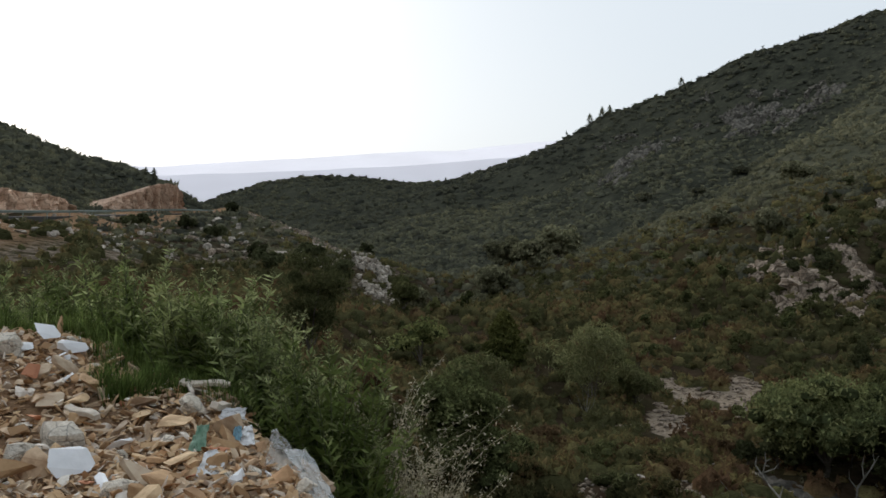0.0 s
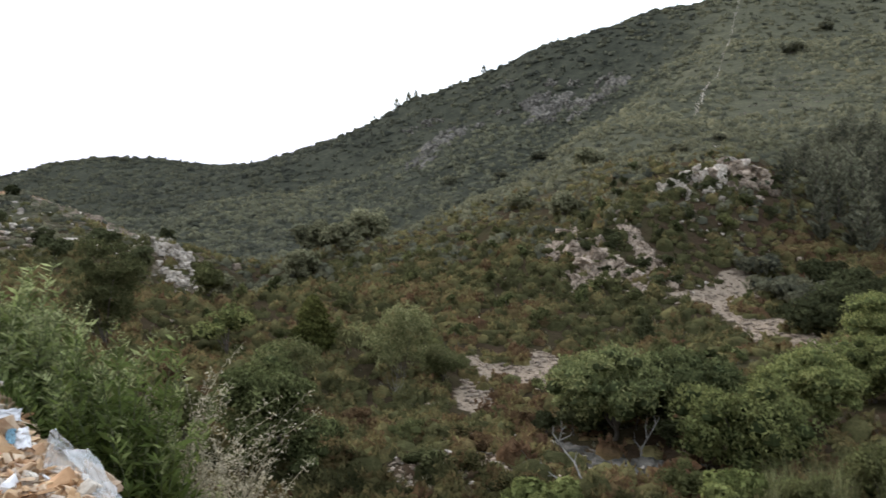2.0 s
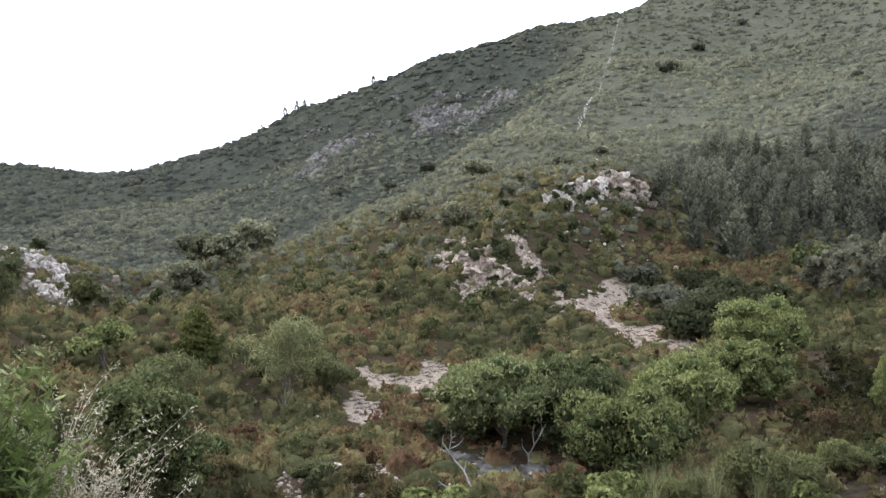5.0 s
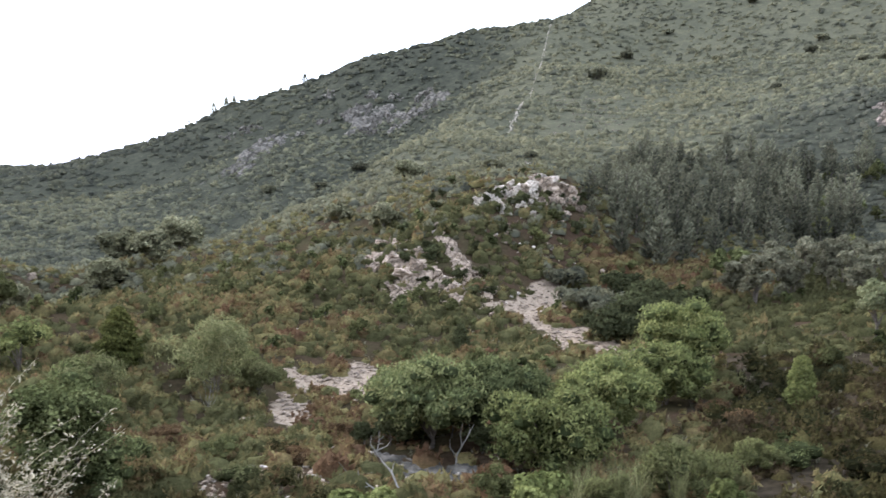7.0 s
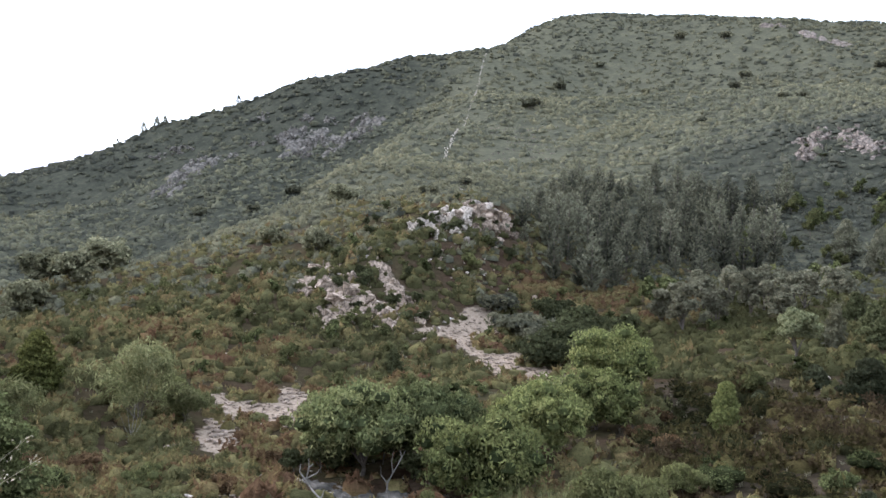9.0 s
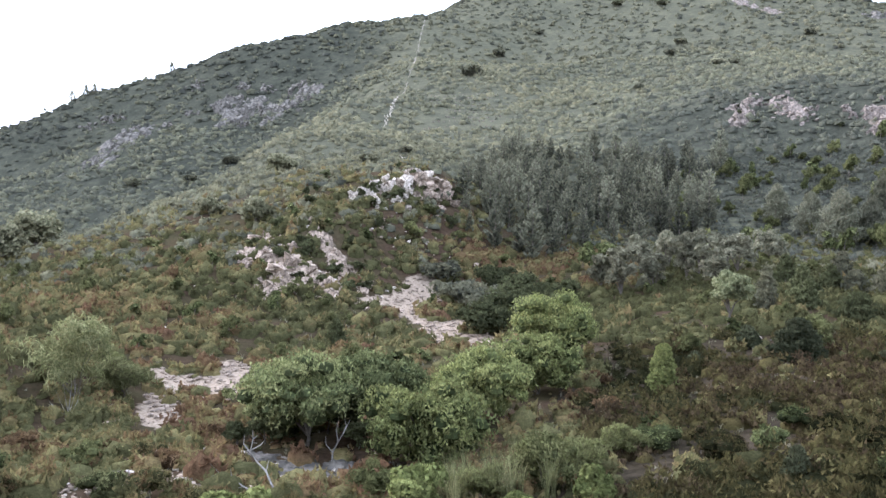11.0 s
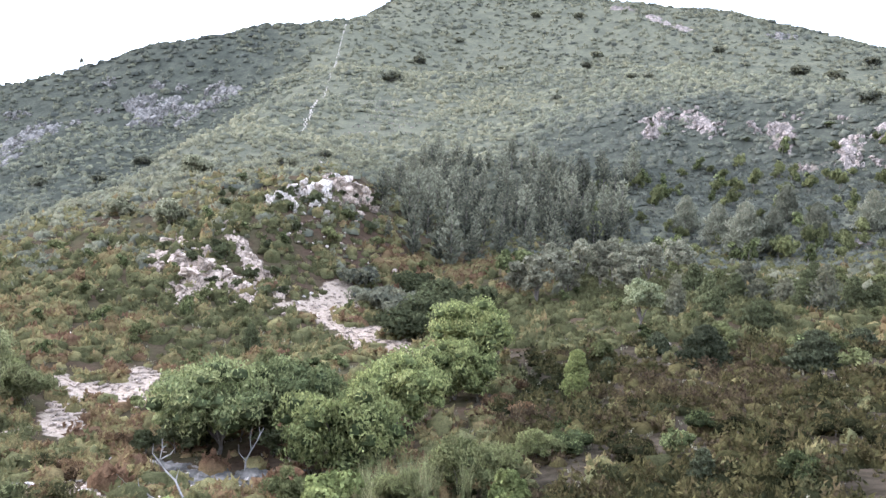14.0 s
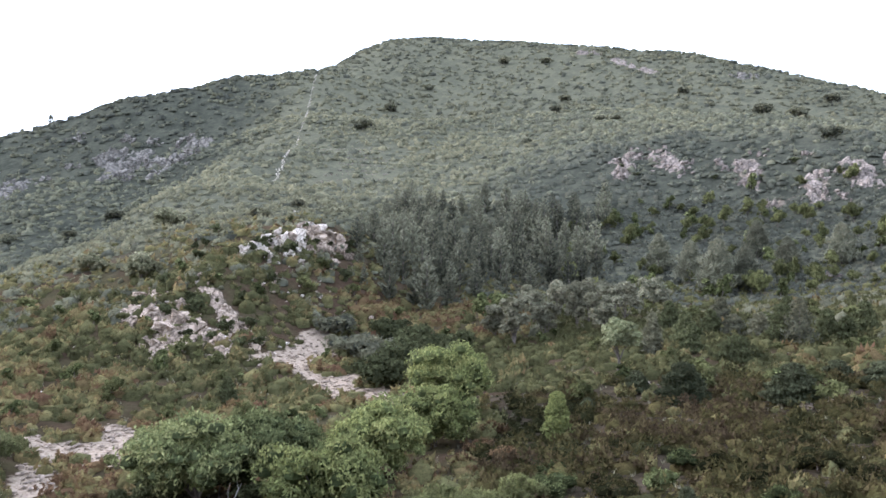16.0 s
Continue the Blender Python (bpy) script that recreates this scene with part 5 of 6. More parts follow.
for i, (az, r, h, w) in enumerate([(3.4, 104, 4.4, 5.8), (7.8, 118, 4.9, 7.6), (6.1, 107, 4.9, 6.0), (4.4, 115, 4.9, 6.6), (1.1, 97, 3.2, 5.0), (2.3, 100, 3.4, 4.4), (-2.2, 90, 3.8, 4.4), (21.2, 103, 3.2, 4.4), (22.8, 138, 3.2, 6), (15.5, 175, 4.5, 7), (18.3, 112, 2.4, 4)]):
    broadleaf("holm_oak", bearing(az, r), h, w, M_OAK, "rounded greyish-green holm oak on the spur", "tree", 0.26, 2400, 0.0, 34, 0.5, 0.35, 130 + i, "holm oaks on the spur", heart=0.75)
# right-hand bench
conifer("young_cypress", bearing(48.9, 48.7), 3.0, 1.9, M_LIME, "bright green young columnar cypress", "cypress", 7500, 0.12, 7, 0.0, 0.34, "", 0.45, ragged=0.2)
broadleaf("almond_tree", bearing(52.9, 63.5), 4.7, 3.7, M_PALE, "pale green lollipop-shaped almond tree with a thin trunk", "tree", 0.15, 3400, 2.0, 24, 0.5, 0.3, 150)
for i, (az, r, h, w) in enumerate([(57.1, 55, 2.7, 3.0), (56.7, 56, 2.1, 2.2), (57.7, 55.4, 2.0, 2.0), (63.8, 52, 2.3, 2.6), (63.3, 52.6, 1.6, 2.6), (57.4, 29.1, 1.2, 0.8), (66.3, 60, 1.5, 2.0), (54.1, 59.7, 1.4, 1.6), (50.9, 55.3, 1.1, 1.1), (68.8, 57, 1.6, 2.4)]):
    conifer("dark_juniper", bearing(az, r), h, w, M_DARKJUNIPER, "bushy dark green juniper on the open bench", "juniper", 5200, 0.17, 160 + i, 0.0, 0.42, "dark junipers", 0.4)
for i, (az, r, h, w) in enumerate([(55.1, 73, 3.5, 2.1), (57.2, 78, 3.2, 2.3), (57.6, 74, 2.4, 1.8), (60.2, 83, 2.2, 2.8), (60.4, 70, 2.1, 3.6), (63.0, 78, 3.6, 2.5), (64.1, 77, 4.2, 3.0), (65.7, 80, 3.2, 2.4), (66.8, 79, 2.5, 2.4), (61.8, 82, 2.6, 2.5), (58.8, 83, 2.6, 2.2), (56.2, 86, 2.8, 2.2), (59.4, 90, 2.8, 2.4), (63.4, 90, 3.0, 2.4), (67.8, 84, 3.0, 2.6), (69.5, 78, 2.6, 2.4)]):
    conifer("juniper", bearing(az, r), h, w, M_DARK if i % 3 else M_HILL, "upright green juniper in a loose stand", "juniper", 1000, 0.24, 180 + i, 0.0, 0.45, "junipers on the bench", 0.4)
for i, (az, r, h, w) in enumerate([(45.9, 88.6, 5.2, 4.6), (48.0, 92, 4.0, 3.6), (48.9, 106, 4.2, 4.2), (50.1, 94, 4.6, 4.6), (51.9, 93, 4.2, 4.2), (53.3, 102, 4.2, 4.8), (55.1, 107, 3.6, 4.8), (47.2, 98, 4.0, 4.0), (52.6, 108, 4.0, 4.3), (44.6, 92, 3.6, 3.6), (50.9, 101, 4.4, 4.0)]):
    broadleaf("olive_tree", bearing(az, r * 0.94 - (i % 3) * 2), h * 1.25, w * 0.95, M_OLIVE, "neglected olive tree with silvery grey-green crown", "olive tree", 0.24, 1500, 0.5, 20, 0.4, 0.2, 200 + i, "old olive trees")
broadleaf("fig_tree", bearing(44.4, 92), 4.4, 5.0, M_KERMES, "fresh green fig tree among olives", "tree", 0.24, 1300, 0.3, 16, 0.5, 0.2, 215)
# larger rounded bushes of the open ground
for i in range(22):
    right = i < 12
    az, r = (RNG.uniform(47, 71), RNG.uniform(27, 41)) if right else (RNG.uniform(-3, 20), RNG.uniform(27, 40))
    h, w = RNG.uniform(0.8, 1.4), RNG.uniform(1.7, 2.9)
    broadleaf("rosemary_bush", bearing(az, r), h, w, ((M_HEATH, M_KERMES, M_HEATH, M_HEATH, M_KERMES) if right else (M_SCRUB, M_FEATHER, M_KERMES, M_SCRUB, M_TAMARISK))[i % 5], "rounded brown-green rosemary bush on stony ground", "bush", 0.075, 1100, 0.02, 22, 0.3, -0.5, 260 + i, "rosemary bushes", 3, trunk=0.03, heart=0.8)
# rust-brown dying shrubs on the near slope
RUSTY = [(-5.4, 41, 1.0, 2.4), (-3.6, 38, 0.9, 2.0), (-1.2, 40, 0.9, 1.8), (6.9, 41, 1.0, 2.2), (8.6, 38.5, 0.8, 1.8), (15.8, 34.8, 0.9, 1.8), (18.2, 41.5, 0.9, 2.4), (17.0, 42.5, 0.7, 1.6), (12.2, 39, 0.7, 1.6), (43.6, 47, 0.9, 2.2), (45.4, 44, 0.8, 2.0), (44.6, 51, 0.9, 2.2), (42.6, 44, 0.8, 1.6)]
for i, (az, r, h, w) in enumerate(RUSTY):
    broadleaf("dry_shrub", bearing(az, r), h, w, M_RUST, "rust-brown dying shrub on the stony slope", "bush", 0.075, 1200, 0.02, 20, 0.3, -0.6, 400 + i, "rust-brown shrubs", 3, trunk=0.03, heart=0.7)
# dark shrubs growing out of the rock ledges
LEDGE = broadleaf("ledge_shrub", bearing(24.6, 86.5), 1.9, 2.4, M_DARK, "dark evergreen shrub growing between limestone ledges", "bush", 0.24, 380, 0.02, 14, 0.5, 0.1, 300, "shrubs on the ledges", 3, trunk=0.04)
for i in range(16):
    az = RNG.uniform(28.0, 34.0)
    q = RNG.uniform(0.3, 0.62)
    again(LEDGE, bearing(az, float(np.interp(az, [28, 31, 34], [102, 103, 106])) + RNG.normal(0, 2.2)), (q, q, q * RNG.uniform(0.9, 1.7)))
for i in range(34):
    az, r, sp = [(RNG.uniform(20.2, 29), 0, 5), (RNG.uniform(24.5, 35), 0, 5), (RNG.uniform(52.5, 70), 0, 7)][(i % 5 > 1) + (i % 5 > 3)]
    r = (np.interp(az, [20, 24, 29], [96, 86, 82]) if i % 5 < 2 else np.interp(az, [24.5, 29.5, 35], [109, 100, 107]) if i % 5 < 4 else np.interp(az, [52, 60, 70], [184, 180, 172])) + RNG.normal(0, sp * 0.7)
    again(LEDGE, bearing(az, r), (RNG.uniform(0.45, 1.0) * (1.5 if i % 5 == 4 else 1), RNG.uniform(0.45, 1.0) * (1.5 if i % 5 == 4 else 1), RNG.uniform(0.45, 1.0)))
# evergreen shrubs dotted over the valley floor, the spur and the bench
KINDS = [broadleaf("evergreen_shrub", bearing(az, r), 1.5, 2.3, mat, words, "bush", 0.15, 320, 0.0, 10, 0.5, -0.1, 320 + i, "shrubs dotted over the slopes", 3, trunk=0.03, heart=0.6) for i, (az, r, mat, words) in enumerate([(17.3, 71, M_KERMES, "dark green rounded evergreen shrub in low scrub"), (51.5, 75, M_FEATHER, "brownish-green rounded shrub in low scrub"), (11.0, 83, M_FEATHER, "olive-green bushy shrub standing in low scrub")])]
count = 0
while count < 130:
    az, r = RNG.uniform(-3, 72), math.sqrt(RNG.uniform(46 ** 2, 104 ** 2))
    x, y = plan((az, r))
    if not open_ground(np.array([x]), np.array([y]))[0] or float(gravel_amount(np.array([x]), np.array([y]))[0]) > 0.05:
        continue
    s = RNG.uniform(0.4, 1.1)
    again(KINDS[count % 3], spot(x, y), (s * RNG.uniform(0.8, 1.2), s, s * RNG.uniform(0.8, 1.35)))
    count += 1
# pale-topped shrubs and saplings in the dark scrub below the crags
for i in range(130):
    az, r = RNG.uniform(49.5, 71), RNG.uniform(108, 174)
    q = RNG.uniform(0.7, 1.5)
    again(KINDS[(1, 2, 0, 2)[i % 4]], bearing(az, r), (q, q, q * RNG.uniform(1.0, 1.9)), label="pale-topped shrub in the dark scrub below the crags")
# skyline and upper slope
SKY = conifer("skyline_pine", bearing(9.9, 372), 4.8, 3.4, M_PINE, "small dark pine standing on the skyline ridge", "pine", 130, 0.6, 220, 0.05, 0.6, "skyline pines", 0.45)
for az, r, s in ((10.7, 366, 1.0), (11.2, 364, 0.9), (15.8, 362, 0.95), (-4.3, 452, 0.55), (0.2, 402, 0.5), (-19.0, 176, 0.5), (-19.5, 178, 0.4), (-24, 202, 0.4), (-22.6, 196, 0.35)):
    again(SKY, bearing(az, r), s)
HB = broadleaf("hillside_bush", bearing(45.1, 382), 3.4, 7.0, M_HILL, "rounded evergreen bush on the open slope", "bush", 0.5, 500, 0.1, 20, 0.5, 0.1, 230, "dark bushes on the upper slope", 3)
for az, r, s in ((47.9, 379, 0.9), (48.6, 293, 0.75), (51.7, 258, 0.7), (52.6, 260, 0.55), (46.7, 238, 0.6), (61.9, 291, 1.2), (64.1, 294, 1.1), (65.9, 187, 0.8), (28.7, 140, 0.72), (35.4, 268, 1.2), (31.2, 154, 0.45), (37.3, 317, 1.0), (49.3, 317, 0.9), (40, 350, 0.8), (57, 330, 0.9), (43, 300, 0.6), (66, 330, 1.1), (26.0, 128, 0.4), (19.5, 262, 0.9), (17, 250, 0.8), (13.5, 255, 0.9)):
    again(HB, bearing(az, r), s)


# ---------- pine plantation ----------
def whorled_pine(name, at, h, w, seed, label, category, group):
    """A slender young pine: tiers of upswept branches, each a brush of needle tufts lighter at its tip."""
    rs = np.random.default_rng(seed)
    ob = thing(name, at, label, category, group)
    cs, us, sz, tt = [], [], [], []
    tiers = 13
    for i in range(tiers):
        u = (i + rs.uniform(-0.3, 0.3)) / tiers
        u = min(max(u, 0.0), 0.97)
        arms = 5 if u < 0.75 else 3
        a0 = rs.uniform(0, 6.3)
        for j in range(arms):
            a = a0 + j * 2 * math.pi / arms + rs.normal(0, 0.25)
            reach = (w / 2) * min(1.0, 0.55 + 1.6 * u) * (1 - u) ** 0.75 * rs.uniform(0.55, 1.25) + 0.10
            rise = reach * rs.uniform(0.5, 1.0) + 0.12
            k = 9 if u < 0.8 else 6
            q = np.sqrt(rs.random(k)) * 0.8 + 0.2
            p = np.stack([np.cos(a) * reach * q, np.sin(a) * reach * q, h * (0.08 + 0.90 * u) + rise * q ** 1.6], -1)
            cs.append(p + rs.normal(0, 0.09, (k, 3)))
            d = np.array([np.cos(a) * 0.7, np.sin(a) * 0.7, 0.8])
            us.append(np.tile(d, (k, 1)) + rs.normal(0, 0.3, (k, 3)))
            sz.append(np.full(k, 0.34 * (1.1 - 0.5 * u)))
            # inner and lower tufts darker, outer and upper lighter: shading put into the tint
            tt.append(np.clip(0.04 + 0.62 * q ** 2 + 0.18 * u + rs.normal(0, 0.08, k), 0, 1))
    c, d, z = np.concatenate(cs), np.concatenate(us), np.concatenate(sz)[:, None]
    d /= np.linalg.norm(d, axis=1)[:, None]
    b2 = np.cross(d, rs.normal(size=d.shape))
    b2 /= np.linalg.norm(b2, axis=1)[:, None]
    v = np.stack([c - d * z, c + b2 * z * 0.42, c + d * z, c - b2 * z * 0.42], 1).reshape(-1, 3)
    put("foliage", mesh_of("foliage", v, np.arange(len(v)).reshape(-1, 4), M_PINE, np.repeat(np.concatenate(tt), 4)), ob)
    put("trunk", tubes("trunk", [([(0, 0, -0.4), (0.01 * h, 0, h * 0.5), (0, 0, h * 0.98)], [0.015 * h, 0.010 * h, 0.003 * h])], M_BARK), ob)
    return ob


def build_pines():
    kinds = [whorled_pine("pine", bearing(37.0 + 1.3 * i, 110 + i), 6.9, 2.8 + 0.35 * (i % 3), 240 + i, "slender grey-green plantation pine on the slope", "pine", "plantation pines") for i in range(6)]
    done = [(k.location.x, k.location.y) for k in kinds]
    count = tries = 0
    while count < 124 and tries < 6000:
        tries += 1
        az, r = RNG.uniform(35.0, 52.0), RNG.uniform(101, 166)
        if r > 108 + 58 * min((az - 34.6) / 2.5, 1) or r < 101 + max(0, az - 41) * 2.2 or RNG.random() < max(0, az - 48.5) * 0.25:
            continue
        x, y = r * math.sin(radians(az)), r * math.cos(radians(az))
        if min((x - a) ** 2 + (y - c) ** 2 for a, c in done) < 10.5:
            continue
        done.append((x, y))
        s = RNG.uniform(0.62, 1.15) * min(1.0, 0.6 + 0.4 * (az - 35) / 4)
        again(kinds[count % 6], spot(x, y), (s * 1.05, s * 1.05, s))
        count += 1
    wide = conifer("broad_pine", bearing(59.2, 119), 7.4, 6.0, M_PINE, "broad soft-crowned pine below the crags", "pine", 1800, 0.6, 250, 0.05, 0.55, "broad pines below the crags", 0.22)
    for az, r, s in ((60.9, 121, 0.8), (57.5, 128, 0.8), (63.4, 128, 0.75), (55.5, 135, 0.8), (66.5, 132, 0.8), (61.6, 140, 0.8)):
        again(wide, bearing(az, r), s)


build_pines()


# ---------- dead wood ----------
def dead_tree(at, trunk, branches, label, thick=0.05):
    """A bare trunk with forked branches; every line in metres to the side, away and up from its foot."""
    ob = thing("dead_tree", at, label, "dead tree", "dead trees")
    turn = math.atan2(at.x, at.y)
    c, q = math.cos(turn), -math.sin(turn)

    def swing(line):
        return [(x * c - y * q, x * q + y * c, z) for x, y, z in line]
    k = len(trunk)
    stem = put("trunk", tubes("trunk", [(swing(trunk), [thick * (1 - 0.75 * i / (k - 1)) for i in range(k)])], M_DEADWOOD), ob)
    for line in branches:
        k = len(line)
        put("branch", tubes("branch", [(swing(line), [thick * 0.55 * (1 - 0.75 * i / (k - 1)) for i in range(k)])], M_DEADWOOD, 5), stem)


dead_tree(bearing(26.6, 37.6), [(0, 0, -0.3), (0.02, 0, 0.5), (0.25, 0.05, 0.95), (0.5, 0.0, 1.4), (0.78, 0.1, 1.95)],
          [[(0.02, 0, 0.5), (-0.28, 0.1, 0.85), (-0.3, 0.1, 1.25)], [(0.25, 0.05, 0.95), (0.18, 0, 1.5), (0.26, 0.05, 2.0)], [(0.5, 0, 1.4), (0.62, 0.1, 1.7), (0.55, 0.1, 2.0)], [(0.02, 0, 0.6), (0.2, -0.2, 0.9), (0.3, -0.3, 1.3)]], "bleached dead sapling with forked bare branches")
dead_tree(bearing(23.1, 30.5), [(0.05, 0, -0.3), (0, 0, 0.1), (-0.3, 0.4, 0.5), (-0.5, 0.8, 0.85), (-0.85, 1.2, 1.1), (-1.1, 1.4, 1.4), (-1.0, 1.4, 1.9), (-1.02, 1.4, 2.25)],
          [[(-1.1, 1.4, 1.4), (-1.35, 1.5, 1.7), (-1.32, 1.5, 2.05)], [(-1.05, 1.4, 1.5), (-0.7, 1.5, 1.65), (-0.5, 1.5, 1.95)], [(-1.0, 1.4, 1.9), (-0.82, 1.4, 2.05)], [(-0.5, 0.8, 0.85), (-0.4, 1.0, 1.2)]], "crooked grey dead tree with broken branches", 0.055)
dead_tree(bearing(22.0, 30.2), [(0.1, 0, -0.2), (-0.1, 0, 0.2), (-0.7, 0.2, 0.45), (-1.1, 0.3, 0.75), (-1.5, 0.3, 0.9), (-1.85, 0.3, 1.3)],
          [[(-0.7, 0.2, 0.45), (-1.0, 0.1, 0.4), (-1.35, 0.1, 0.5)], [(-1.1, 0.3, 0.75), (-1.15, 0.3, 1.1)], [(-1.5, 0.3, 0.9), (-1.8, 0.3, 0.85)]], "twisted dead branch lying on the bank", 0.04)
dead_tree(bearing(9.8, 46.0), [(0, 0, -0.2), (0.02, 0, 0.6), (0.1, 0, 1.3), (0.15, 0, 1.9)],
          [[(0, 0, 0), (-0.35, 0.1, 0.7), (-0.6, 0.1, 1.4)], [(0, 0, 0), (0.4, -0.1, 0.8), (0.55, 0, 1.5)], [(0, 0, 0.1), (-0.15, 0.2, 0.9), (-0.25, 0.2, 1.7)], [(0, 0, 0.1), (0.2, 0.2, 0.8), (0.35, 0.2, 1.7)], [(0, 0, 0), (-0.6, 0, 0.5), (-0.95, 0, 1.0)]], "dead grey shrub with thin upright twigs", 0.028)


# ---------- weeds and grass on the bank ----------
M_STEM = plain("green_stem", (0.07, 0.09, 0.04), (0.12, 0.13, 0.07), 20.0)

def weed(seed, h, stems, label, at):
    rs = np.random.default_rng(seed)
    ob = thing("tall_weed", at, label, "weed", "tall weeds on the bank")
    lines, cs, us, sz, tt = [], [], [], [], []
    for s in range(stems):
        a, q, hh = rs.uniform(0, 6.28), rs.uniform(0.05, 0.30), h * rs.uniform(0.65, 1.0)
        root = np.array([math.cos(a) * q * 0.4, math.sin(a) * q * 0.4, -0.1])
        tip = root + np.array([math.cos(a) * q * 1.3, math.sin(a) * q * 1.3, hh])
        mid = (root + tip) / 2 + rs.normal(0, 0.03, 3)
        lines.append(([tuple(root), tuple(mid), tuple(tip)], [0.006, 0.005, 0.002]))
        k = int(54 * hh)
        u = rs.random(k) * 0.92 + 0.06
        p = root + (tip - root) * u[:, None] + (mid - (root + tip) / 2) * (4 * u * (1 - u))[:, None]
        b = rs.uniform(0, 6.28, k)
        o = np.stack([np.cos(b), np.sin(b), rs.uniform(0.0, 1.3, k)], -1)
        o /= np.linalg.norm(o, axis=1)[:, None]
        ln = 0.098 * (1.15 - 0.7 * u) * rs.uniform(0.5, 1.3, k)
        cs.append(p + o * ln[:, None] * 0.9)
        us.append(o)
        sz.append(ln)
        tt.append(0.15 + 0.45 * u + 0.2 * rs.random(k))
        k2 = 14
        cs.append(tip + rs.normal(0, 0.022, (k2, 3)))
        us.append(rs.normal(size=(k2, 3)))
        sz.append(np.full(k2, 0.016))
        tt.append(np.full(k2, 0.95))
    c, o, z = np.concatenate(cs), np.concatenate(us), np.concatenate(sz)
    a = o / np.linalg.norm(o, axis=1)[:, None]
    side = np.cross(a, rs.normal(size=a.shape))
    side /= np.linalg.norm(side, axis=1)[:, None]
    a, side = a * z[:, None], side * z[:, None] * 0.21
    v = np.stack([c - a, c + side, c + a, c - side], 1).reshape(-1, 3)
    put("leaves", mesh_of("leaves", v, np.arange(len(v)).reshape(-1, 4), M_WEED, np.repeat(np.concatenate(tt), 4)), ob)
    for line in lines:
        put("stem", tubes("stem", [line], M_STEM, 4), ob)
    return ob


WEEDS = [weed(300 + i, (1.5, 1.2, 1.0, 1.3)[i], (13, 16, 18, 14)[i], "tall leafy green fleabane weed with pale seed heads", bearing(*q)) for i, q in enumerate([(-6.8, 5.9), (-9.2, 6.4), (-12.2, 8.2), (-5.6, 6.3)])]
for az, r, s in ((-7.6, 6.4, 0.95), (-5.9, 5.7, 0.85), (-8.4, 5.9, 0.8), (-4.6, 6.6, 0.8), (-9.6, 7.2, 0.9), (-10.6, 6.9, 0.75), (-6.6, 7.0, 0.9), (-10.8, 8.0, 0.8), (-3.6, 6.4, 0.6), (-8.0, 7.4, 0.8)):
    again(WEEDS[int(RNG.integers(4))], bearing(az, r), s)
for i in range(64):
    az = RNG.uniform(-33, -11.5)
    edge = np.interp(az, [-40, -28, -23, -14.6, -8.7], [11, 9, 8, 6.5, 4.7])
    r = edge + RNG.uniform(0.4, 4.2)
    again(WEEDS[int(RNG.integers(4))], bearing(az, r), RNG.uniform(0.62, 0.95))

for i in range(34):
    az = RNG.uniform(-18.5, -10.2)
    again(WEEDS[int(RNG.integers(4))], bearing(az, float(np.interp(az, [-23, -14.6, -8.7], [8, 6.5, 4.9])) + RNG.uniform(0.35, 1.9)), RNG.uniform(0.75, 0.98) * float(np.interp(az, [-14, -10], [1.05, 0.62])))


def blades(x, y, h, k, bend, width, tints, material, name, label):
    """Tufts of narrow blades, three faces each."""
    n0 = len(x)
    z = height(x, y)
    rep = np.repeat(np.arange(n0), k)
    m0 = len(rep)
    a = RNG.uniform(0, 6.28, m0)
    hh = h[rep] * RNG.uniform(0.5, 1.1, m0)
    q = hh * RNG.uniform(0.1, bend, m0)
    root = np.stack([x[rep] + RNG.normal(0, 0.05, m0), y[rep] + RNG.normal(0, 0.05, m0), z[rep] - 0.02], -1)
    d = np.stack([np.cos(a), np.sin(a), np.zeros(m0)], -1)
    s = np.stack([-np.sin(a), np.cos(a), np.zeros(m0)], -1) * width
    up = np.array([0, 0, 1.0])
    p1 = root + d * (q * 0.3)[:, None] + up * (hh * 0.6)[:, None]
    p2 = root + d * q[:, None] + up * hh[:, None]
    v = np.stack([root - s, root + s, p1 + s * 0.8, p1 - s * 0.8, p2 + s * 0.1, p2 - s * 0.1], 1).reshape(-1, 3)
    i = np.arange(m0) * 6
    f = np.concatenate([np.stack([i, i + 1, i + 2, i + 3], -1), np.stack([i + 3, i + 2, i + 4, i + 5], -1)])
    t = np.repeat(np.clip(tints[rep] + RNG.normal(0, 0.12, m0), 0, 1), 6)
    return tagged(new(name, mesh_of(name, v, f, material, t)), label, "grass", kind="stuff")


def polar(az, r):
    return r * np.sin(np.radians(az)), r * np.cos(np.radians(az))


k = 150
az = RNG.uniform(-32, -13, k)
r = np.interp(az, [-40, -28, -23, -14.6], [11, 9, 8, 6.5]) + RNG.uniform(-0.35, 1.2, k)
x, y = polar(az, r)
blades(x, y, RNG.uniform(0.15, 0.38, k), 34, 0.7, 0.004, RNG.uniform(0.0, 0.5, k), M_WEED, "grass", "green grass tufts growing over the rubble edge")
k = 34
x, y = polar(RNG.uniform(-22.5, -17, k), RNG.uniform(6.5, 7.2, k))
blades(x, y, RNG.uniform(0.12, 0.26, k), 40, 0.9, 0.004, RNG.uniform(0.0, 0.4, k), M_WEED, "grass", "green grass tufts among the rubble stones")


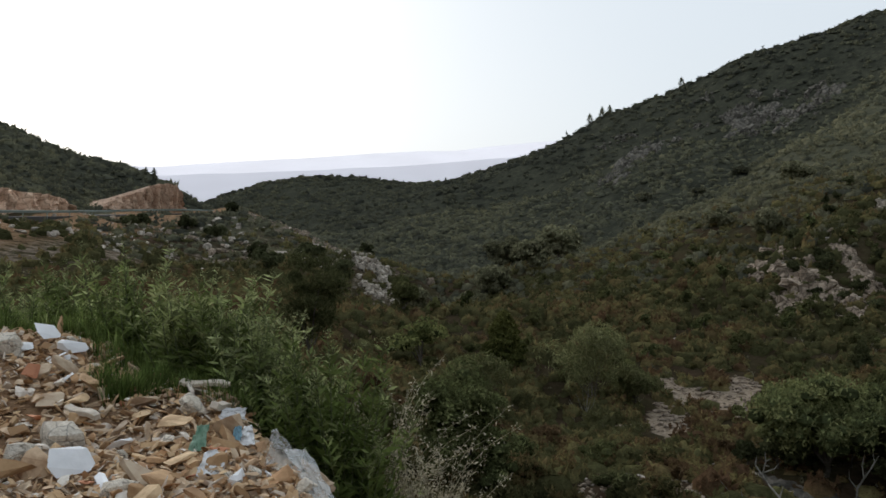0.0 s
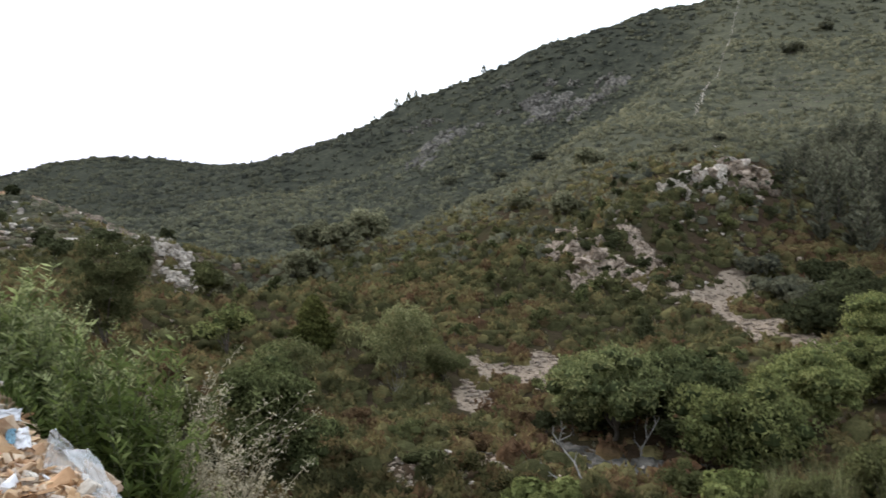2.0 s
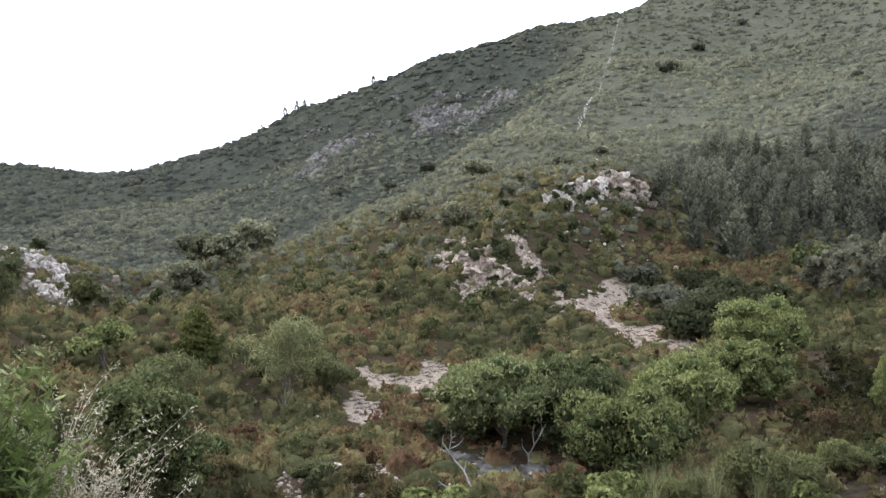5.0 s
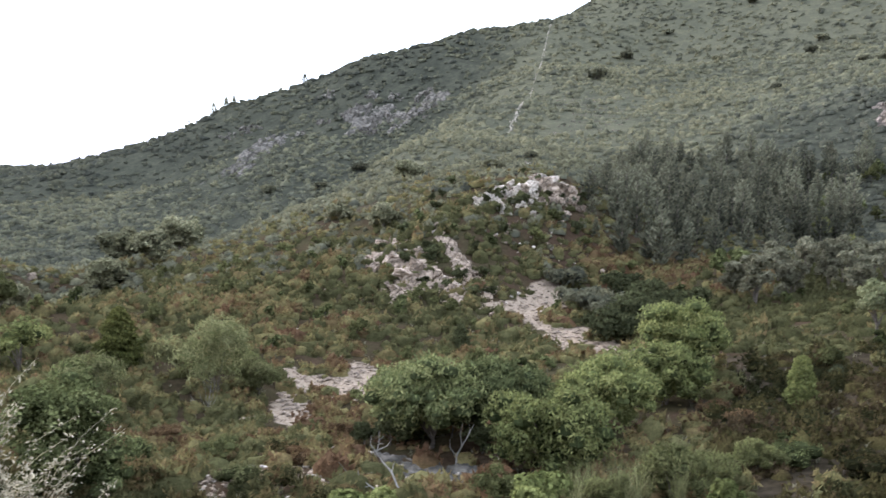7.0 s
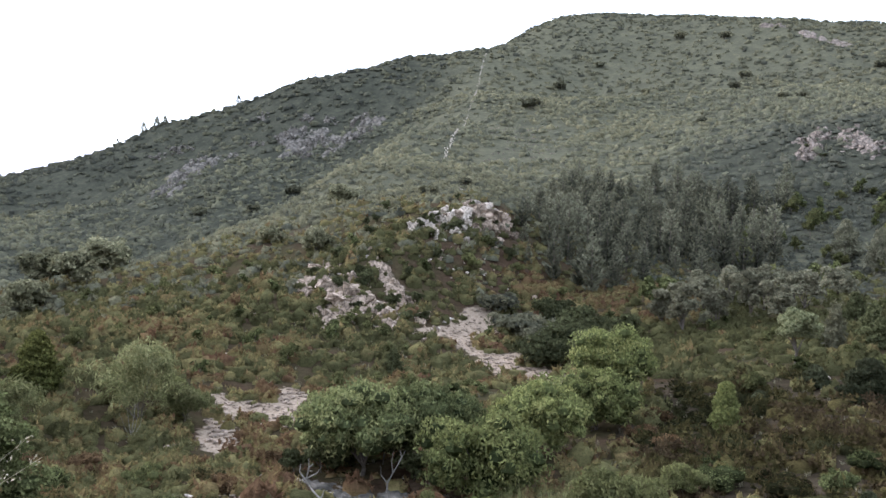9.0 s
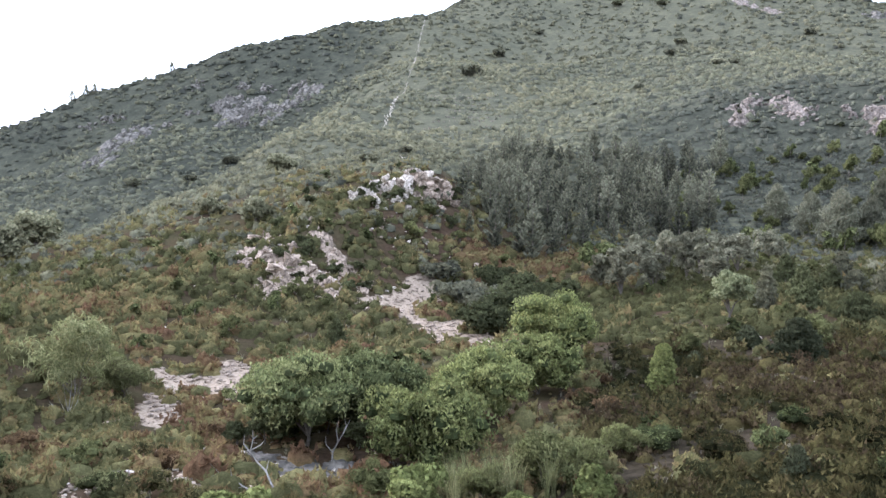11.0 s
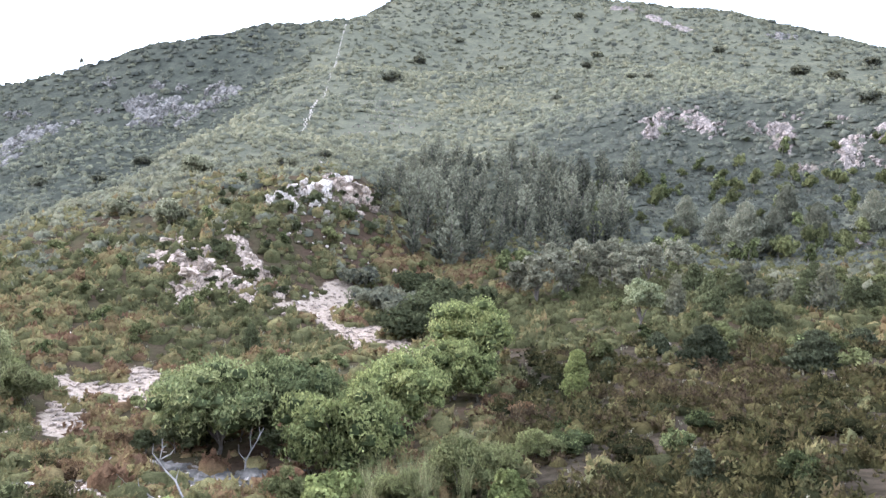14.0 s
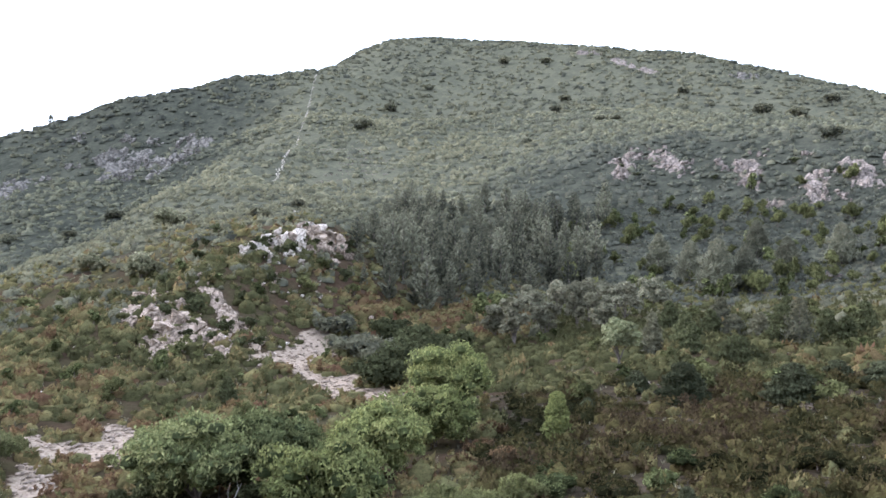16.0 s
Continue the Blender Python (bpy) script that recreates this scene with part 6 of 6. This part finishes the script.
def plumes(count, az0, az1, r0, r1, label):
    """Arching dry stalks with feathery seed heads."""
    cs, us, ts, st, fs, n0 = [], [], [], [], [], 0
    for i in range(count):
        x, y = polar(RNG.uniform(az0, az1), RNG.uniform(r0, r1))
        z = float(height(x, y)[0])
        hh, a, q = RNG.uniform(1.1, 1.9), RNG.uniform(0, 6.3), RNG.uniform(0.2, 0.75)
        u = np.linspace(0, 1, 7)
        p = np.stack([x + math.cos(a) * q * u ** 2.2, y + math.sin(a) * q * u ** 2.2, z + hh * (u - 0.18 * u ** 3)], -1)
        v, f = tube([tuple(w) for w in p], [0.004 - 0.0025 * w for w in u], 3)
        st.append(np.array(v))
        fs.append(np.array(f) + n0)
        n0 += len(v)
        k2 = 46
        w = 0.5 + 0.5 * RNG.random(k2)
        c = np.stack([np.interp(w, u, p[:, j]) for j in range(3)], -1) + RNG.normal(0, 0.022, (k2, 3))
        cs.append(c)
        us.append(unit(k2))
        ts.append(RNG.uniform(0.4, 1.0, k2))
    v, f = leaves(np.concatenate(cs), np.concatenate(us), np.full(46 * count, 0.017), 0.35)
    tt = np.concatenate([np.repeat(np.concatenate(ts), 4), np.full(n0, 0.5)])
    f2 = np.concatenate(fs) + len(v)
    v = np.concatenate([v, np.concatenate(st)])
    tagged(new("dry_grass_plumes", mesh_of("dry_grass_plumes", v, np.concatenate([f, f2]), M_STRAW, tt)), label, "grass", kind="stuff")


plumes(130, -4.6, 0.6, 6.0, 7.4, "pale feathery dry grass arching over the bank")
k = 14
x, y = polar(RNG.uniform(-3.6, 1.2, k), RNG.uniform(6.2, 7.4, k))
blades(x, y, RNG.uniform(0.8, 1.3, k), 16, 0.5, 0.004, RNG.uniform(0.2, 0.9, k), M_STRAW, "dry_grass", "pale dry feathery grass stalks on the bank edge")
k = 46
x, y = polar(RNG.uniform(34.5, 44.5, k), RNG.uniform(28.5, 33, k))
blades(x, y, RNG.uniform(1.0, 2.2, k), 26, 0.5, 0.012, RNG.uniform(0.0, 1.0, k), M_TAMARISK, "tall_reeds", "pale green and straw-coloured reeds below the walnut trees")
# dry grass tufts of the valley
x, y = scatter(26, 80, 0.45)
keep = open_ground(x, y)
x, y = x[keep], y[keep]
blades(x, y, RNG.uniform(0.15, 0.4, len(x)), 7, 0.9, 0.022, RNG.uniform(0.0, 0.5, len(x)), M_STRAW, "dry_grass", "dry straw-coloured grass tufts between the shrubs")


# ---------- the rubble tip ----------


def rubble_material():
    """Broken building stone: every piece its own shade of tan, rust, cream or grey."""
    m, n, l, b = nodes("mixed_rubble_stone", 0.9, 0.2)
    o, g = n.new("ShaderNodeObjectInfo"), n.new("ShaderNodeNewGeometry")
    pick = math_node(n, l, "FRACT", math_node(n, l, "ADD", math_node(n, l, "MULTIPLY", o.outputs["Random"], 7.3), g.outputs["Random Per Island"]))
    c = ramp(n, l, pick, [(0.0, (0.24, 0.14, 0.07)), (0.18, (0.52, 0.345, 0.19)), (0.38, (0.72, 0.53, 0.33)), (0.52, (0.44, 0.24, 0.115)), (0.68, (0.80, 0.64, 0.46)), (0.84, (0.42, 0.33, 0.24)), (1.0, (0.88, 0.83, 0.75))])
    f1, f2 = noise_tex(n, l, 9.0, 6), noise_tex(n, l, 45.0, 4)
    c = mix(n, l, ramp(n, l, f1, [(0.40, (0, 0, 0)), (0.72, (0.75, 0.75, 0.75))]), c, (0.24, 0.13, 0.065))
    l.new(c, b.inputs["Base Color"])
    bump(n, l, b, f2, 0.5, 0.01)
    return m


M_TAN = rubble_material()
M_CONCRETE = rock_material("broken_concrete", (0.60, 0.53, 0.43), (0.82, 0.75, 0.65), (0.40, 0.33, 0.25), 7.0)
M_PLASTER = plain("white_plaster", (0.80, 0.80, 0.81), (0.92, 0.92, 0.93), 9.0, 0.7)
M_TILE = plain("terracotta", (0.38, 0.15, 0.08), (0.52, 0.24, 0.13), 8.0)
M_PLANK = plain("weathered_plank", (0.40, 0.34, 0.27), (0.58, 0.52, 0.44), 14.0)
RUBBLE = {"stone": [hull_mesh("stone", 15, d, M_TAN, 400 + i) for i, d in enumerate([(1, 0.7, 0.26), (1, 0.6, 0.4), (1, 0.8, 0.16), (1, 0.45, 0.3), (1, 0.85, 0.36), (1.2, 0.42, 0.2)])],
          "concrete": [hull_mesh("concrete_lump", 30, d, M_CONCRETE, 420 + i) for i, d in enumerate([(1, 0.9, 0.7), (1, 0.7, 0.6), (1, 0.8, 0.9)])],
          "plaster": [hull_mesh("plaster_piece", 16, d, M_PLASTER, 440 + i, 0.1) for i, d in enumerate([(1, 0.8, 0.18), (1, 0.6, 0.3), (1, 0.5, 0.2)])],
          "tile": [hull_mesh("tile_shard", 12, d, M_TILE, 460 + i, 0.1) for i, d in enumerate([(1, 0.8, 0.12), (1, 0.6, 0.2)])]}
PILE = thing("rubble_pile", bearing(-18, 5.8), "tipped heap of broken stone, concrete, plaster and tile", "rubble")


def rubble_edge(az):
    return np.interp(az, [-40, -28, -23, -14.6, -8.7], [11, 9, 8, 6.5, 4.75])


def rubble_top(x, y):
    return float(height(x, y)[0])


for i in range(300):
    az = RNG.uniform(-31, -8.5)
    e = rubble_edge(az)
    r = RNG.uniform(3.9, e + 0.1)
    kind = RNG.choice(["stone"] * 15 + ["concrete"] * 2 + ["plaster"] * 2 + ["tile"])
    ms = RUBBLE[kind]
    s = RNG.uniform(0.08, 0.18) if i % 6 else RNG.uniform(0.2, 0.34)
    s *= 0.7 if kind != "stone" else 1.0
    ob = put(("stone", "concrete_lump", "plaster_piece", "tile_shard")[("stone", "concrete", "plaster", "tile").index(kind)], ms[int(RNG.integers(len(ms)))], PILE)
    x, y = polar(az, r)
    ob.location = Vector((x, y, rubble_top(x, y) + s * RNG.uniform(0.05, 0.40))) - PILE.location
    ob.rotation_euler = (RNG.normal(0.2, 0.5), RNG.normal(0, 0.5), RNG.uniform(0, 6.3))
    ob.scale = (s, s, s)


def build_grit():
    """The small stuff between the stones."""
    vs, fs, n0 = [], [], 0
    chips = [hull_mesh("chip", 9, d, M_TAN, 480 + i) for i, d in enumerate([(1, 0.7, 0.3), (1, 0.5, 0.4), (1, 0.8, 0.2), (1.2, 0.4, 0.25), (1, 0.9, 0.4), (1.3, 0.5, 0.15)])]
    base = [np.array([v.co for v in m.vertices]) for m in chips]
    tri = [np.array([p.vertices[:] for p in m.polygons if len(p.vertices) == 3]) for m in chips]
    kk = 7500
    az = RNG.uniform(-32, -8.2, kk)
    r = 3.7 + (rubble_edge(az) + 0.15 - 3.7) * RNG.random(kk)
    x, y = polar(az, r)
    z = height(x, y)
    for i in range(kk):
        k = i % 6
        s = 0.028 + 0.11 * RNG.random() ** 2.4
        m3 = np.array(Euler((RNG.normal(0, 0.5), RNG.normal(0, 0.5), RNG.uniform(0, 6.3))).to_matrix())
        vs.append((base[k] * s) @ m3.T + (x[i], y[i], z[i] + s * 0.15 + (0.05 * RNG.random() if i % 3 == 0 else 0)))
        fs.append(tri[k] + n0)
        n0 += len(base[k])
    me = mesh_of("rubble_grit", np.concatenate(vs), np.concatenate(fs), M_TAN)
    tagged(new("rubble_grit", me), "small tan stone chips and grit of the tip", "rubble", kind="stuff")


build_grit()


def piece(name, me, az, r, dims, turn, label, dz=0.0, tilt=(0, 0)):
    ob = new(name, me)
    ob.location = bearing(az, r, dz)
    ob.rotation_euler = (tilt[0], tilt[1], turn)
    ob.scale = dims
    return tagged(ob, label, "rubble piece", "large pieces on the tip")


piece("plaster_slab", RUBBLE["plaster"][0], -24.4, 5.25, (0.32, 0.29, 0.32), 0.6, "broken slab with a clean white plaster face", 0.10, (0.75, 0.1))
piece("concrete_block", RUBBLE["concrete"][0], -24.8, 5.85, (0.33, 0.30, 0.34), 0.3, "rough lump of old concrete on the rubble", 0.06, (0.3, 0))
piece("concrete_block", RUBBLE["concrete"][1], -26.9, 5.6, (0.25, 0.26, 0.30), 1.3, "broken concrete lump with white plaster traces", 0.05, (0.2, 0.3))
piece("plaster_slab", RUBBLE["plaster"][1], -24.0, 7.45, (0.32, 0.24, 0.30), -0.3, "white painted block fragment at the rubble edge", 0.10, (0.3, 0.1))
piece("plaster_slab", RUBBLE["plaster"][0], -25.5, 7.75, (0.26, 0.30, 0.30), 0.9, "grey-white broken plaster sheet", 0.12, (0.6, 0.2))
piece("plaster_slab", RUBBLE["plaster"][2], -26.7, 7.5, (0.17, 0.22, 0.2), 0.2, "small white fragment of broken tile", 0.08, (0.6, 0))
piece("concrete_block", RUBBLE["concrete"][2], -27.9, 7.5, (0.34, 0.28, 0.30), 0.2, "pale concrete slab edge at the rubble top", 0.08, (0.3, 0))
piece("tile_shard", RUBBLE["tile"][0], -26.3, 6.9, (0.21, 0.20, 0.24), 0.9, "orange terracotta tile shard", 0.08, (0.8, 0.2))
piece("tile_shard", RUBBLE["tile"][1], -26.2, 6.2, (0.20, 0.18, 0.2), 2.2, "brown shard of broken terracotta", 0.06, (0.6, 0.2))
piece("flat_stone", RUBBLE["stone"][2], -25.3, 6.45, (0.30, 0.27, 0.3), 0.5, "flat tan stone slab on rubble", 0.05, (0.35, 0))
piece("flat_stone", RUBBLE["stone"][4], -24.0, 6.45, (0.22, 0.16, 0.2), 0.1, "flat beige stone on the tip", 0.06, (0.2, 0))
piece("long_stone", RUBBLE["stone"][5], -20.2, 5.0, (0.36, 0.32, 0.36), -0.6, "long grey-brown broken pipe-like stone", 0.06, (0.2, 0.3))
piece("plaster_slab", RUBBLE["plaster"][2], -22.4, 5.0, (0.22, 0.14, 0.2), -0.9, "narrow white strip of broken tile", 0.04, (0.5, 0.3))
piece("concrete_block", RUBBLE["concrete"][1], -21.3, 4.8, (0.24, 0.22, 0.2), 0.4, "beige lump of broken concrete", 0.05)
piece("flat_stone", RUBBLE["stone"][4], -11.4, 4.7, (0.22, 0.2, 0.26), 0.4, "rounded reddish-tan stone on the rubble", 0.06, (0.3, 0))
piece("plaster_slab", RUBBLE["plaster"][1], -13.8, 4.7, (0.2, 0.16, 0.24), 1.2, "pinkish-white chunk of broken plaster", 0.06, (0.8, 0))
piece("tile_shard", RUBBLE["tile"][1], -14.2, 5.5, (0.12, 0.10, 0.12), 0.3, "small red brick fragment", 0.06, (0.5, 0))


def plank(az, r, dims, turn, tilt, label):
    bm = bmesh.new()
    bmesh.ops.create_cube(bm, size=1)
    bmesh.ops.subdivide_edges(bm, edges=[e for e in bm.edges if abs((e.verts[0].co - e.verts[1].co).x) > 0.5], cuts=5)
    for v in bm.verts:
        v.co = Vector((v.co.x * dims[0], v.co.y * dims[1] * (1 - 0.25 * (v.co.x > 0.45)), v.co.z * dims[2] + 0.02 * math.sin(v.co.x * 5)))
    bmesh.ops.bevel(bm, geom=bm.edges[:], offset=0.004, segments=1, affect="EDGES")
    me = bpy.data.meshes.new("plank")
    bm.to_mesh(me)
    bm.free()
    me.materials.append(M_PLANK)
    ob = new("plank", me)
    ob.location, ob.rotation_euler = bearing(az, r, 0.09), (0.2, tilt, turn)
    tagged(ob, label, "plank", "wood scraps on the tip")


plank(-16.0, 6.45, (0.40, 0.07, 0.03), -0.25, 0.08, "weathered pale wooden plank poking out of the rubble")
plank(-23.5, 6.2, (0.34, 0.06, 0.04), -0.55, 0.15, "short grey painted batten on the stones")
plank(-15.0, 6.05, (0.15, 0.07, 0.05), 1.2, 0.5, "broken wood offcut on the rubble")

# plastic sheet and litter
m, n, l, b = nodes("cloudy_plastic", 0.35, 0.5)
b.inputs["Base Color"].default_value = (0.72, 0.74, 0.73, 1)
tr, mx = n.new("ShaderNodeBsdfTransparent"), n.new("ShaderNodeMixShader")
out = n["Material Output"]
l.new(math_node(n, l, "MULTIPLY_ADD", noise_tex(n, l, 14, 4), 0.5), mx.inputs[0])
mx.inputs[0].links[0].from_node.inputs[2].default_value = 0.06
l.new(tr.outputs[0], mx.inputs[1])
l.new(b.outputs[0], mx.inputs[2])
l.new(mx.outputs[0], out.inputs["Surface"])
M_FILM = m
M_CLOTH = plain("dirty_white_plastic", (0.55, 0.55, 0.56), (0.78, 0.78, 0.78), 9.0, 0.5)
M_GREENNET = plain("faded_green_net", (0.10, 0.22, 0.14), (0.28, 0.40, 0.30), 20.0, 0.6)
M_BLUEBAG = plain("blue_printed_plastic", (0.16, 0.32, 0.42), (0.30, 0.48, 0.56), 10.0, 0.5)


def crumpled(name, at, w, h, d, material, seed, label, stand=0.0, peak=0.5):
    """A creased sheet: a fine grid thrown into folds, lying over or standing on the ground."""
    k = 22
    u, v = np.meshgrid(np.linspace(-0.5, 0.5, k), np.linspace(0, 1, k))
    taper = 1 - peak * v
    fold = value_noise(u * 7 + seed, v * 7, 1.0, seed) + 0.5 * value_noise(u * 17, v * 15, 1.0, seed + 1)
    x = u * w * taper + 0.10 * w * value_noise(u * 5, v * 5, 1.0, seed + 2)
    y = v * h * (1 - stand) + d * fold
    z = v * h * stand + d * 0.6 * value_noise(u * 9, v * 9, 1.0, seed + 3) + 0.03
    pts = np.stack([x, y, z], -1).reshape(-1, 3)
    i, j = np.meshgrid(np.arange(k - 1), np.arange(k - 1))
    s = (j * k + i).ravel()
    f = np.stack([s, s + 1, s + 1 + k, s + k], -1)
    ob = new(name, mesh_of(name, pts, f, material, smooth=True))
    ob.location = at
    sol = ob.modifiers.new("thickness", "SOLIDIFY")
    sol.thickness = 0.003
    return tagged(ob, label, "litter", "litter on the tip")


sheet = crumpled("plastic_sheet", bearing(-10.7, 4.95), 0.30, 0.30, 0.03, M_FILM, 51, "torn translucent plastic sheet standing out of the rubble", 0.9, 0.93)
sheet.rotation_euler = (0, -0.25, 0.1)
sheet = crumpled("plastic_sheet", bearing(-9.6, 4.55, 0.05), 0.55, 0.14, 0.025, M_FILM, 52, "dirty translucent plastic sheet draped over the rubble edge", 0.35, 0.2)
sheet.rotation_euler = (0, 0.55, -0.9)
crumpled("plastic_bag", bearing(-13.6, 5.4, 0.03), 0.15, 0.18, 0.03, M_CLOTH, 53, "crumpled white plastic bag", 0.55, 0.4)
crumpled("plastic_wrapper", bearing(-14.0, 5.4, 0.05), 0.06, 0.13, 0.02, M_BLUEBAG, 54, "faded blue plastic wrapper", 0.6, 0.3)
crumpled("plastic_bag", bearing(-15.8, 4.85, 0.0), 0.17, 0.24, 0.03, M_CLOTH, 55, "muddy white rag of plastic", 0.4, 0.3)
crumpled("net_scrap", bearing(-16.6, 5.3, 0.0), 0.10, 0.28, 0.03, M_GREENNET, 56, "faded green netting scrap", 0.45, 0.3)
crumpled("plastic_bag", bearing(-14.3, 5.9, 0.04), 0.2, 0.15, 0.03, M_CLOTH, 57, "torn pale plastic among the stones", 0.4, 0.2)
crumpled("plastic_bag", bearing(-4.5, 6.3, 0.12), 0.30, 0.26, 0.10, M_CLOTH, 58, "white plastic bag caught in the weeds", 0.45, 0.3)
